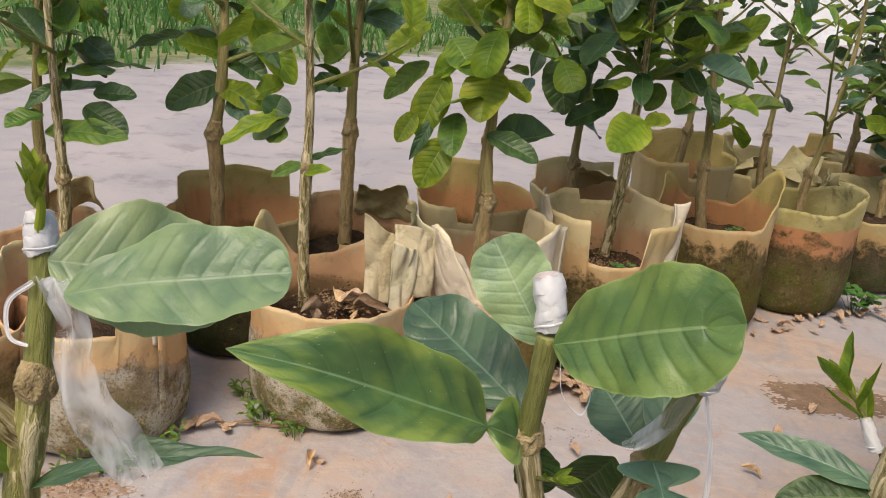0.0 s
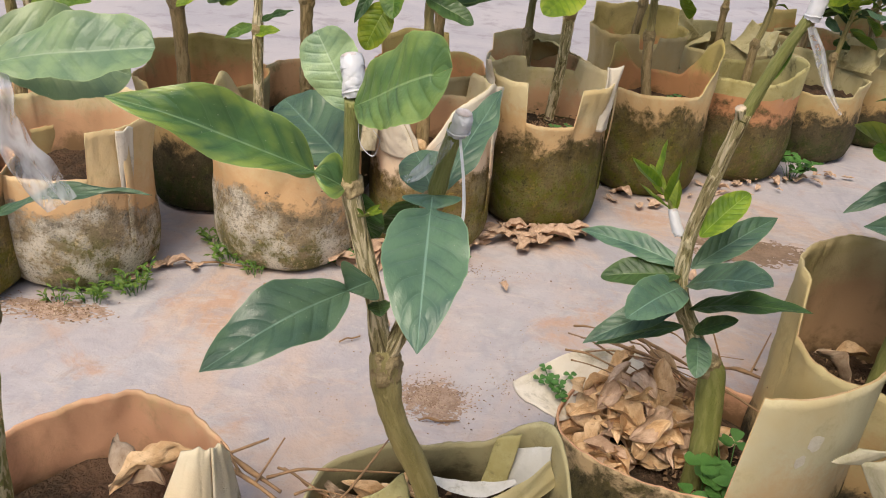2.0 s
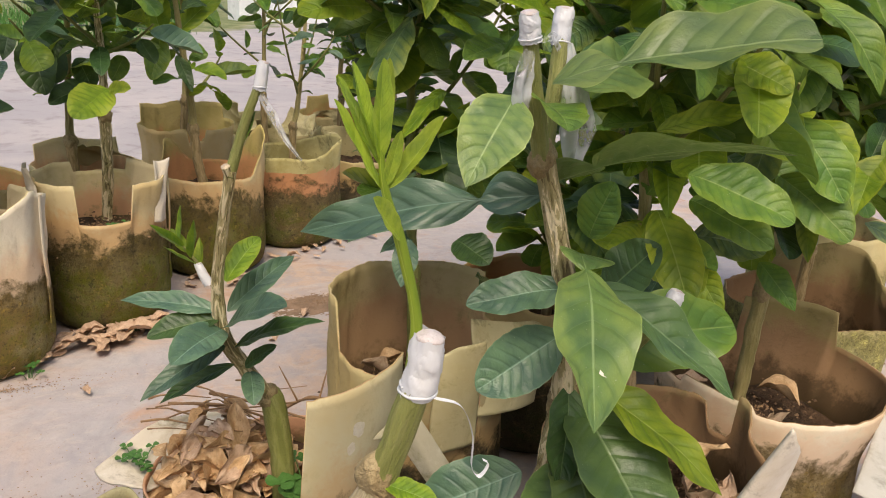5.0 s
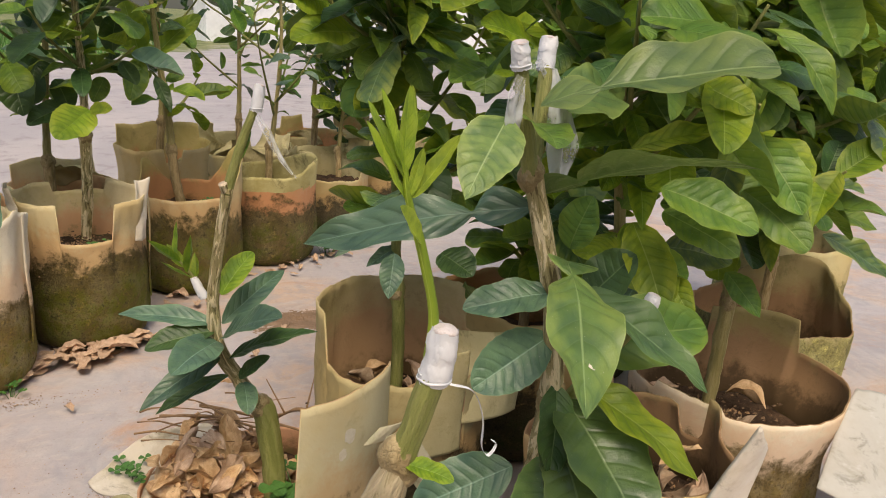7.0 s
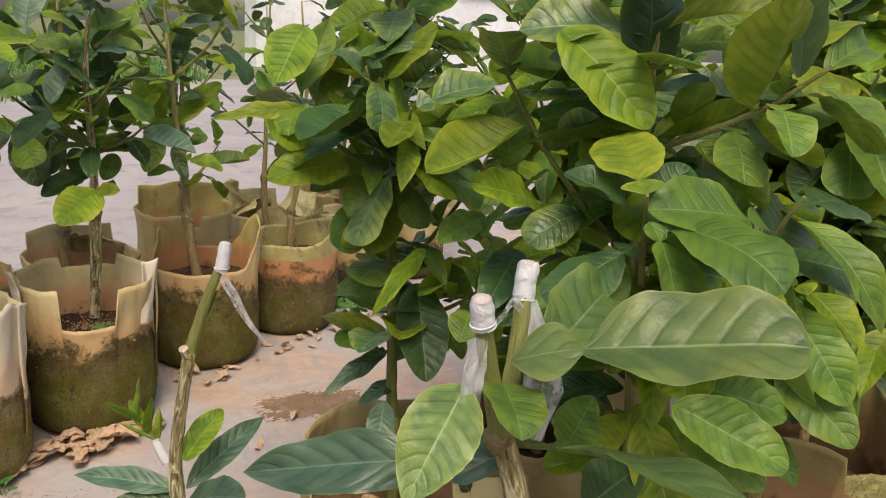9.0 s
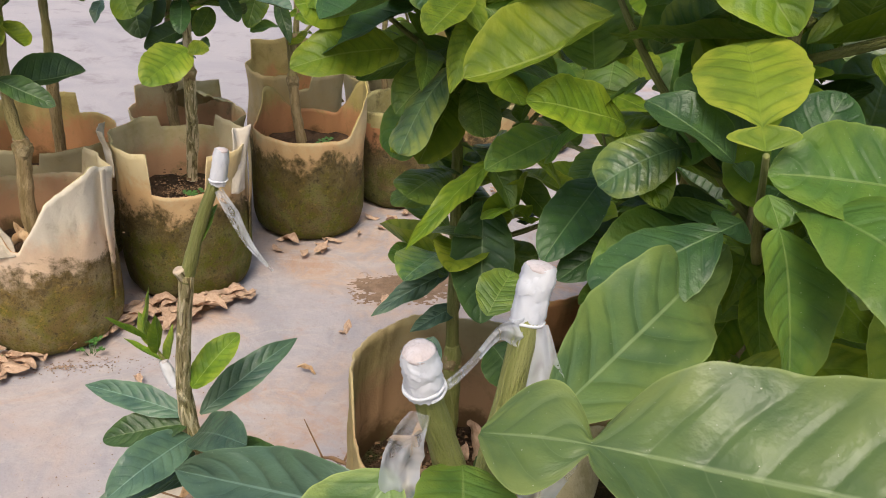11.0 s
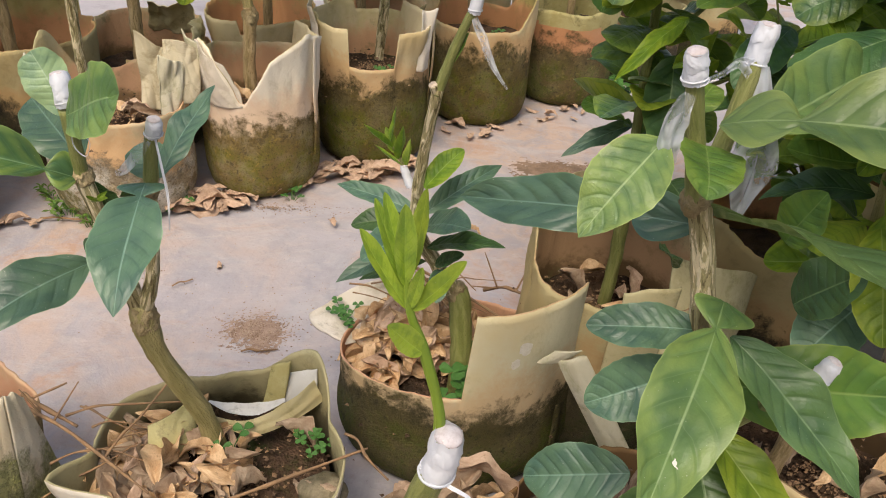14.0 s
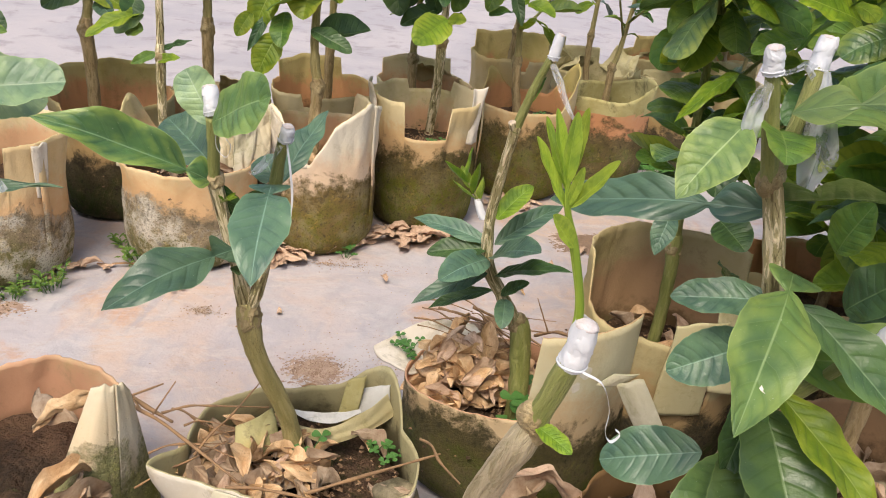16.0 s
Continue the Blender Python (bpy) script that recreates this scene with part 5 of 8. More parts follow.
# the slanting sapling in the bag with the square flap
C = sapling((0.398, 0.53, 0.085), "slanting citrus sapling with small dark leaves and a taped tip")
stem(C, "trunk", [(0.400, 0.525, 0.075), (0.399, 0.528, 0.14), (0.392, 0.535, 0.205), (0.386, 0.538, 0.218)], [0.0125, 0.0120, 0.0122, 0.0085], BARK_GREEN, "thick olive stump")
stem(C, "branch", [(0.388, 0.537, 0.208), (0.362, 0.530, 0.255), (0.344, 0.523, 0.29), (0.339, 0.520, 0.33), (0.342, 0.510, 0.39), (0.350, 0.497, 0.456)], [0.0085, 0.0075, 0.0072, 0.0062, 0.0052, 0.0050], BARK)
stem(C, "branch", [(0.349, 0.498, 0.450), (0.360, 0.494, 0.49), (0.372, 0.490, 0.525)], [0.0048, 0.0043, 0.0036], BARK_GREEN)
stem(C, "stub", [(0.348, 0.497, 0.452), (0.345, 0.494, 0.460)], [0.0035, 0.0036], BARK, cut=True)
wrap(C, [(0.372, 0.490, 0.516), (0.375, 0.489, 0.532), (0.377, 0.489, 0.546)], (0.0057, 0.0044))
ribbon(C, [(0.374, 0.487, 0.520), (0.382, 0.484, 0.505), (0.392, 0.480, 0.485), (0.406, 0.478, 0.466)], (0.005, 0.008, 0.005, 0.002), FILM, "loose tape end")
for b, t, n, w, m, sh in (
    ((0.340, 0.520, 0.318), (0.258, 0.562, 0.322), (0.0, -0.55, 0.83), 0.030, LEAF_BLUE, "lance"),
    ((0.340, 0.518, 0.312), (0.276, 0.520, 0.300), (0.0, -0.45, 0.9), 0.028, LEAF_DARK, "oval"),
    ((0.341, 0.515, 0.302), (0.290, 0.455, 0.302), (0.1, -0.4, 0.9), 0.036, LEAF_BLUE, "oval"),
    ((0.343, 0.515, 0.285), (0.265, 0.478, 0.260), (-0.1, -0.45, 0.88), 0.032, LEAF_BLUE, "lance"),
    ((0.352, 0.520, 0.262), (0.284, 0.533, 0.225), (-0.1, -0.4, 0.88), 0.024, LEAF_DARK, "lance"),
    ((0.348, 0.525, 0.315), (0.425, 0.581, 0.345), (-0.3, -0.70, 0.6), 0.034, LEAF_BLUE, "lance"),
):
    leaf(C, b, t, n, w, m, sh, bend=26, fold=0.2, wave=0.015)
for b, t, n, w, m, sh in (
    ((0.346, 0.515, 0.305), (0.386, 0.449, 0.346), (-0.2, -0.4, 0.88), 0.036, LEAF_BLUE, "oval"),
    ((0.352, 0.515, 0.282), (0.420, 0.451, 0.327), (-0.2, -0.3, 0.9), 0.030, LEAF_DARK, "lance"),
    ((0.362, 0.520, 0.258), (0.388, 0.50, 0.286), (-0.3, -0.6, 0.7), 0.015, LEAF_DARK, "oval"),
    ((0.368, 0.525, 0.250), (0.364, 0.49, 0.232), (0.0, -0.6, 0.7), 0.022, LEAF_BLUE, "oval"),
    ((0.345, 0.512, 0.350), (0.380, 0.533, 0.383), (-0.3, -0.7, 0.6), 0.024, LEAF_LIGHT, "oval"),
    ((0.358, 0.494, 0.478), (0.372, 0.50, 0.505), (-0.4, -0.8, 0.4), 0.010, LEAF_MID, "lance"),
):
    leaf(C, b, t, n, w, m, sh, bend=26, fold=0.2, wave=0.015)
shoot(C, (0.339, 0.520, 0.335), (0.306, 0.545, 0.388), LEAF_LIGHT, 6, 0.040, 7, 0.0016, 0.95, 0.44)
wrap(C, [(0.336, 0.522, 0.338), (0.329, 0.527, 0.350), (0.324, 0.531, 0.362)], (0.0049, 0.0034))

# the sapling with two taped stubs and broad winged leaves
D = sapling((0.50, 0.26, 0.13), "grafted citrus sapling with broad winged leaves and taped stubs")
stem(D, "trunk", [(0.515, 0.265, 0.12), (0.505, 0.235, 0.22), (0.495, 0.200, 0.31), (0.492, 0.185, 0.38)], [0.0105, 0.0095, 0.0085, 0.0080], BARK)
stem(D, "branch", [(0.492, 0.185, 0.375), (0.489, 0.190, 0.44), (0.480, 0.198, 0.49), (0.467, 0.197, 0.528)], [0.0078, 0.0070, 0.0064, 0.0062], BARK)
stem(D, "branch", [(0.467, 0.197, 0.524), (0.456, 0.192, 0.56), (0.446, 0.186, 0.590)], [0.0054, 0.0048, 0.0041], BARK_GREEN)
stem(D, "branch", [(0.470, 0.200, 0.520), (0.480, 0.212, 0.555), (0.488, 0.222, 0.590)], [0.0052, 0.0047, 0.0043], BARK_GREEN)
wrap(D, [(0.448, 0.187, 0.582), (0.446, 0.186, 0.592), (0.444, 0.185, 0.601)], (0.0058, 0.0047))
wrap(D, [(0.486, 0.220, 0.578), (0.488, 0.223, 0.590), (0.490, 0.225, 0.603)], (0.0056, 0.0053))
ribbon(D, [(0.449, 0.183, 0.588), (0.462, 0.196, 0.588), (0.474, 0.210, 0.589), (0.484, 0.217, 0.584)], (0.0026, 0.0030, 0.005, 0.010), FILM, "tape end between the stubs", side=(0, 0.3, 1))
ribbon(D, [(0.445, 0.182, 0.583), (0.4405, 0.179, 0.572), (0.4405, 0.180, 0.560), (0.4455, 0.183, 0.549)], (0.006, 0.012, 0.011, 0.003), FILM, "loose tape end")
ribbon(D, [(0.488, 0.217, 0.585), (0.492, 0.212, 0.562), (0.495, 0.208, 0.538), (0.494, 0.206, 0.512)], (0.010, 0.018, 0.024, 0.006), FILM, "hanging strip of film", name="film_strip")
leaf(D, (0.440, 0.185, 0.560), (0.403, 0.160, 0.521), (-0.35, -0.70, 0.60), 0.044, LEAF_PATCHY, "lance", bend=20, fold=0.18)
leaf(D, (0.482, 0.213, 0.500), (0.361, 0.306, 0.458), (-0.2, -0.70, 0.68), 0.046, LEAF_BLUE, "lance", bend=18, fold=0.2, wing=0.24)
leaf(D, (0.466, 0.192, 0.566), (0.560, 0.110, 0.597), (-0.05, -0.44, 0.90), 0.060, LEAF_PATCHY, "round", bend=22, fold=0.16, wing=0.27)
leaf(D, (0.461, 0.190, 0.556), (0.452, 0.152, 0.548), (0.1, -0.35, 0.93), 0.030, LEAF_MID, "oval", bend=34, fold=0.2)
leaf(D, (0.484, 0.205, 0.510), (0.504, 0.063, 0.553), (0.22, -0.14, 0.96), 0.056, LEAF_GREEN, "lance", bend=22, fold=0.16, wing=0.2, wave=0.012)
leaf(D, (0.492, 0.185, 0.472), (0.430, 0.075, 0.432), (0.05, -0.36, 0.93), 0.054, LEAF_PATCHY, "lance", bend=24, fold=0.18, wing=0.16)
leaf(D, (0.498, 0.178, 0.455), (0.560, 0.120, 0.401), (0.25, -0.70, 0.66), 0.046, LEAF_GREEN, "lance", bend=24, fold=0.16)
leaf(D, (0.480, 0.205, 0.318), (0.418, 0.231, 0.282), (-0.1, -0.65, 0.75), 0.042, LEAF_BLUE, "oval", bend=18, fold=0.14)
leaf(D, (0.491, 0.200, 0.562), (0.605, 0.295, 0.573), (0.1, -0.60, 0.79), 0.058, LEAF_PATCHY, "lance", bend=4, fold=0.10)
leaf(D, (0.488, 0.188, 0.450), (0.427, 0.197, 0.443), (0.0, -0.6, 0.8), 0.026, LEAF_BLUE, "oval", bend=20)
leaf(D, (0.488, 0.190, 0.420), (0.434, 0.190, 0.392), (-0.1, -0.75, 0.65), 0.036, LEAF_BLUE, "oval", bend=20)
leaf(D, (0.492, 0.182, 0.390), (0.470, 0.150, 0.340), (0.0, -0.8, 0.5), 0.036, LEAF_DARK, "lance", bend=20)
leaf(D, (0.498, 0.180, 0.378), (0.501, 0.097, 0.329), (0.05, -0.55, 0.83), 0.060, LEAF_GREEN, "oval", bend=26, fold=0.16)
leaf(D, (0.500, 0.175, 0.395), (0.547, 0.104, 0.352), (0.15, -0.65, 0.7), 0.040, LEAF_LIGHT, "lance", bend=22)
leaf(D, (0.500, 0.185, 0.330), (0.442, 0.134, 0.300), (-0.1, -0.7, 0.7), 0.044, LEAF_GREEN, "oval", bend=22)
leaf(D, (0.497, 0.180, 0.345), (0.458, 0.080, 0.318), (-0.05, -0.6, 0.8), 0.048, LEAF_GREEN, "oval", bend=26)
leaf(D, (0.495, 0.185, 0.372), (0.476, 0.149, 0.325), (0.0, -0.8, 0.5), 0.032, LEAF_DARK, "oval", bend=22)
leaf(D, (0.505, 0.190, 0.310), (0.520, 0.110, 0.268), (0.0, -0.7, 0.7), 0.052, LEAF_GREEN, "oval", bend=22)
leaf(D, (0.503, 0.190, 0.410), (0.622, 0.186, 0.410), (0.0, -0.7, 0.7), 0.052, LEAF_MID, "oval", bend=22)
wrap(D, [(0.545, 0.17, 0.430), (0.550, 0.17, 0.440), (0.553, 0.17, 0.448)], (0.0057, 0.0044))
stem(D, "branch", [(0.492, 0.188, 0.36), (0.525, 0.180, 0.40), (0.551, 0.17, 0.442)], [0.0050, 0.0045, 0.0042], BARK_GREEN)

# the leaning stump with the yellow-green shoot
F = sapling((0.305, 0.15, 0.13), "leaning taped stump with a bright yellow-green shoot")
stem(F, "trunk", [(0.300, 0.165, 0.12), (0.306, 0.140, 0.24), (0.314, 0.105, 0.345), (0.326, 0.075, 0.415), (0.332, 0.070, 0.437)], [0.0110, 0.0098, 0.0088, 0.0082, 0.0062], BARK_TAN)
stem(F, "branch", [(0.330, 0.071, 0.430), (0.338, 0.067, 0.460), (0.344, 0.064, 0.484)], [0.0062, 0.0056, 0.0050], BARK_GREEN)
wrap(F, [(0.340, 0.066, 0.466), (0.343, 0.065, 0.478), (0.345, 0.064, 0.494)], (0.0069, 0.0055))
ribbon(F, [(0.346, 0.060, 0.472), (0.355, 0.056, 0.469), (0.3605, 0.056, 0.456), (0.361, 0.056, 0.4435), (0.3645, 0.056, 0.438), (0.368, 0.056, 0.4425), (0.3655, 0.056, 0.445)], (0.0018, 0.0016, 0.0018, 0.0014), TAPE, "loose tape end", side=(0, 1, 0.2), crumple=0.1)
leaf(F, (0.331, 0.066, 0.436), (0.347, 0.052, 0.432), (0.0, -0.5, 0.85), 0.010, LEAF_LIGHT, "oval", bend=20)
stem(F, "shoot", [(0.341, 0.069, 0.478), (0.341, 0.068, 0.500), (0.334, 0.068, 0.528), (0.328, 0.068, 0.546), (0.326, 0.069, 0.562)], [0.0024, 0.0022, 0.0019, 0.0015, 0.0008], LEAF_NEW, "bright yellow-green shoot")
for b, t, n, w in (
    ((0.327, 0.069, 0.546), (0.311, 0.070, 0.575), (0.75, -0.65, 0.2), 0.0068), ((0.326, 0.070, 0.558), (0.318, 0.074, 0.586), (0.5, -0.85, 0.1), 0.0056),
    ((0.326, 0.068, 0.556), (0.3245, 0.064, 0.588), (0.2, -0.95, 0.1), 0.0070), ((0.327, 0.071, 0.556), (0.331, 0.076, 0.587), (-0.5, -0.85, 0.1), 0.0060),
    ((0.329, 0.067, 0.547), (0.344, 0.061, 0.571), (-0.75, -0.55, 0.35), 0.0068), ((0.333, 0.066, 0.530), (0.321, 0.060, 0.546), (0.45, -0.75, 0.5), 0.0088),
    ((0.327, 0.068, 0.553), (0.315, 0.079, 0.581), (0.4, -0.9, 0.1), 0.0050), ((0.328, 0.067, 0.548), (0.331, 0.064, 0.566), (-0.3, -0.9, 0.2), 0.0046),
):
    leaf(F, b, t, n, w, LEAF_NEW, "oval", bend=-14, fold=0.5, wave=0.012, pucker=0.003)
blot(D, (0.4505, 0.099, 0.4455), 0.0028, (0.05, -0.36, 0.93), "small pale spot on a leaf")
blot(BAG_C, (0.4530, 0.4472, 0.2145), 0.0075, (0.40, -0.90, 0.0), "pale dried blot on the cloth")
blot(BAG_C, (0.4453, 0.4447, 0.1965), 0.0060, (0.36, -0.92, 0.0), "pale dried blot on the cloth")
for plant, at, r, tall, k in ((B, (0.1225, 0.365, 0.297), 0.0112, 0.017, 1), (A, (-0.132, 0.335, 0.328), 0.0096, 0.020, 2), (A, (-0.105, 0.328, 0.444), 0.0076, 0.010, 3), (C, (0.3885, 0.537, 0.212), 0.0118, 0.013, 4),
                           (D, (0.492, 0.186, 0.378), 0.0090, 0.016, 5), (D, (0.468, 0.198, 0.525), 0.0078, 0.011, 6), (F, (0.331, 0.071, 0.434), 0.0082, 0.012, 7), (B, (0.0965, 0.364, 0.424), 0.0072, 0.009, 8), (B, (0.147, 0.352, 0.424), 0.0068, 0.008, 9)):
    knot(plant, at, r, tall, k)


# ---- the taller trees in the back rows and beside the path ----
SMALL = {}


def crowd_leaf(mat, k):
    """One of a few shared blades of each colour."""
    if (mat.name, k) not in SMALL:
        shape = ("oval", "oval", "lance", "round", "oval", "round")[k]
        SMALL[mat.name, k] = leaf_mesh("leaf", mat, shape, (0.50, 0.54, 0.46, 0.62, 0.56, 0.60)[k], (10, 32, 60, 22, -35, 75)[k], (0.3, 0.18, 0.28, 0.12, 0.55, 0.30)[k], (0.015, 0.020, 0.015, 0.018, 0.012, 0.020)[k], (0.0, 0.18, 0.0, 0.16, 0.0, 0.14)[k], 10, 44, k * 3 + 1, (0, 25, -40, 12, 30, -20)[k], 0.0, (0.0, 0.3, 0.5, -0.4, 0.6, -0.6)[k], pucker=0.013)
    return SMALL[mat.name, k]


T_COUNT = 1.6


def tree(at, height, clear, count, size, tones, label, seed, lean=(0.0, 0.0), spread=0.16, r=0.008, bark=None, limbs=5, droop=0.42, group="citrus trees in bags", dense_low=1.0):
    """A bagged young tree: a bare stem up to clear, some limbs, and leaves along the stem's top and the limbs."""
    rng = random.Random(seed)
    ob = thing("citrus_tree", at, label, "tree", group)
    bark = bark or BARK_BROWN
    top = Vector((lean[0] * height, lean[1] * height, height))
    kink = Vector((rng.uniform(-0.012, 0.012), rng.uniform(-0.012, 0.012), clear))
    mid = Vector((lean[0] * clear, lean[1] * clear, 0)) + kink
    own = random.Random(seed + 500)
    low = mid * 0.66 + Vector((own.uniform(-0.008, 0.008), own.uniform(-0.006, 0.006), 0))
    line = [Vector((0, 0, -0.02)), low * 0.5 + Vector((rng.uniform(-0.005, 0.005), 0, 0)), low, mid, mid.lerp(top, 0.5) + Vector((rng.uniform(-0.02, 0.02), rng.uniform(-0.02, 0.02), 0)), top]
    part("trunk", tube_mesh("trunk", line[:3] + [low.lerp(mid, 0.22)], [r, r * 0.95, r * 1.02, r * 0.86], bark, segs=12, rough=0.22, seed=seed, steps=9), ob, "bare brown rootstock")
    part("stem", tube_mesh("stem", line[2:], [r * 0.80, r * 0.70, r * 0.48, r * 0.22], BARK_OLD if bark is BARK_BROWN else bark, segs=10, rough=0.22, seed=seed + 1, steps=9), ob, "thinner grafted stem")
    knot(ob, ob.matrix_basis @ low, r * 1.16, r * 1.5, seed)
    line = line[:2] + line[3:]
    axes = [(curve_points(line[2:], 8), 0.34)]
    for i in range(limbs):
        f = rng.uniform(0.0, 0.7)
        p = mid.lerp(top, f)
        a = i * 2.4 + rng.uniform(-0.5, 0.5) + seed
        out = Vector((math.cos(a), math.sin(a), 0))
        n = spread * rng.uniform(0.7, 1.25) * (1.1 - 0.4 * f)
        end = p + out * n + Vector((0, 0, n * rng.uniform(0.5, 1.3)))
        limb = [p, p.lerp(end, 0.5) + out * 0.012, end]
        part("limb", tube_mesh("limb", limb, [r * 0.36, r * 0.26, r * 0.15], BARK_GREEN, segs=7, rough=0.15, seed=seed + i), ob)
        axes.append((curve_points(limb, 8), 0.66 / max(limbs, 1)))
    for line_pts, share in axes:
        n = max(2, int(count * T_COUNT * share))
        for j in range(n):
            f = (j + rng.random()) / n
            f = f ** dense_low
            q = f * (len(line_pts) - 1)
            k = min(int(q), len(line_pts) - 2)
            p = line_pts[k].lerp(line_pts[k + 1], q - k)
            way = (line_pts[k + 1] - line_pts[k]).normalized()
            a = j * 2.4 + rng.uniform(-0.7, 0.7)
            side = way.orthogonal().normalized()
            out = side * math.cos(a) + way.cross(side) * math.sin(a)
            tipward = (out + way * rng.uniform(0.1, 0.9) + Vector((0, 0, -droop * rng.uniform(0, 2)))).normalized()
            ln = size * rng.uniform(0.6, 1.15)
            st = p + out * 0.006
            up = Vector((0, 0, 1)) + out * 0.2 + Vector((rng.uniform(-0.5, 0.5), rng.uniform(-0.8, 0.2), 0))
            mat = tones[min(int(rng.random() ** 1.2 * len(tones)), len(tones) - 1)]
            if abs(tipward.dot(up.normalized())) > 0.97:
                up = Vector((0, -1, 0.2))
            part("leaf", crowd_leaf(mat, rng.randrange(6)), ob, "", laid(st, st + tipward * ln, up))
    return ob


GREENS = (LEAF_DARK, LEAF_MID, LEAF_DARK, LEAF_LIGHT, LEAF_MID, LEAF_BLUE)
FRESH = (LEAF_LIGHT, LEAF_MID, LEAF_YELLOW, LEAF_DARK)
DEEP = (LEAF_MID, LEAF_BLUE, LEAF_DARK, LEAF_LIGHT)
THIN = "thin bagged citrus tree with a bare stem below its leaves"
# the row across the yard
K42 = tree((-0.198, 1.085, 0.15), 0.70, 0.30, 14, 0.080, FRESH, THIN, 42, (0.01, 0.0), 0.12, 0.0084, BARK, 3)
K43 = tree((0.050, 1.175, 0.135), 0.62, 0.24, 22, 0.095, (LEAF_LIGHT, LEAF_MID, LEAF_LIGHT, LEAF_YELLOW, LEAF_DARK), THIN, 43, (0.03, 0.0), 0.13, 0.0114, BARK_BROWN, 5, 0.6)
YT = tree((0.262, 1.39, 0.165), 0.62, 0.30, 37, 0.085, GREENS, "bagged citrus tree with one yellowed lower leaf", 44, (0.05, -0.12), 0.12, 0.0102, BARK, 5)
leaf(YT, (0.280, 1.30, 0.420), (0.222, 1.21, 0.385), (0.0, -0.85, 0.5), 0.066, LEAF_YELLOW, "oval", "yellowed broad leaf with green veins", bend=20, fold=0.1)
leaf(YT, (0.280, 1.30, 0.420), (0.315, 1.27, 0.425), (0.0, -0.85, 0.5), 0.026, LEAF_YELLOW, "oval", bend=20, fold=0.2)
K45 = tree((0.47, 1.56, 0.175), 0.60, 0.19, 26, 0.090, (LEAF_MID, LEAF_DARK, LEAF_LIGHT), THIN, 45, (-0.10, 0.0), 0.14, 0.0108, BARK_BROWN, 5)
tree((0.70, 1.72, 0.165), 0.60, 0.17, 27, 0.065, DEEP, THIN, 46, (0.03, 0.0), 0.16, 0.0090, BARK_BROWN, 6)
# the row behind
tree((-0.60, 1.10, 0.13), 0.62, 0.26, 31, 0.090, GREENS, THIN, 51, (0.06, 0.0), 0.12, 0.0102, BARK_BROWN, 4)
K50 = tree((-0.53, 1.03, 0.14), 0.60, 0.26, 13, 0.080, GREENS, THIN, 50, (0.06, 0.0), 0.12, 0.0090, BARK, 4)
K52 = tree((-0.385, 1.235, 0.15), 0.62, 0.30, 15, 0.085, DEEP, THIN, 52, (0.02, 0.0), 0.12, 0.0120, BARK_BROWN, 4)
K53 = tree((-0.195, 1.34, 0.15), 0.66, 0.30, 18, 0.090, DEEP, THIN, 53, (0.0, 0.0), 0.13, 0.0120, BARK_BROWN, 4)
tree((0.03, 1.46, 0.15), 0.66, 0.28, 22, 0.090, GREENS, THIN, 54, (0.0, 0.0), 0.13, 0.0102, BARK_BROWN, 5)
K55 = tree((0.22, 1.62, 0.15), 0.70, 0.18, 34, 0.095, DEEP, THIN, 55, (0.0, 0.0), 0.14, 0.0114, BARK_BROWN, 6, 0.6)
tree((0.45, 1.82, 0.18), 0.66, 0.22, 37, 0.080, DEEP, THIN, 56, (0.02, 0.0), 0.15, 0.0096, BARK_BROWN, 5)
tree((0.70, 1.98, 0.15), 0.66, 0.24, 31, 0.065, DEEP, THIN, 57, (0.0, 0.0), 0.16, 0.0090, BARK_BROWN, 6)
tree((0.95, 2.15, 0.15), 0.70, 0.22, 37, 0.075, GREENS, THIN, 58, (0.0, 0.0), 0.18, 0.0102, BARK_BROWN, 6)
tree((1.18, 2.28, 0.16), 0.72, 0.20, 43, 0.080, GREENS, THIN, 59, (0.0, 0.0), 0.18, 0.0102, BARK_BROWN, 6)
# the dense trees beside the path
BUSHY = "dense bushy citrus tree with large glossy leaves"
LUSH = (LEAF_MID, LEAF_LIGHT, LEAF_DARK, LEAF_MID, LEAF_LIGHT, LEAF_DEEP, LEAF_MID, LEAF_YELLOW)
T1 = tree((0.572, 0.61, 0.15), 0.62, 0.22, 80, 0.080, LUSH, BUSHY, 61, (-0.03, 0.0), 0.13, 0.0080, BARK_GREEN, 6)
T2 = tree((0.68, 0.36, 0.13), 0.66, 0.26, 80, 0.080, LUSH, BUSHY, 62, (-0.04, 0.0), 0.13, 0.0085, BARK_BROWN, 6)
tree((0.84, 0.74, 0.15), 0.72, 0.10, 150, 0.085, LUSH, BUSHY, 63, (0.0, 0.0), 0.17, 0.0085, BARK_BROWN, 9)
T3 = tree((0.975, 0.48, 0.12), 0.70, 0.25, 170, 0.088, LUSH, BUSHY, 64, (-0.02, 0.0), 0.17, 0.0095, BARK_OLD, 11, 0.7)
tree((1.08, 0.92, 0.15), 0.78, 0.10, 150, 0.085, LUSH, BUSHY, 65, (0.0, 0.0), 0.19, 0.0085, BARK_BROWN, 9)
tree((1.25, 0.64, 0.12), 0.70, 0.22, 170, 0.088, FRESH, BUSHY, 66, (0.0, 0.0), 0.18, 0.0085, BARK_BROWN, 8)
tree((1.46, 0.80, 0.15), 0.74, 0.14, 140, 0.085, LUSH, BUSHY, 67, (0.0, 0.0), 0.20, 0.0085, BARK_BROWN, 8)
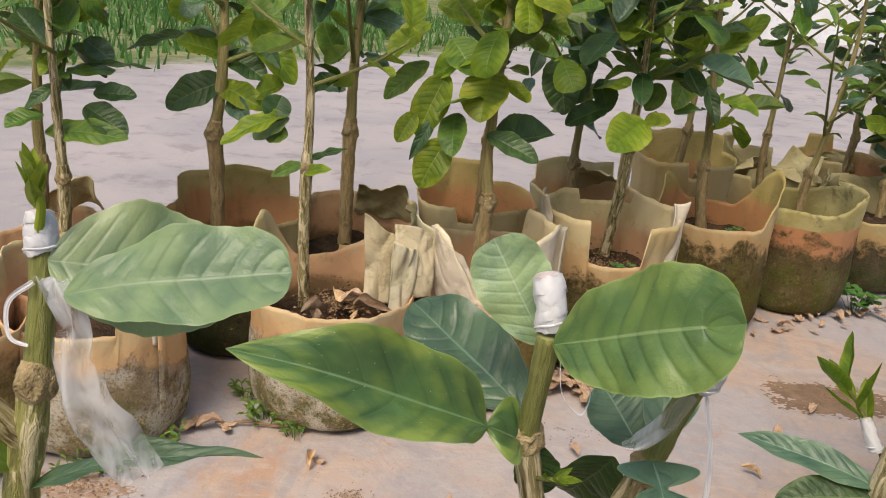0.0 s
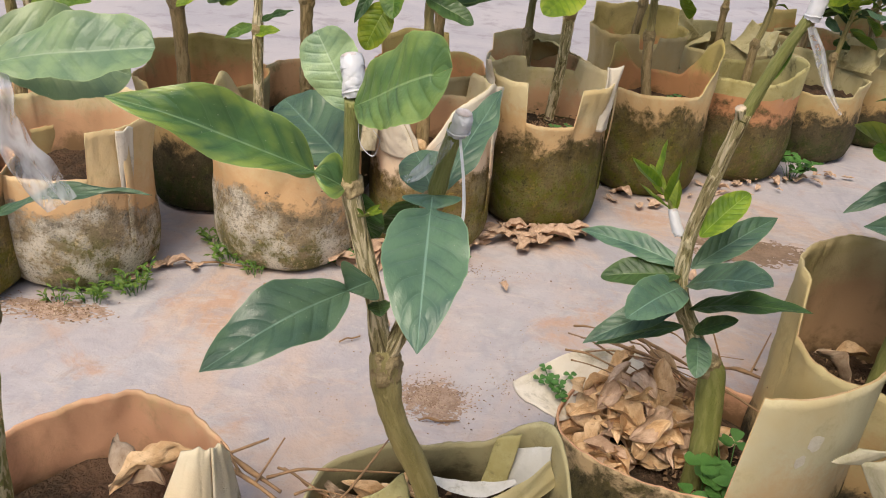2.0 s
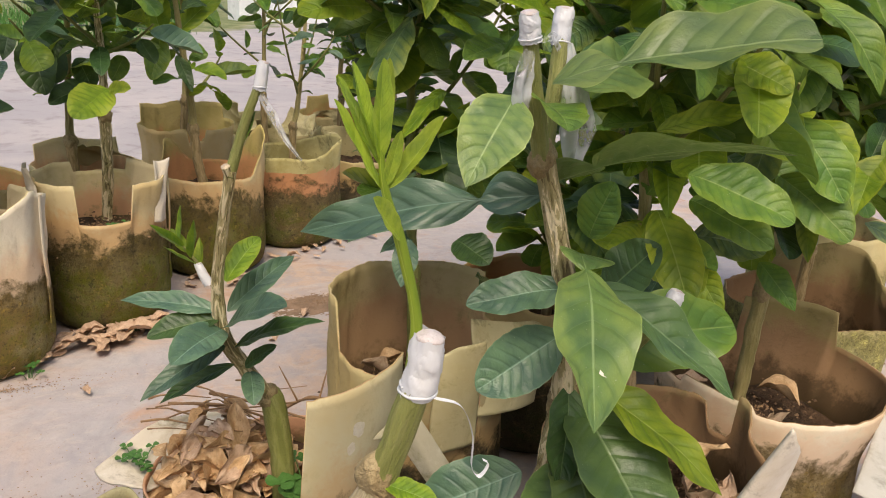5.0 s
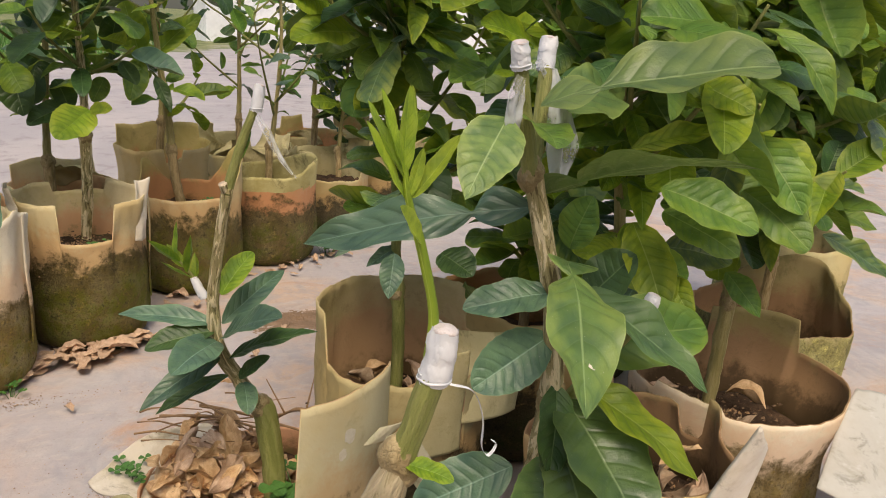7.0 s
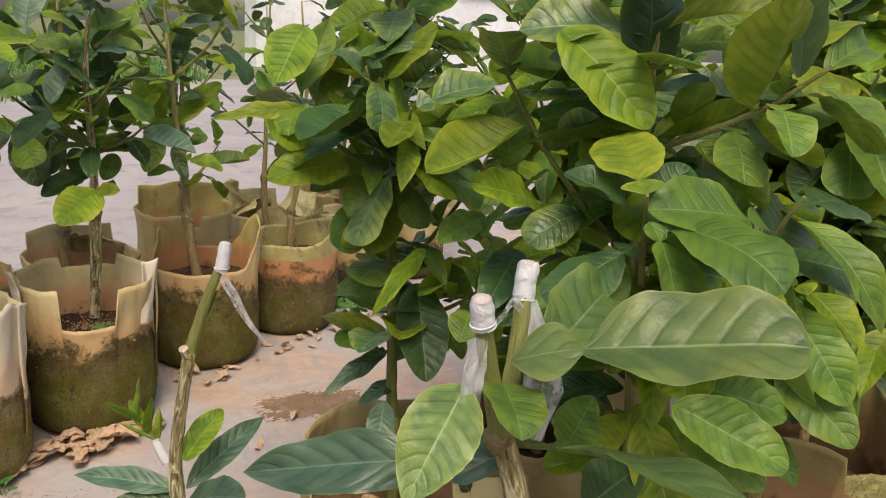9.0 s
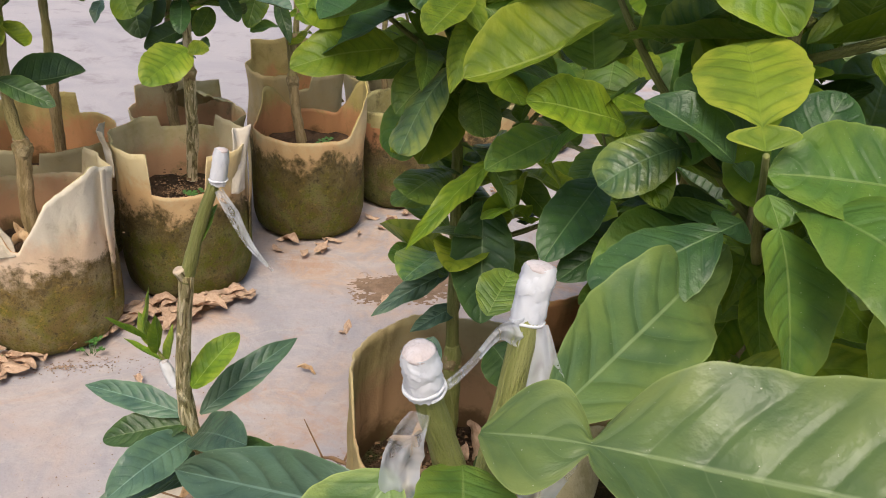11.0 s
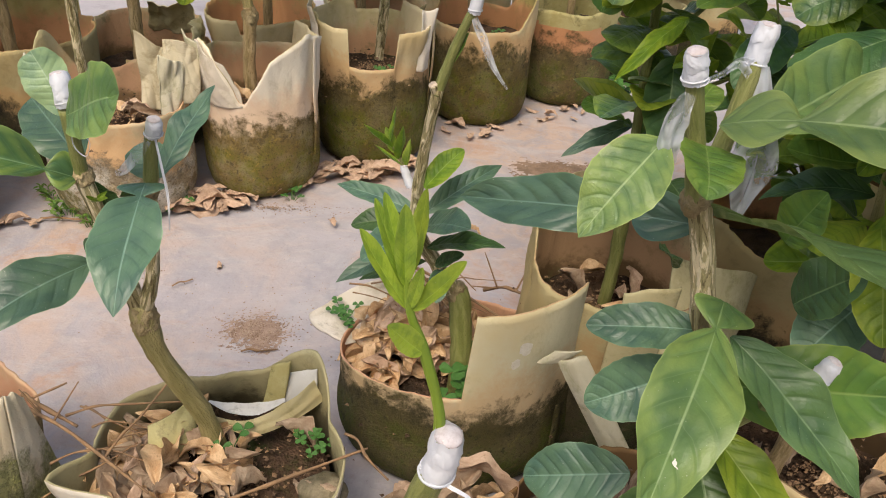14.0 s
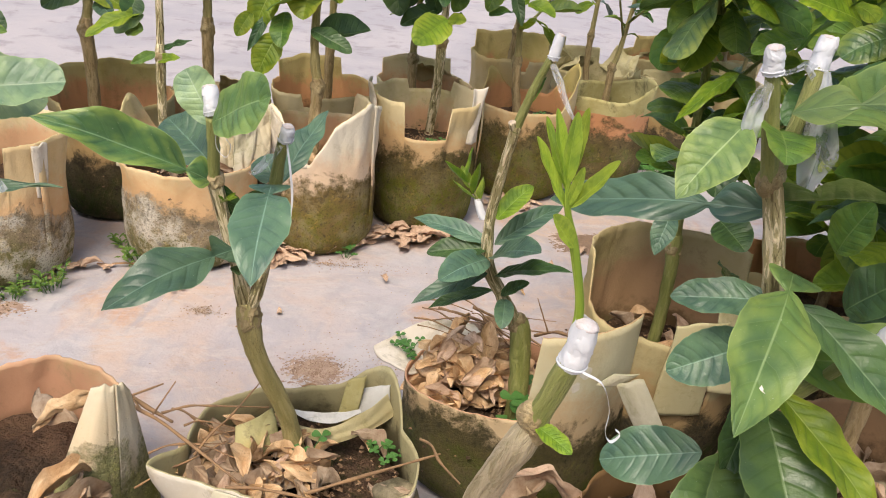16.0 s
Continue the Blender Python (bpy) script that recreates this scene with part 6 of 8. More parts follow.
tree((0.95, 1.90, 0.15), 0.66, 0.12, 100, 0.080, GREENS, BUSHY, 68, (0.0, 0.0), 0.18, 0.0085, BARK_BROWN, 7)
tree((1.15, 2.05, 0.15), 0.66, 0.12, 100, 0.080, GREENS, BUSHY, 69, (0.0, 0.0), 0.18, 0.0085, BARK_BROWN, 7)
# single large leaves on them that hang towards the path
leaf(T1, (0.498, 0.579, 0.592), (0.420, 0.547, 0.583), (-0.07, -0.73, 0.82), 0.043, LEAF_LIGHT, "oval", bend=24, fold=0.16)
leaf(T1, (0.567, 0.546, 0.517), (0.493, 0.476, 0.480), (-0.17, -0.67, 0.95), 0.023, LEAF_LIGHT, "lance", bend=24, fold=0.16)
leaf(T1, (0.571, 0.570, 0.475), (0.562, 0.509, 0.398), (-0.19, -0.64, 0.99), 0.050, LEAF_DARK, "oval", bend=24, fold=0.16)
leaf(T1, (0.567, 0.622, 0.618), (0.561, 0.578, 0.576), (-0.19, -0.71, 0.80), 0.041, LEAF_DARK, "oval", bend=24, fold=0.16)
leaf(T1, (0.568, 0.635, 0.377), (0.491, 0.613, 0.343), (-0.13, -0.64, 1.03), 0.027, LEAF_BLUE, "lance", bend=24, fold=0.16)
leaf(T1, (0.575, 0.619, 0.348), (0.525, 0.600, 0.333), (-0.15, -0.62, 1.04), 0.025, LEAF_BLUE, "lance", bend=24, fold=0.16)
leaf(T1, (0.578, 0.520, 0.369), (0.593, 0.473, 0.357), (-0.34, -0.63, 0.88), 0.040, LEAF_DARK, "oval", bend=24, fold=0.16)
leaf(T1, (0.534, 0.542, 0.366), (0.517, 0.515, 0.325), (-0.29, -0.65, 0.89), 0.034, LEAF_BLUE, "lance", bend=24, fold=0.16)
leaf(T1, (0.460, 0.590, 0.639), (0.378, 0.581, 0.629), (-0.16, -0.73, 0.70), 0.023, LEAF_YELLOW, "lance", bend=24, fold=0.16)
leaf(T1, (0.464, 0.609, 0.711), (0.434, 0.587, 0.662), (-0.19, -0.73, 0.65), 0.044, LEAF_LIGHT, "oval", bend=24, fold=0.16)
leaf(T2, (0.599, 0.405, 0.593), (0.536, 0.394, 0.608), (-0.28, -0.67, 0.85), 0.036, LEAF_LIGHT, "oval", bend=24, fold=0.16)
leaf(T2, (0.614, 0.405, 0.578), (0.643, 0.363, 0.598), (-0.37, -0.61, 0.87), 0.037, LEAF_MID, "oval", bend=24, fold=0.16)
leaf(T2, (0.599, 0.404, 0.590), (0.604, 0.354, 0.564), (-0.34, -0.62, 0.89), 0.029, LEAF_LIGHT, "oval", bend=24, fold=0.16)
leaf(T2, (0.689, 0.388, 0.601), (0.624, 0.394, 0.650), (-0.41, -0.61, 0.80), 0.050, LEAF_LIGHT, "oval", bend=24, fold=0.16)
leaf(T2, (0.583, 0.422, 0.619), (0.577, 0.437, 0.666), (-0.29, -0.68, 0.77), 0.043, LEAF_MID, "oval", bend=24, fold=0.16)
leaf(T2, (0.570, 0.444, 0.610), (0.530, 0.470, 0.641), (-0.23, -0.70, 0.79), 0.020, LEAF_MID, "lance", bend=24, fold=0.16)
leaf(T2, (0.764, 0.399, 0.592), (0.689, 0.367, 0.584), (-0.48, -0.54, 0.84), 0.045, LEAF_LIGHT, "oval", bend=24, fold=0.16)
leaf(T2, (0.738, 0.384, 0.550), (0.668, 0.336, 0.513), (-0.45, -0.52, 0.93), 0.035, LEAF_LIGHT, "oval", bend=24, fold=0.16)
leaf(T2, (0.733, 0.376, 0.555), (0.746, 0.323, 0.526), (-0.50, -0.49, 0.91), 0.038, LEAF_LIGHT, "oval", bend=24, fold=0.16)
leaf(T2, (0.582, 0.455, 0.570), (0.528, 0.427, 0.557), (-0.23, -0.67, 0.89), 0.029, LEAF_MID, "oval", bend=24, fold=0.16)
leaf(T2, (0.615, 0.454, 0.540), (0.566, 0.413, 0.503), (-0.28, -0.63, 0.95), 0.035, LEAF_DARK, "oval", bend=24, fold=0.16)
leaf(T2, (0.645, 0.435, 0.516), (0.578, 0.414, 0.489), (-0.30, -0.61, 0.97), 0.033, LEAF_DARK, "oval", bend=24, fold=0.16)
leaf(T2, (0.514, 0.347, 0.508), (0.533, 0.372, 0.520), (-0.21, -0.62, 1.02), 0.025, LEAF_MID, "oval", bend=24, fold=0.16)
leaf(T2, (0.611, 0.239, 0.501), (0.657, 0.185, 0.479), (-0.53, -0.51, 0.81), 0.039, LEAF_MID, "oval", bend=24, fold=0.16)
leaf(T2, (0.632, 0.256, 0.478), (0.659, 0.200, 0.456), (-0.52, -0.51, 0.83), 0.035, LEAF_MID, "oval", bend=24, fold=0.16)
leaf(T2, (0.637, 0.294, 0.459), (0.635, 0.243, 0.400), (-0.49, -0.53, 0.86), 0.039, LEAF_LIGHT, "oval", bend=24, fold=0.16)
leaf(T2, (0.600, 0.264, 0.526), (0.666, 0.236, 0.545), (-0.51, -0.54, 0.75), 0.026, LEAF_YELLOW, "lance", bend=24, fold=0.16)
leaf(T2, (0.649, 0.254, 0.575), (0.667, 0.216, 0.559), (-0.54, -0.52, 0.71), 0.030, LEAF_LIGHT, "oval", bend=24, fold=0.16)
leaf(T2, (0.583, 0.304, 0.438), (0.591, 0.291, 0.484), (-0.44, -0.58, 0.83), 0.033, LEAF_MID, "oval", bend=24, fold=0.16)
leaf(T2, (0.599, 0.294, 0.394), (0.625, 0.271, 0.439), (-0.46, -0.55, 0.88), 0.043, LEAF_DARK, "oval", bend=24, fold=0.16)
leaf(T2, (0.647, 0.294, 0.399), (0.603, 0.271, 0.362), (-0.46, -0.53, 0.91), 0.044, LEAF_BLUE, "oval", bend=24, fold=0.16)
leaf(T2, (0.583, 0.370, 0.721), (0.622, 0.311, 0.662), (-0.43, -0.62, 0.65), 0.047, LEAF_LIGHT, "oval", bend=24, fold=0.16)
leaf(T2, (0.681, 0.368, 0.716), (0.723, 0.326, 0.723), (-0.50, -0.56, 0.62), 0.028, LEAF_MID, "lance", bend=24, fold=0.16)
leaf(T3, (1.009, 0.451, 0.609), (0.878, 0.481, 0.636), (-0.56, -0.50, 0.65), 0.073, LEAF_MID, "oval", bend=24, fold=0.16)
leaf(T3, (0.781, 0.311, 0.526), (0.798, 0.259, 0.465), (-0.57, -0.47, 0.77), 0.043, LEAF_MID, "oval", bend=24, fold=0.16)
leaf(T3, (0.784, 0.316, 0.475), (0.801, 0.248, 0.435), (-0.57, -0.47, 0.81), 0.044, LEAF_MID, "oval", bend=24, fold=0.16)
leaf(T3, (0.882, 0.399, 0.530), (0.832, 0.437, 0.578), (-0.53, -0.51, 0.77), 0.076, LEAF_LIGHT, "oval", bend=24, fold=0.16)
leaf(T3, (1.018, 0.460, 0.571), (1.047, 0.393, 0.472), (-0.59, -0.45, 0.78), 0.039, LEAF_MID, "lance", bend=24, fold=0.16)
leaf(T3, (1.053, 0.498, 0.756), (1.046, 0.447, 0.650), (-0.59, -0.47, 0.64), 0.034, LEAF_LIGHT, "lance", bend=24, fold=0.16)

leaf(T2, (0.698, 0.330, 0.463), (0.770, 0.285, 0.448), (-0.49, -0.43, 0.75), 0.048, LEAF_MID, "oval", bend=26, fold=0.14)
leaf(T2, (0.820, 0.360, 0.472), (0.892, 0.315, 0.409), (-0.52, -0.39, 0.75), 0.063, LEAF_MID, "oval", bend=26, fold=0.14)
leaf(T2, (0.670, 0.340, 0.444), (0.689, 0.295, 0.371), (-0.45, -0.47, 0.75), 0.050, LEAF_LIGHT, "oval", bend=26, fold=0.14)
leaf(T2, (0.756, 0.340, 0.539), (0.771, 0.295, 0.494), (-0.49, -0.43, 0.75), 0.048, LEAF_LIGHT, "oval", bend=26, fold=0.14)
leaf(T2, (0.849, 0.380, 0.508), (0.894, 0.335, 0.438), (-0.51, -0.40, 0.75), 0.042, LEAF_MID, "lance", bend=26, fold=0.14)
leaf(T2, (0.671, 0.360, 0.516), (0.746, 0.315, 0.523), (-0.47, -0.45, 0.75), 0.033, LEAF_DEEP, "lance", bend=26, fold=0.14)
leaf(T2, (0.777, 0.400, 0.396), (0.831, 0.355, 0.389), (-0.48, -0.43, 0.75), 0.047, LEAF_DEEP, "oval", bend=26, fold=0.14)
leaf(T2, (1.053, 0.420, 0.384), (1.148, 0.375, 0.325), (-0.55, -0.34, 0.75), 0.044, LEAF_DEEP, "lance", bend=26, fold=0.14)
leaf(T2, (1.075, 0.460, 0.409), (1.150, 0.415, 0.385), (-0.54, -0.36, 0.75), 0.045, LEAF_MID, "lance", bend=26, fold=0.14)
leaf(T2, (0.669, 0.400, 0.370), (0.713, 0.355, 0.321), (-0.44, -0.48, 0.75), 0.054, LEAF_DARK, "oval", bend=26, fold=0.14)
leaf(T2, (0.698, 0.320, 0.408), (0.705, 0.275, 0.368), (-0.47, -0.45, 0.75), 0.033, LEAF_LIGHT, "lance", bend=26, fold=0.14)
leaf(T2, (0.875, 0.400, 0.359), (0.888, 0.355, 0.320), (-0.50, -0.41, 0.75), 0.039, LEAF_MID, "lance", bend=26, fold=0.14)
leaf(T2, (0.628, 0.400, 0.434), (0.648, 0.355, 0.392), (-0.40, -0.51, 0.75), 0.034, LEAF_DEEP, "oval", bend=26, fold=0.14)
leaf(T2, (0.553, 0.400, 0.350), (0.520, 0.355, 0.395), (-0.32, -0.57, 0.75), 0.020, LEAF_DARK, "oval", bend=26, fold=0.14)

# single large leaves of the back rows that hang towards the yard
leaf(K52, (-0.366, 1.248, 0.465), (-0.436, 1.218, 0.485), (-0.25, -0.72, 0.66), 0.041, LEAF_LIGHT, "oval", bend=24, fold=0.2)
leaf(K52, (-0.431, 1.254, 0.494), (-0.528, 1.241, 0.461), (0.10, -0.72, 0.66), 0.027, LEAF_DARK, "lance", bend=24, fold=0.2)
leaf(K52, (-0.365, 1.236, 0.431), (-0.451, 1.207, 0.385), (0.30, -0.72, 0.66), 0.056, LEAF_DARK, "oval", bend=24, fold=0.2)
leaf(K52, (-0.378, 1.232, 0.423), (-0.296, 1.209, 0.395), (-0.05, -0.72, 0.66), 0.042, LEAF_LIGHT, "oval", bend=24, fold=0.2)
leaf(K52, (-0.320, 1.233, 0.413), (-0.268, 1.212, 0.434), (-0.25, -0.72, 0.66), 0.046, LEAF_LIGHT, "oval", bend=24, fold=0.2)
leaf(K52, (-0.343, 1.271, 0.524), (-0.263, 1.250, 0.431), (0.10, -0.72, 0.66), 0.053, LEAF_LIGHT, "oval", bend=24, fold=0.2)
leaf(K52, (-0.373, 1.249, 0.468), (-0.303, 1.236, 0.436), (0.30, -0.72, 0.66), 0.046, LEAF_DARK, "oval", bend=24, fold=0.2)
leaf(K52, (-0.358, 1.275, 0.540), (-0.285, 1.257, 0.526), (-0.05, -0.72, 0.66), 0.036, LEAF_MID, "oval", bend=24, fold=0.2)
leaf(K52, (-0.359, 1.227, 0.404), (-0.315, 1.189, 0.380), (-0.25, -0.72, 0.66), 0.033, LEAF_BLUE, "oval", bend=24, fold=0.2)
leaf(K50, (-0.480, 1.105, 0.536), (-0.551, 1.048, 0.480), (-0.25, -0.72, 0.66), 0.049, LEAF_LIGHT, "oval", bend=24, fold=0.2)
leaf(K50, (-0.486, 1.065, 0.423), (-0.430, 1.075, 0.422), (0.10, -0.72, 0.66), 0.029, LEAF_DARK, "oval", bend=24, fold=0.2)
leaf(K50, (-0.495, 1.058, 0.406), (-0.431, 1.044, 0.373), (0.30, -0.72, 0.66), 0.041, LEAF_DARK, "oval", bend=24, fold=0.2)
leaf(K50, (-0.544, 1.041, 0.370), (-0.423, 1.032, 0.373), (-0.05, -0.72, 0.66), 0.037, LEAF_MID, "oval", bend=24, fold=0.2)
leaf(K50, (-0.548, 1.048, 0.391), (-0.579, 1.009, 0.377), (-0.25, -0.72, 0.66), 0.041, LEAF_MID, "oval", bend=24, fold=0.2)
leaf(K50, (-0.501, 1.076, 0.458), (-0.412, 1.089, 0.459), (0.10, -0.72, 0.66), 0.012, LEAF_DARK, "lance", bend=24, fold=0.2)
leaf(K50, (-0.534, 1.063, 0.430), (-0.572, 1.042, 0.396), (0.30, -0.72, 0.66), 0.025, LEAF_DARK, "lance", bend=24, fold=0.2)
leaf(K50, (-0.531, 1.071, 0.452), (-0.558, 1.053, 0.459), (-0.05, -0.72, 0.66), 0.032, LEAF_MID, "oval", bend=24, fold=0.2)
leaf(K50, (-0.518, 1.080, 0.474), (-0.541, 1.036, 0.444), (-0.25, -0.72, 0.66), 0.035, LEAF_LIGHT, "oval", bend=24, fold=0.2)
leaf(K50, (-0.505, 1.087, 0.490), (-0.467, 1.087, 0.463), (0.10, -0.72, 0.66), 0.032, LEAF_BLUE, "oval", bend=24, fold=0.2)
leaf(K42, (-0.226, 1.092, 0.417), (-0.302, 1.040, 0.376), (-0.25, -0.72, 0.66), 0.032, LEAF_LIGHT, "oval", bend=24, fold=0.2)
leaf(K42, (-0.224, 1.090, 0.411), (-0.272, 1.082, 0.379), (0.10, -0.72, 0.66), 0.032, LEAF_PALE, "oval", bend=24, fold=0.2)
leaf(K42, (-0.199, 1.072, 0.354), (-0.239, 1.056, 0.335), (0.30, -0.72, 0.66), 0.024, LEAF_MID, "lance", bend=24, fold=0.2)
leaf(K42, (-0.198, 1.068, 0.342), (-0.155, 1.056, 0.354), (-0.05, -0.72, 0.66), 0.024, LEAF_LIGHT, "lance", bend=24, fold=0.2)
leaf(K42, (-0.193, 1.074, 0.358), (-0.134, 1.056, 0.384), (-0.25, -0.72, 0.66), 0.016, LEAF_DARK, "lance", bend=24, fold=0.2)
leaf(K42, (-0.223, 1.082, 0.388), (-0.255, 1.085, 0.384), (0.10, -0.72, 0.66), 0.032, LEAF_MID, "oval", bend=24, fold=0.2)
leaf(K42, (-0.237, 1.099, 0.438), (-0.246, 1.080, 0.406), (0.30, -0.72, 0.66), 0.040, LEAF_DARK, "oval", bend=24, fold=0.2)
leaf(K42, (-0.203, 1.105, 0.448), (-0.159, 1.096, 0.468), (-0.05, -0.72, 0.66), 0.029, LEAF_DARK, "oval", bend=24, fold=0.2)
leaf(K53, (-0.188, 1.372, 0.535), (-0.105, 1.341, 0.522), (-0.25, -0.72, 0.66), 0.039, LEAF_BLUE, "oval", bend=24, fold=0.2)
leaf(K53, (-0.200, 1.329, 0.418), (-0.250, 1.333, 0.422), (0.10, -0.72, 0.66), 0.033, LEAF_BLUE, "lance", bend=24, fold=0.2)
leaf(K53, (-0.179, 1.347, 0.464), (-0.124, 1.348, 0.473), (0.30, -0.72, 0.66), 0.016, LEAF_DARK, "lance", bend=24, fold=0.2)
leaf(K53, (-0.216, 1.343, 0.461), (-0.246, 1.343, 0.521), (-0.05, -0.72, 0.66), 0.043, LEAF_MID, "oval", bend=24, fold=0.2)
leaf(K43, (-0.056, 1.204, 0.544), (-0.101, 1.150, 0.492), (-0.25, -0.72, 0.66), 0.042, LEAF_LIGHT, "oval", bend=24, fold=0.2)
leaf(K43, (-0.023, 1.183, 0.478), (-0.057, 1.155, 0.389), (0.10, -0.72, 0.66), 0.052, LEAF_LIGHT, "oval", bend=24, fold=0.2)
leaf(K43, (-0.062, 1.160, 0.422), (-0.083, 1.137, 0.382), (0.30, -0.72, 0.66), 0.030, LEAF_LIGHT, "oval", bend=24, fold=0.2)
leaf(K43, (-0.021, 1.199, 0.524), (0.018, 1.167, 0.480), (-0.05, -0.72, 0.66), 0.052, LEAF_MID, "oval", bend=24, fold=0.2)
leaf(K43, (0.041, 1.190, 0.485), (0.032, 1.134, 0.421), (-0.25, -0.72, 0.66), 0.071, LEAF_YELLOW, "oval", bend=24, fold=0.2)
leaf(K43, (-0.047, 1.213, 0.569), (0.017, 1.217, 0.548), (0.10, -0.72, 0.66), 0.044, LEAF_LIGHT, "oval", bend=24, fold=0.2)
leaf(K43, (0.028, 1.223, 0.581), (0.071, 1.211, 0.556), (0.30, -0.72, 0.66), 0.051, LEAF_LIGHT, "oval", bend=24, fold=0.2)
leaf(K43, (0.077, 1.223, 0.571), (0.141, 1.199, 0.544), (-0.05, -0.72, 0.66), 0.039, LEAF_LIGHT, "oval", bend=24, fold=0.2)
leaf(K43, (-0.005, 1.165, 0.426), (-0.001, 1.115, 0.374), (-0.25, -0.72, 0.66), 0.042, LEAF_MID, "oval", bend=24, fold=0.2)
leaf(K43, (-0.013, 1.152, 0.391), (-0.046, 1.131, 0.321), (0.10, -0.72, 0.66), 0.052, LEAF_LIGHT, "oval", bend=24, fold=0.2)
leaf(K43, (-0.034, 1.161, 0.420), (-0.063, 1.131, 0.359), (0.30, -0.72, 0.66), 0.025, LEAF_DARK, "lance", bend=24, fold=0.2)
leaf(K43, (0.042, 1.160, 0.401), (0.118, 1.136, 0.373), (-0.05, -0.72, 0.66), 0.035, LEAF_DARK, "oval", bend=24, fold=0.2)
leaf(K43, (-0.086, 1.195, 0.526), (-0.093, 1.150, 0.491), (-0.25, -0.72, 0.66), 0.025, LEAF_LIGHT, "lance", bend=24, fold=0.2)
leaf(K43, (-0.050, 1.185, 0.491), (-0.109, 1.168, 0.436), (0.10, -0.72, 0.66), 0.034, LEAF_MID, "oval", bend=24, fold=0.2)
leaf(K55, (0.155, 1.622, 0.479), (0.174, 1.555, 0.376), (-0.25, -0.72, 0.66), 0.076, LEAF_DARK, "oval", bend=24, fold=0.2)
leaf(K55, (0.171, 1.635, 0.513), (0.220, 1.622, 0.448), (0.10, -0.72, 0.66), 0.060, LEAF_DARK, "oval", bend=24, fold=0.2)
leaf(K55, (0.118, 1.624, 0.493), (0.103, 1.596, 0.436), (0.30, -0.72, 0.66), 0.039, LEAF_BLUE, "lance", bend=24, fold=0.2)
leaf(K55, (0.256, 1.598, 0.392), (0.177, 1.560, 0.356), (-0.05, -0.72, 0.66), 0.048, LEAF_DARK, "oval", bend=24, fold=0.2)
leaf(K55, (0.103, 1.602, 0.434), (0.096, 1.557, 0.400), (-0.25, -0.72, 0.66), 0.034, LEAF_BLUE, "lance", bend=24, fold=0.2)
leaf(K55, (0.234, 1.615, 0.442), (0.258, 1.601, 0.381), (0.10, -0.72, 0.66), 0.051, LEAF_DARK, "oval", bend=24, fold=0.2)
leaf(YT, (0.251, 1.402, 0.527), (0.185, 1.382, 0.577), (-0.25, -0.72, 0.66), 0.060, LEAF_DARK, "oval", bend=24, fold=0.2)
leaf(YT, (0.289, 1.424, 0.581), (0.279, 1.393, 0.480), (0.10, -0.72, 0.66), 0.041, LEAF_MID, "oval", bend=24, fold=0.2)
leaf(YT, (0.313, 1.385, 0.468), (0.289, 1.362, 0.426), (0.30, -0.72, 0.66), 0.035, LEAF_MID, "oval", bend=24, fold=0.2)
leaf(YT, (0.273, 1.387, 0.482), (0.221, 1.376, 0.514), (-0.05, -0.72, 0.66), 0.033, LEAF_MID, "lance", bend=24, fold=0.2)
leaf(YT, (0.294, 1.366, 0.418), (0.312, 1.334, 0.416), (-0.25, -0.72, 0.66), 0.025, LEAF_DARK, "lance", bend=24, fold=0.2)
leaf(K45, (0.394, 1.562, 0.499), (0.369, 1.566, 0.605), (-0.25, -0.72, 0.66), 0.065, LEAF_LIGHT, "oval", bend=24, fold=0.2)
leaf(K45, (0.419, 1.562, 0.494), (0.525, 1.608, 0.584), (0.10, -0.72, 0.66), 0.046, LEAF_LIGHT, "oval", bend=24, fold=0.2)
leaf(K45, (0.392, 1.559, 0.492), (0.366, 1.521, 0.410), (0.30, -0.72, 0.66), 0.050, LEAF_MID, "oval", bend=24, fold=0.2)
leaf(K45, (0.421, 1.549, 0.457), (0.444, 1.506, 0.387), (-0.05, -0.72, 0.66), 0.037, LEAF_DARK, "lance", bend=24, fold=0.2)
leaf(K45, (0.430, 1.560, 0.487), (0.454, 1.527, 0.479), (-0.25, -0.72, 0.66), 0.022, LEAF_DARK, "lance", bend=24, fold=0.2)
leaf(K45, (0.424, 1.574, 0.526), (0.397, 1.602, 0.592), (0.10, -0.72, 0.66), 0.043, LEAF_MID, "oval", bend=24, fold=0.2)


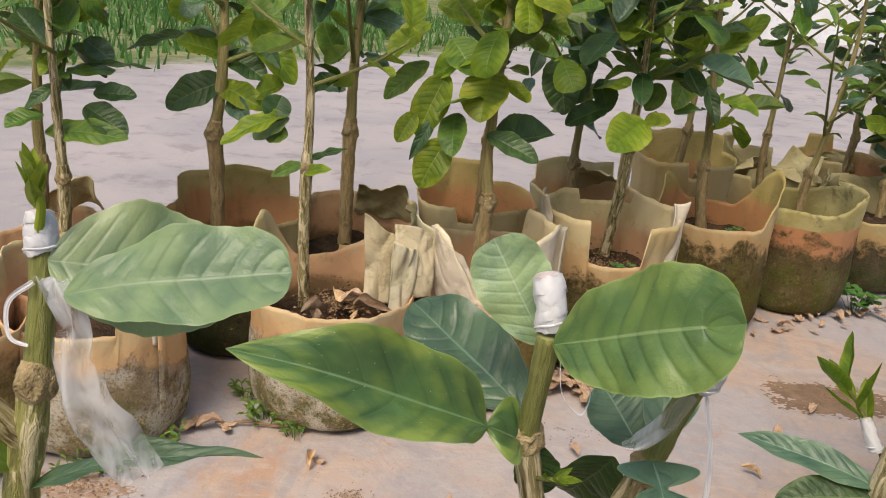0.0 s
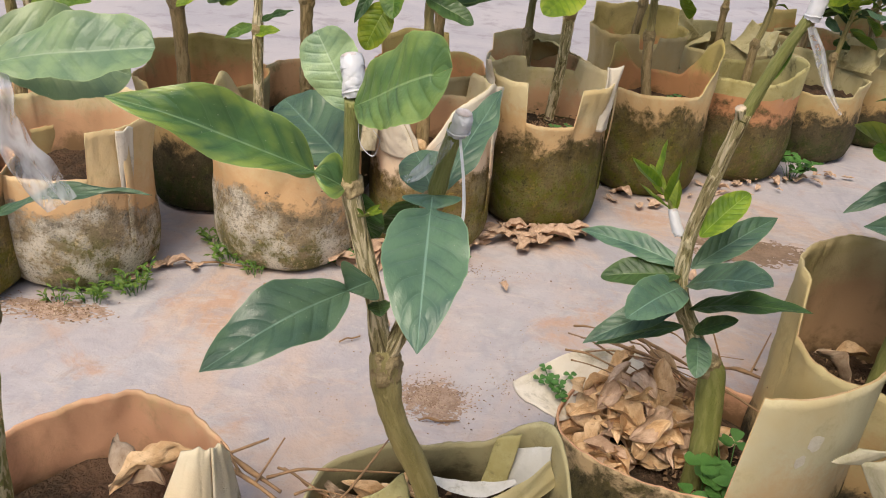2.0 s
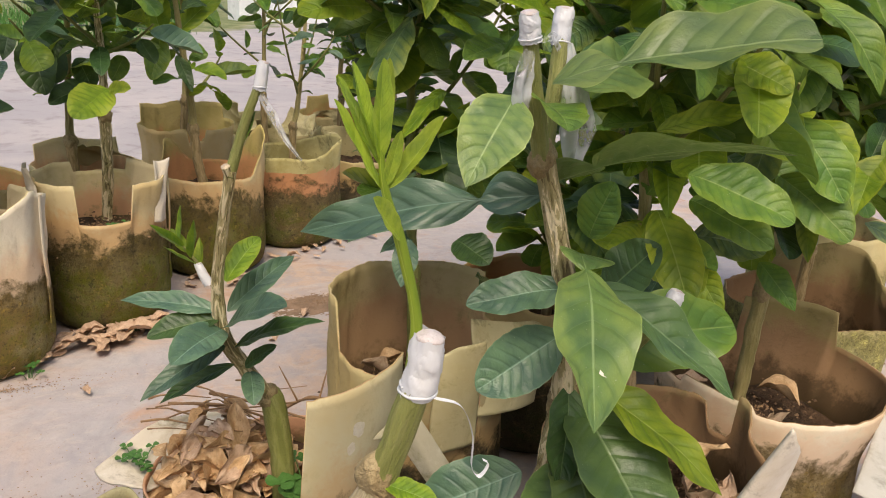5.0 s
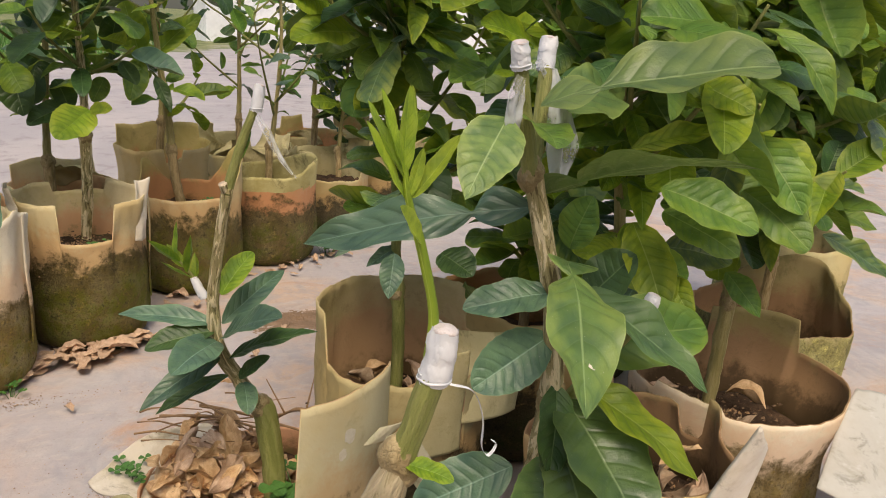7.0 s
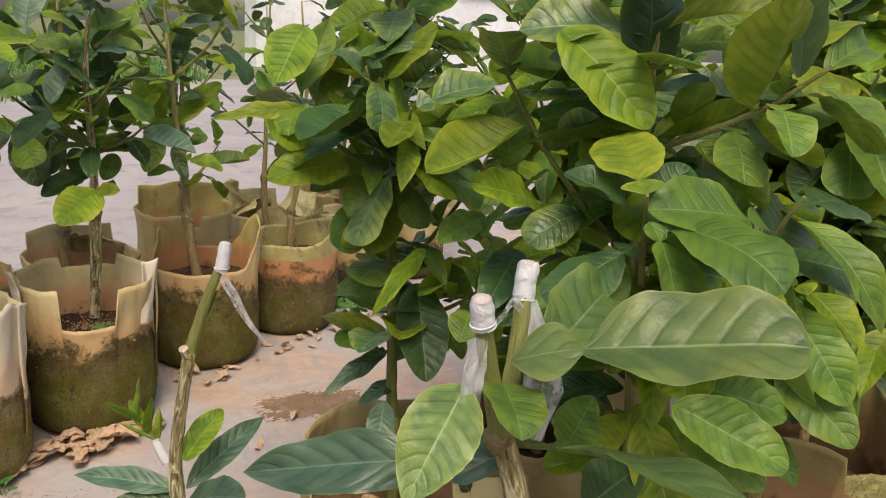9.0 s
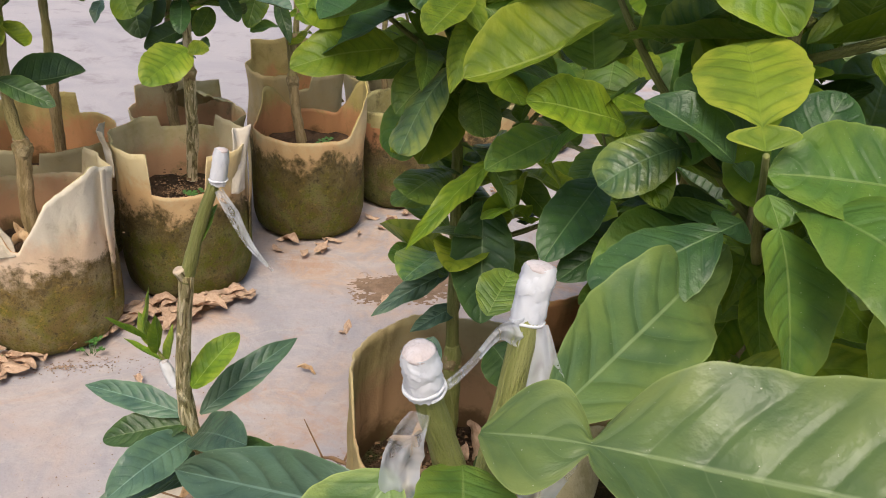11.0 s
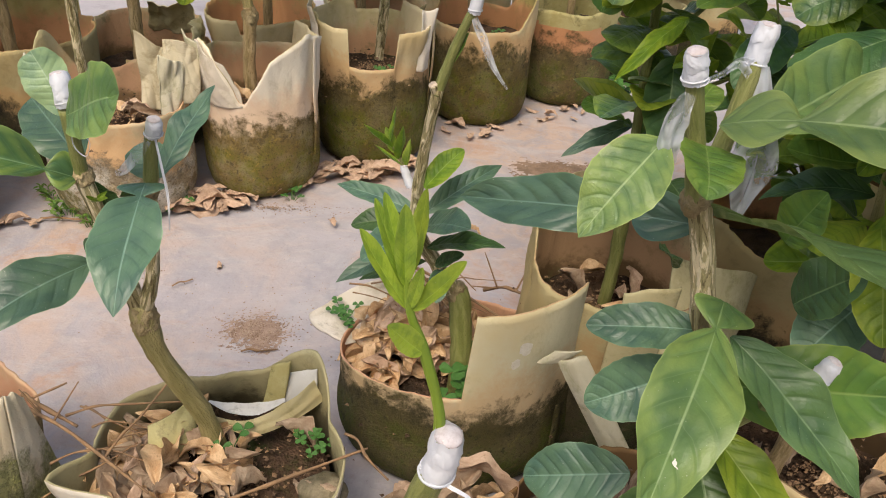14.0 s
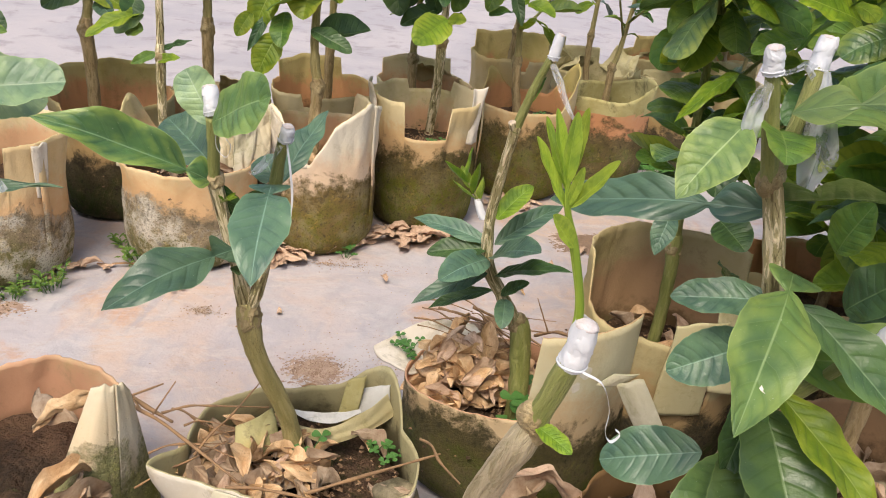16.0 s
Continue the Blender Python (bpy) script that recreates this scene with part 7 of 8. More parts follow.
# ---- fallen leaves, twigs, weeds and crumbs ----
def make_dry_meshes():
    out = []
    for k in range(8):
        out.append(leaf_mesh("dry_leaf", (DRY, DRY_BROWN, DRY_PINK, DRY)[k % 4], ("oval", "lance")[k % 2], (0.36, 0.32, 0.44, 0.36)[k % 4], (70, -45, 60, 40, -80, 50, 85, 30)[k], (0.6, 1.0, 0.35, 0.8)[k % 4], 0.035, 0.0, 10, 18, k * 5 + 2, (40, -60, 20, -30)[k % 4], 0.0, (2.4, 4.0, 0.8, 3.0)[k % 4], 0.10))
    for k, (w, b, f, tw, cu) in enumerate(((0.42, 40, 0.25, 24, 2.3), (0.36, -35, 0.40, -35, 3.0), (0.46, 60, 0.20, 12, 1.7), (0.38, 25, 0.35, 45, 3.4))):
        out.append(leaf_mesh("dry_leaf", (DRY, DRY_PINK, DRY, DRY)[k], ("oval", "lance")[k % 2], w, b, f, 0.03, 0.0, 12, 30, k * 7 + 3, tw, 0.0, cu, 0.045, pucker=0.010))
    for k, (w, b, f, tw) in enumerate(((0.42, 18, 0.25, 12), (0.36, -24, 0.35, -18), (0.46, 30, 0.15, 8))):
        out.append(leaf_mesh("dry_leaf", (DRY, DRY_PINK, DRY_PINK)[k], "oval", w, b, f, 0.03, 0.0, 8, 16, k * 11 + 5, tw, 0.0, 0.35, 0.03, pucker=0.010))
    return out


DRIES = make_dry_meshes()


def dry_leaf(at, size, rng, kinds, group, tilt=0.5):
    k = rng.choice(kinds)
    ob = new("dry_leaf", DRIES[k])
    m = pose(0, 0, 0, math.degrees(rng.gauss(0, tilt)), math.degrees(rng.gauss(0, tilt)), rng.uniform(0, 360))
    if rng.random() < 0.4:
        m = m @ pose(0, 0, 0, 0, 180, 0)
    m = Matrix.Translation(at) @ m @ Matrix.Diagonal((size, size, size, 1)) @ Matrix.Translation((0, -0.5, 0))
    ob.matrix_basis = m
    return tagged(ob, ("curled tan dry leaf", "brittle brown dry leaf", "pinkish tan dry leaf", "curled tan dry leaf")[k % 4] + " lying in the litter", "dry leaf", group)


rng = random.Random(5)
# the heap in the bag with the square flap
for i in range(230):
    a, q = rng.uniform(0, 6.283), math.sqrt(rng.random())
    x, y = 0.338 + math.cos(a) * q * 0.088, 0.588 + math.sin(a) * q * 0.078
    if ((x - 0.398) / 0.112) ** 2 + ((y - 0.548) / 0.090) ** 2 < 1.0 and y - 0.548 > (x - 0.365) * 0.45 - 0.022:
        under = i % 4 == 0
        z = 0.096 if under else 0.102 + 0.068 * (1 - q * q) * rng.uniform(0.40, 1.0)
        dry_leaf((x, y, z), rng.uniform(0.036, 0.062), rng, (8, 10, 12, 13) if under else (8, 9, 10, 11, 8, 9, 2, 11, 4), "dead leaves in the flapped bag", 0.25 if under else 0.62)
# the slumped bag
for i in range(92):
    a, q = rng.uniform(0, 6.283), math.sqrt(rng.random())
    x, y = 0.134 + math.cos(a) * q * 0.074, 0.354 + math.sin(a) * q * 0.068
    dry_leaf((x, y, 0.126 + 0.030 * rng.random() * (1 - 0.5 * q)), rng.uniform(0.028, 0.056), rng, (1, 5, 9, 11, 10, 0, 3), "dead leaves in the slumped bag", 0.7)
for x, y, s in ((0.235, 0.395, 0.046), (0.222, 0.405, 0.036), (0.262, 0.335, 0.050), (0.205, 0.330, 0.044), (0.243, 0.312, 0.040)):
    dry_leaf((x, y, 0.138), s, rng, (1, 5, 3), "dead leaves in the slumped bag", 0.6)
# along the foot of the row: too many to count
def leaf_drift(places, sizes, kinds, seed, label):
    rng = random.Random(seed)
    bm = bmesh.new()
    bm.loops.layers.uv.verify()
    for (x, y, z), s in zip(places, sizes):
        k = rng.choice(kinds)
        m = Matrix.Translation((x, y, z)) @ pose(0, 0, 0, math.degrees(rng.gauss(0, 0.13)), math.degrees(rng.gauss(0, 0.13)) + (180 if rng.random() < 0.4 else 0), rng.uniform(0, 360)) @ Matrix.Diagonal((s, s, s, 1)) @ Matrix.Translation((0, -0.5, 0))
        first = len(bm.faces)
        bm.from_mesh(DRIES[k])
        bm.faces.ensure_lookup_table()
        for v in {v for f in bm.faces[first:] for v in f.verts}:
            v.co = m @ v.co
    return tagged(new("fallen_leaves", mesh_of(bm, "fallen_leaves", DRY_PINK, sharp=9.0)), label, "fallen leaves", kind="stuff")


def spots(n, fn):
    return [fn(rng.random()) for i in range(n)]


leaf_drift(spots(120, lambda f: (-0.06 + 0.42 * f, 1.02 + 0.24 * f + rng.gauss(0, 0.016) - 0.02 * math.sin(f * 9), 0.010 + 0.012 * rng.random())), [rng.uniform(0.030, 0.062) for i in range(120)], (12, 13, 14, 12, 13, 10), 1, "drift of pinkish dry leaves along the bags' feet")
leaf_drift(spots(30, lambda f: (-0.70 + 0.45 * f + rng.gauss(0, 0.015), 0.80 + 0.16 * f + rng.gauss(0, 0.02), 0.009)), [rng.uniform(0.02, 0.042) for i in range(30)], (12, 13, 14, 10), 2, "scattered pinkish dry leaves along the bags' feet")
leaf_drift(spots(40, lambda f: (0.40 + 0.55 * f + rng.gauss(0, 0.02), 1.40 + 0.30 * f + rng.gauss(0, 0.025), 0.009)), [rng.uniform(0.02, 0.042) for i in range(40)], (12, 13, 14, 10), 3, "scattered pinkish dry leaves along the bags' feet")
# between the near bags and inside them
for cx, cy, cz, n, s in ((0.40, 0.33, 0.06, 16, 0.06), (0.035, 0.14, 0.145, 16, 0.07), (0.55, 0.28, 0.145, 10, 0.07), (0.745, 0.37, 0.135, 12, 0.07), (0.98, 0.46, 0.135, 7, 0.07), (1.21, 0.60, 0.135, 6, 0.07), (0.35, 0.22, 0.14, 10, 0.05), (0.575, 0.60, 0.165, 6, 0.05), (0.05, 1.16, 0.155, 5, 0.05), (-0.14, 1.05, 0.165, 6, 0.06)):
    for i in range(n):
        dry_leaf((cx + rng.uniform(-s, s), cy + rng.uniform(-s, s), cz + rng.random() * 0.012), rng.uniform(0.035, 0.06), rng, (1, 5, 3, 0, 2), "dead leaves among the bags", 0.4)
for x, y, s in ((-0.135, 0.900, 0.035), (-0.125, 0.905, 0.02), (0.05, 0.86, 0.02), (0.21, 1.00, 0.025), (0.45, 1.0, 0.03), (0.52, 1.12, 0.04), (0.60, 1.2, 0.03)):
    dry_leaf((x, y, 0.008), s, rng, (3, 2), "scattered leaves on the yard", 0.2)

# larger curled leaves by the near bags
for x, y, z in ((-0.020, 0.286, 0.150), (0.000, 0.267, 0.150), (-0.009, 0.257, 0.150), (0.007, 0.274, 0.150), (-0.075, 0.390, 0.150), (-0.056, 0.379, 0.150), (0.382, 0.323, 0.140), (0.397, 0.303, 0.140), (0.409, 0.332, 0.140), (0.393, 0.283, 0.140), (0.492, 0.337, 0.140), (0.508, 0.330, 0.140), (0.481, 0.294, 0.140), (0.418, 0.298, 0.140), (0.770, 0.344, 0.150), (0.779, 0.316, 0.150), (0.730, 0.293, 0.150), (0.809, 0.358, 0.150)):
    dry_leaf((x, y, z + 0.006), rng.uniform(0.050, 0.078), rng, (2, 6, 3, 1), "curled leaves by the near bags", 0.5)


def twig(pts, r, seed, forks=()):
    ob = thing("twig", pts[0], "thin brown dead twig", "twig", "dead twigs")
    inv = ob.matrix_basis.inverted()
    bent = [inv @ Vector(p) for p in pts]
    bent.insert(1, bent[0].lerp(bent[1], 0.5) + Vector((noise.noise(bent[1] * 40), noise.noise(bent[1] * 40 + Vector((7, 0, seed))), 0.5)) * 0.006)
    part("stalk", tube_mesh("stalk", bent, [r, r * 0.8, r * 0.9, r * 0.5], TWIG, segs=8, rough=0.6, seed=seed), ob)
    for f in forks:
        part("side_twig", tube_mesh("side_twig", [inv @ Vector(p) for p in f], [r * 0.6, r * 0.3], TWIG, segs=6, rough=0.3, seed=seed), ob)


twig(((-0.004, 0.386, 0.186), (0.020, 0.374, 0.180), (0.050, 0.361, 0.174)), 0.0023, 1, (((0.004, 0.383, 0.184), (0.030, 0.398, 0.190)),))
twig(((0.035, 0.374, 0.173), (0.080, 0.388, 0.176), (0.133, 0.401, 0.170)), 0.0015, 2)
twig(((0.004, 0.372, 0.182), (0.066, 0.340, 0.174), (0.128, 0.300, 0.164)), 0.0019, 3, (((0.03, 0.36, 0.178), (0.045, 0.39, 0.20)), ((0.02, 0.365, 0.18), (0.002, 0.372, 0.205))))
twig(((0.078, 0.334, 0.160), (0.100, 0.375, 0.174), (0.121, 0.418, 0.188)), 0.0014, 4)
twig(((0.190, 0.294, 0.164), (0.250, 0.322, 0.170), (0.306, 0.349, 0.174)), 0.0019, 40)
twig(((0.118, 0.292, 0.164), (0.165, 0.294, 0.162), (0.218, 0.287, 0.160)), 0.0019, 41)
twig(((0.285, 0.356, 0.184), (0.306, 0.340, 0.172), (0.326, 0.326, 0.160)), 0.0018, 5)
for i in range(9):
    a, x, y = rng.uniform(-0.5, 1.1), rng.uniform(0.06, 0.15), rng.uniform(0.31, 0.40)
    d = Vector((math.cos(a), math.sin(a), rng.uniform(-0.25, 0.3))) * rng.uniform(0.025, 0.055)
    c = Vector((x, y, rng.uniform(0.140, 0.162)))
    twig((c - d, c + Vector((rng.uniform(-0.006, 0.006), rng.uniform(-0.006, 0.006), 0.003)), c + d), rng.uniform(0.0006, 0.0013), 20 + i)
twig(((0.300, 0.640, 0.165), (0.36, 0.60, 0.172), (0.395, 0.575, 0.165)), 0.0020, 6)
twig(((0.345, 0.650, 0.165), (0.40, 0.61, 0.160), (0.47, 0.56, 0.145)), 0.0020, 7)
twig(((0.44, 0.70, 0.10), (0.475, 0.66, 0.13), (0.53, 0.60, 0.14)), 0.0022, 8, (((0.455, 0.685, 0.115), (0.435, 0.70, 0.16)), ((0.475, 0.66, 0.13), (0.50, 0.70, 0.16)), ((0.455, 0.685, 0.115), (0.42, 0.68, 0.12))))
twig(((0.122, 0.664, 0.005), (0.146, 0.666, 0.006), (0.170, 0.672, 0.005)), 0.0019, 9)
twig(((-0.26, 0.965, 0.006), (-0.21, 0.968, 0.007), (-0.165, 0.970, 0.006)), 0.0020, 10)
twig(((-0.005, 0.80, 0.006), (0.01, 0.812, 0.006), (0.02, 0.82, 0.006)), 0.0014, 11)
twig(((0.43, 0.235, 0.17), (0.50, 0.245, 0.19), (0.57, 0.24, 0.18)), 0.0024, 12)


for i in range(12):
    a, x, y = rng.uniform(-1.2, 0.6), rng.uniform(0.31, 0.42), rng.uniform(0.55, 0.64)
    d = Vector((math.cos(a), math.sin(a), rng.uniform(-0.2, 0.2))) * rng.uniform(0.025, 0.060)
    c = Vector((x, y, rng.uniform(0.150, 0.172)))
    twig((c - d, c + Vector((0, 0, 0.004)), c + d), rng.uniform(0.0006, 0.0014), 60 + i)


def clover(at, n, size, seed, label="small green clover growing in the soil"):
    rng = random.Random(seed)
    ob = thing("clover", at, label, "weed", "weeds")
    for i in range(n):
        a, q = rng.uniform(0, 6.283), 1.6 * size * math.sqrt(rng.random())
        top = Vector((math.cos(a) * q, math.sin(a) * q, size * rng.uniform(0.8, 1.8)))
        part("stalk", tube_mesh("stalk", [Vector((top.x * 0.3, top.y * 0.3, 0)), top * 0.6, top], [0.0006, 0.0005, 0.0005], CLOVER, segs=5, steps=3), ob)
        for k in range(3):
            b = a + k * 2.094
            out = Vector((math.cos(b), math.sin(b), rng.uniform(-0.1, 0.35)))
            part("leaflet", CLOVER_LEAF, ob, "", laid(top, top + out * size * 0.62, (0, -0.2, 1)))


CLOVER_LEAF = leaf_mesh("leaflet", CLOVER, "cleft", 0.85, 12, 0.12, 0.02, 0.0, 6, 8, 1, 0, 0.12)
clover((0.172, 0.368, 0.125), 3, 0.017, 1)
clover((0.242, 0.402, 0.128), 11, 0.010, 2)
clover((0.256, 0.388, 0.125), 7, 0.010, 3)
clover((0.402, 0.490, 0.095), 10, 0.026, 4)
clover((0.422, 0.505, 0.095), 9, 0.024, 5)
clover((0.265, 0.600, 0.115), 10, 0.012, 6)
clover((0.255, 0.080, 0.145), 8, 0.010, 7)
WEED = "low leafy weed at a bag's foot"


def weed(at, n, size, seed):
    """A ragged low tuft: thin stalks with small pointed leaves."""
    rng = random.Random(seed)
    ob = thing("weed", at, WEED, "weed", "weeds")
    for i in range(n):
        a, q = rng.uniform(0, 6.283), size * 1.3 * math.sqrt(rng.random())
        foot = Vector((math.cos(a) * q * 0.5, math.sin(a) * q * 0.5, 0))
        top = Vector((math.cos(a) * q, math.sin(a) * q, size * rng.uniform(0.5, 1.6)))
        part("stalk", tube_mesh("stalk", [foot, foot.lerp(top, 0.5) + Vector((0, 0, 0.002)), top], [0.0007, 0.0006, 0.0004], CLOVER, segs=5, steps=3), ob)
        for k in range(4):
            p = foot.lerp(top, 0.4 + 0.2 * k)
            b = a + k * 2.2 + rng.uniform(-0.4, 0.4)
            out = Vector((math.cos(b), math.sin(b), rng.uniform(0.0, 0.8)))
            part("leaflet", WEED_LEAF, ob, "", laid(p, p + out * size * rng.uniform(0.35, 0.7), (0, -0.3, 1)))


WEED_LEAF = leaf_mesh("leaflet", LEAF_MID, "lance", 0.42, 30, 0.2, 0.03, 0.0, 4, 8, 2)
weed((-0.365, 0.830, 0.0), 12, 0.022, 8)
weed((-0.320, 0.868, 0.0), 14, 0.026, 9)
weed((-0.405, 0.815, 0.0), 7, 0.016, 23)
weed((-0.270, 1.045, 0.0), 12, 0.022, 10)
weed((-0.225, 0.988, 0.0), 14, 0.024, 24)
weed((-0.172, 0.955, 0.0), 10, 0.018, 25)
clover((-0.055, 1.020, 0.0), 8, 0.014, 11, WEED)
clover((0.000, 1.050, 0.0), 5, 0.012, 12, WEED)
clover((0.130, 1.080, 0.0), 6, 0.012, 13, WEED)
clover((0.295, 1.215, 0.0), 6, 0.012, 14, WEED)
clover((0.84, 1.66, 0.0), 14, 0.030, 15, WEED)
clover((0.275, 1.26, 0.170), 8, 0.014, 16)
clover((-0.30, 1.20, 0.155), 8, 0.016, 17)
clover((-0.10, 1.30, 0.155), 8, 0.016, 18)
clover((0.50, 1.49, 0.178), 8, 0.016, 19)


def crumbs(name, at, rx, ry, n, size, mats, seed, label):
    """Loose crumbs scattered on the yard, too many to count: one object."""
    rng = random.Random(seed)
    vs, fs, ms = [], [], []
    for i in range(n):
        a, q = rng.uniform(0, 6.283), abs(rng.gauss(0, 0.5))
        c = Vector((at[0] + math.cos(a) * q * rx, at[1] + math.sin(a) * q * ry, at[2]))
        s = size * rng.uniform(0.4, 1.3)
        k = len(vs)
        turn = rng.uniform(0, 6.283)
        for j in range(4):
            b = turn + j * 1.571
            vs.append((c.x + math.cos(b) * s * rng.uniform(0.6, 1.2), c.y + math.sin(b) * s * rng.uniform(0.4, 1.0), c.z))
        vs.append((c.x + rng.uniform(-0.3, 0.3) * s, c.y + rng.uniform(-0.3, 0.3) * s, c.z + s * rng.uniform(0.4, 0.9)))
        for j in range(4):
            fs.append((k + j, k + (j + 1) % 4, k + 4))
            ms.append(rng.randrange(len(mats)))
    me = bpy.data.meshes.new(name)
    me.from_pydata(vs, [], fs)
    for m in mats:
        me.materials.append(m)
    me.polygons.foreach_set("material_index", ms)
    return tagged(new(name, me), label, "crumbs", kind="stuff")


crumbs("soil_crumbs", (0.133, 0.712, 0.002), 0.050, 0.038, 2200, 0.0014, (SPILL, SPILL, CRUMB, SPILL, CRUMB_PALE), 1, "brown soil crumbs spilt on the concrete")
crumbs("soil_crumbs", (-0.070, 0.846, 0.002), 0.04, 0.022, 260, 0.0016, (CRUMB, CRUMB_PALE), 2, "brown soil crumbs spilt on the concrete")
crumbs("soil_crumbs", (-0.41, 0.80, 0.002), 0.09, 0.03, 380, 0.0024, (CRUMB, CRUMB, CRUMB_PALE), 3, "brown soil crumbs at the bags' feet")
crumbs("soil_crumbs", (0.25, 0.75, 0.002), 0.45, 0.25, 500, 0.0014, (CRUMB, CRUMB_PALE), 4, "fine grit scattered over the concrete")
crumbs("soil_crumbs", (0.10, 1.05, 0.002), 0.22, 0.03, 420, 0.0016, (SPILL, CRUMB, CRUMB_PALE), 5, "brown soil crumbs at the bags' feet")
crumbs("soil_crumbs", (0.64, 1.262, 0.002), 0.06, 0.035, 240, 0.0016, (CRUMB, CRUMB), 6, "brown soil crumbs spilt on the concrete")


for n, (x, y, z, r) in enumerate(((0.185, 0.345, 0.124, 0.10), (0.398, 0.530, 0.090, 0.10), (0.53, 0.27, 0.136, 0.10), (0.745, 0.375, 0.126, 0.10), (0.985, 0.465, 0.126, 0.11), (0.575, 0.600, 0.156, 0.09), (0.256, 1.325, 0.170, 0.10), (0.285, 0.150, 0.136, 0.10), (1.21, 0.60, 0.126, 0.11), (-0.15, 1.07, 0.156, 0.10))):
    crumbs("soil_litter", (x, y, z), r, r, 420, 0.0034, (CRUMB, TWIG, SOIL, SOIL, CRUMB), 30 + n, "crumbs and bits of dead leaf on the soil")


def spill(at, rx, ry, h, seed, mat=SPILL, label="thin spread of brown soil on the concrete"):
    """A low, ragged heap of soil lying on the yard."""
    bm = bmesh.new()
    grid = []
    for j in range(81):
        row = []
        for i in range(81):
            u, v = i / 40 - 1, j / 40 - 1
            n = 0.5 * noise.noise(Vector((u * 2, v * 2, seed))) + 0.5 * noise.noise(Vector((u * 7, v * 7, seed + 4))) + 0.7 * noise.noise(Vector((u * 17, v * 17, seed)))
            z = max(-0.006, h * (0.62 - math.hypot(u, v) * 1.30 + n * 0.75))
            row.append(bm.verts.new((at[0] + u * rx, at[1] + v * ry, 0.0012 + min(z, h) )))
        grid.append(row)
    for j in range(80):
        for i in range(80):
            bm.faces.new((grid[j][i], grid[j][i + 1], grid[j + 1][i + 1], grid[j + 1][i]))
    tagged(new("soil_spill", mesh_of(bm, "soil_spill", mat)), label, "soil", kind="stuff")


spill((0.133, 0.712), 0.072, 0.055, 0.0026, 3)
spill((0.650, 1.255), 0.115, 0.066, 0.0020, 7, DAMP, "dark damp soil spread on the concrete")
spill((-0.41, 0.80), 0.10, 0.04, 0.003, 11)


def stone(at, size, seed, squash=0.7, label="rounded grey stone among the bags"):
    bm = bmesh.new()
    bmesh.ops.create_icosphere(bm, subdivisions=4, radius=1.0)
    for v in bm.verts:
        d = v.co.normalized()
        v.co = d * (1 + 0.22 * noise.noise(d * 1.4 + Vector((seed, 0, 0))) + 0.06 * noise.noise(d * 5))
        v.co.z *= squash
        v.co *= size
    ob = new("stone", mesh_of(bm, "stone", STONE))
    ob.matrix_basis = pose(*at, 0, 0, seed * 40)
    return tagged(ob, label, "stone")


stone((0.452, 0.262, 0.150), 0.042, 1, 1.0)
stone((0.268, 0.335, 0.128), 0.022, 2)
stone((0.77, 0.40, 0.135), 0.016, 4)


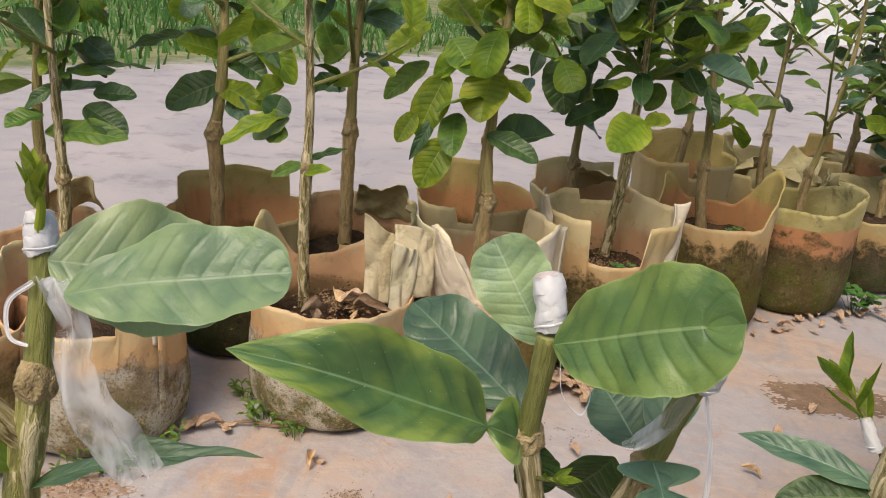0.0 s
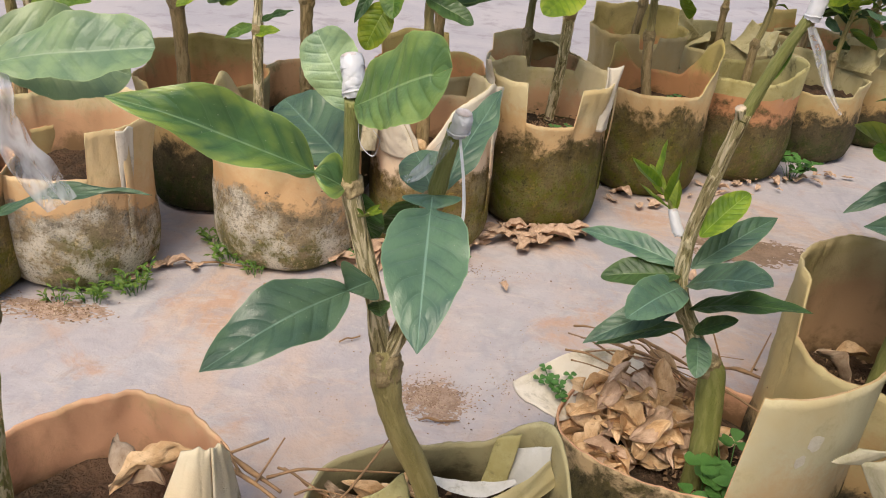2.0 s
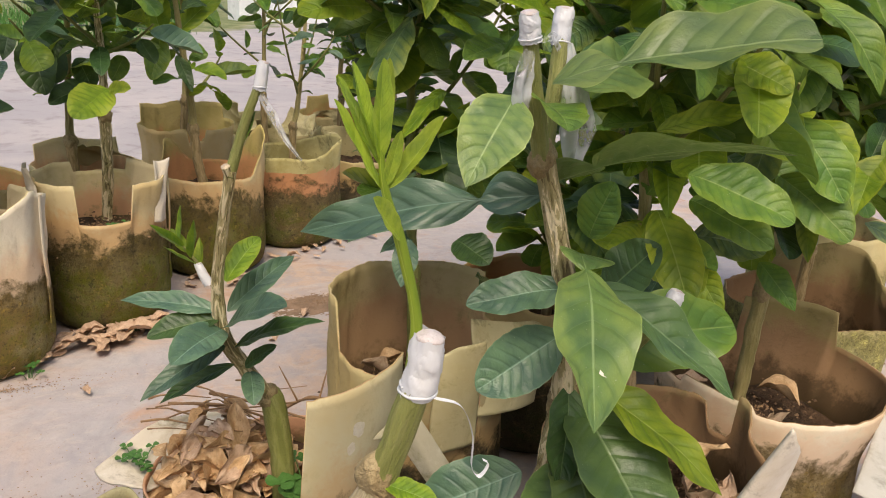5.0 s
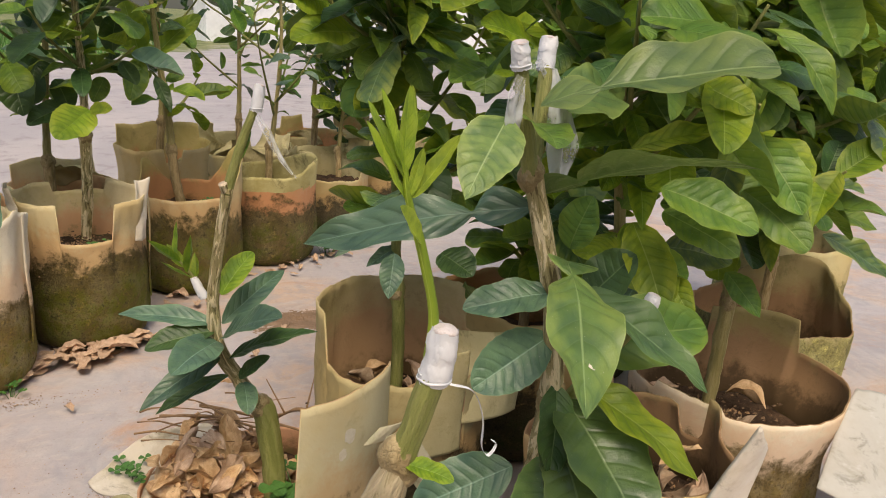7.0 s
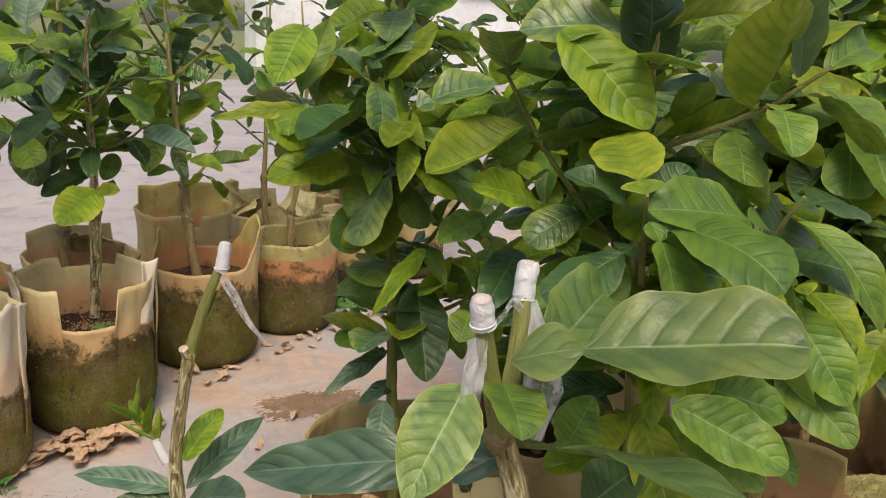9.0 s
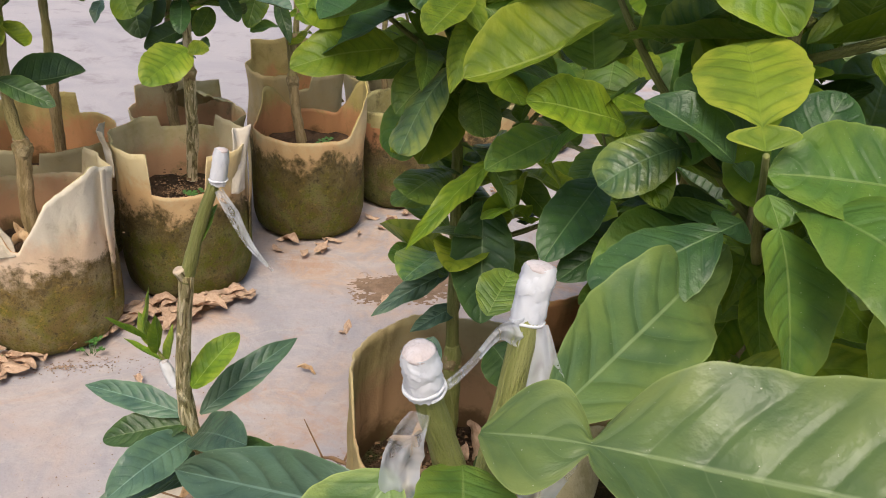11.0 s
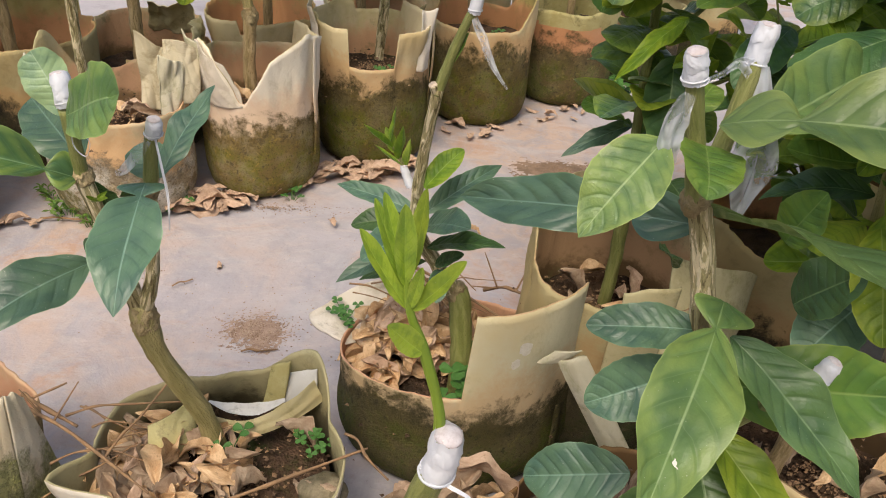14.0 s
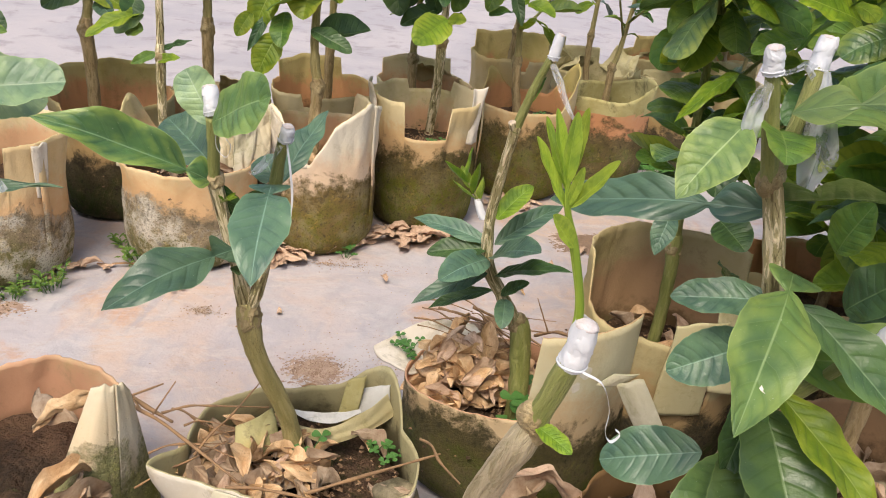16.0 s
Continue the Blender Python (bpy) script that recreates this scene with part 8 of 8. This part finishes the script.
# ---- the far end of the yard ----
def grass_field():
    """Rough grass beyond the yard: too many blades to count."""
    rng = random.Random(77)
    vs, fs = [], []
    while len(fs) < 9000:
        x, y = rng.uniform(-7.0, 1.5), rng.uniform(4.0, 13.0)
        if y - 1.6 * x < 7.3 + rng.gauss(0, 0.35) or noise.noise(Vector((x * 1.3, y * 1.3, 2))) < rng.uniform(-0.5, 0.4):
            continue
        h, w, a = rng.uniform(0.05, 0.20), rng.uniform(0.006, 0.014), rng.uniform(0, 6.283)
        bx, by = rng.gauss(0, 0.3) * h, rng.gauss(0, 0.3) * h
        k = len(vs)
        vs += [(x - math.cos(a) * w, y - math.sin(a) * w, 0), (x + math.cos(a) * w, y + math.sin(a) * w, 0), (x + bx, y + by, h)]
        fs.append((k, k + 1, k + 2))
    me = bpy.data.meshes.new("grass")
    me.from_pydata(vs, [], fs)
    me.materials.append(CLOVER)
    tagged(new("grass", me), "rough green grass beyond the concrete yard", "grass", kind="stuff")


grass_field()


def far_wall():
    bm = bmesh.new()
    for x0, x1, z0, z1, dy in ((0.0, 9.0, 0.0, 1.5, 0.25), (-0.1, 9.1, 1.5, 1.62, 0.33)):
        vs = [bm.verts.new(p) for p in ((x0, -dy, z0), (x1, -dy, z0), (x1, dy, z0), (x0, dy, z0), (x0, -dy, z1), (x1, -dy, z1), (x1, dy, z1), (x0, dy, z1))]
        for f in ((0, 1, 5, 4), (1, 2, 6, 5), (2, 3, 7, 6), (3, 0, 4, 7), (4, 5, 6, 7)):
            bm.faces.new([vs[i] for i in f])
    me = mesh_of(bm, "wall_far", WHITEWASH)
    for p in me.polygons:
        p.use_smooth = False
    ob = new("wall_far", me)
    ob.matrix_basis = pose(2.6, 13.5, 0, 0, 0, 12)
    tagged(ob, "low whitewashed wall at the yard's far end", "wall", kind="structure")


far_wall()


def hedge(name, x0, x1, y0, y1, h):
    """Green box added behind and beside the camera: closes the yard, blocks low sky."""
    bm = bmesh.new()
    vs = [bm.verts.new(p) for p in ((x0, y0, 0), (x1, y0, 0), (x1, y1, 0), (x0, y1, 0), (x0, y0, h), (x1, y0, h), (x1, y1, h), (x0, y1, h))]
    for f in ((0, 1, 5, 4), (1, 2, 6, 5), (2, 3, 7, 6), (3, 0, 4, 7), (4, 5, 6, 7)):
        bm.faces.new([vs[i] for i in f])
    me = mesh_of(bm, name, SKY_BLOCK)
    for p in me.polygons:
        p.use_smooth = False
    tagged(new(name, me), "plain dark green box added to block low sky light", "hedge", kind="structure")


# added boxes on three sides, only there to cut the low sky light
hedge("wall_south", -5.0, 6.0, -3.4, -2.6, 1.5)
hedge("wall_west", -5.8, -5.0, -3.4, 2.5, 1.5)
hedge("wall_east", 6.0, 6.8, -3.4, 6.0, 1.5)
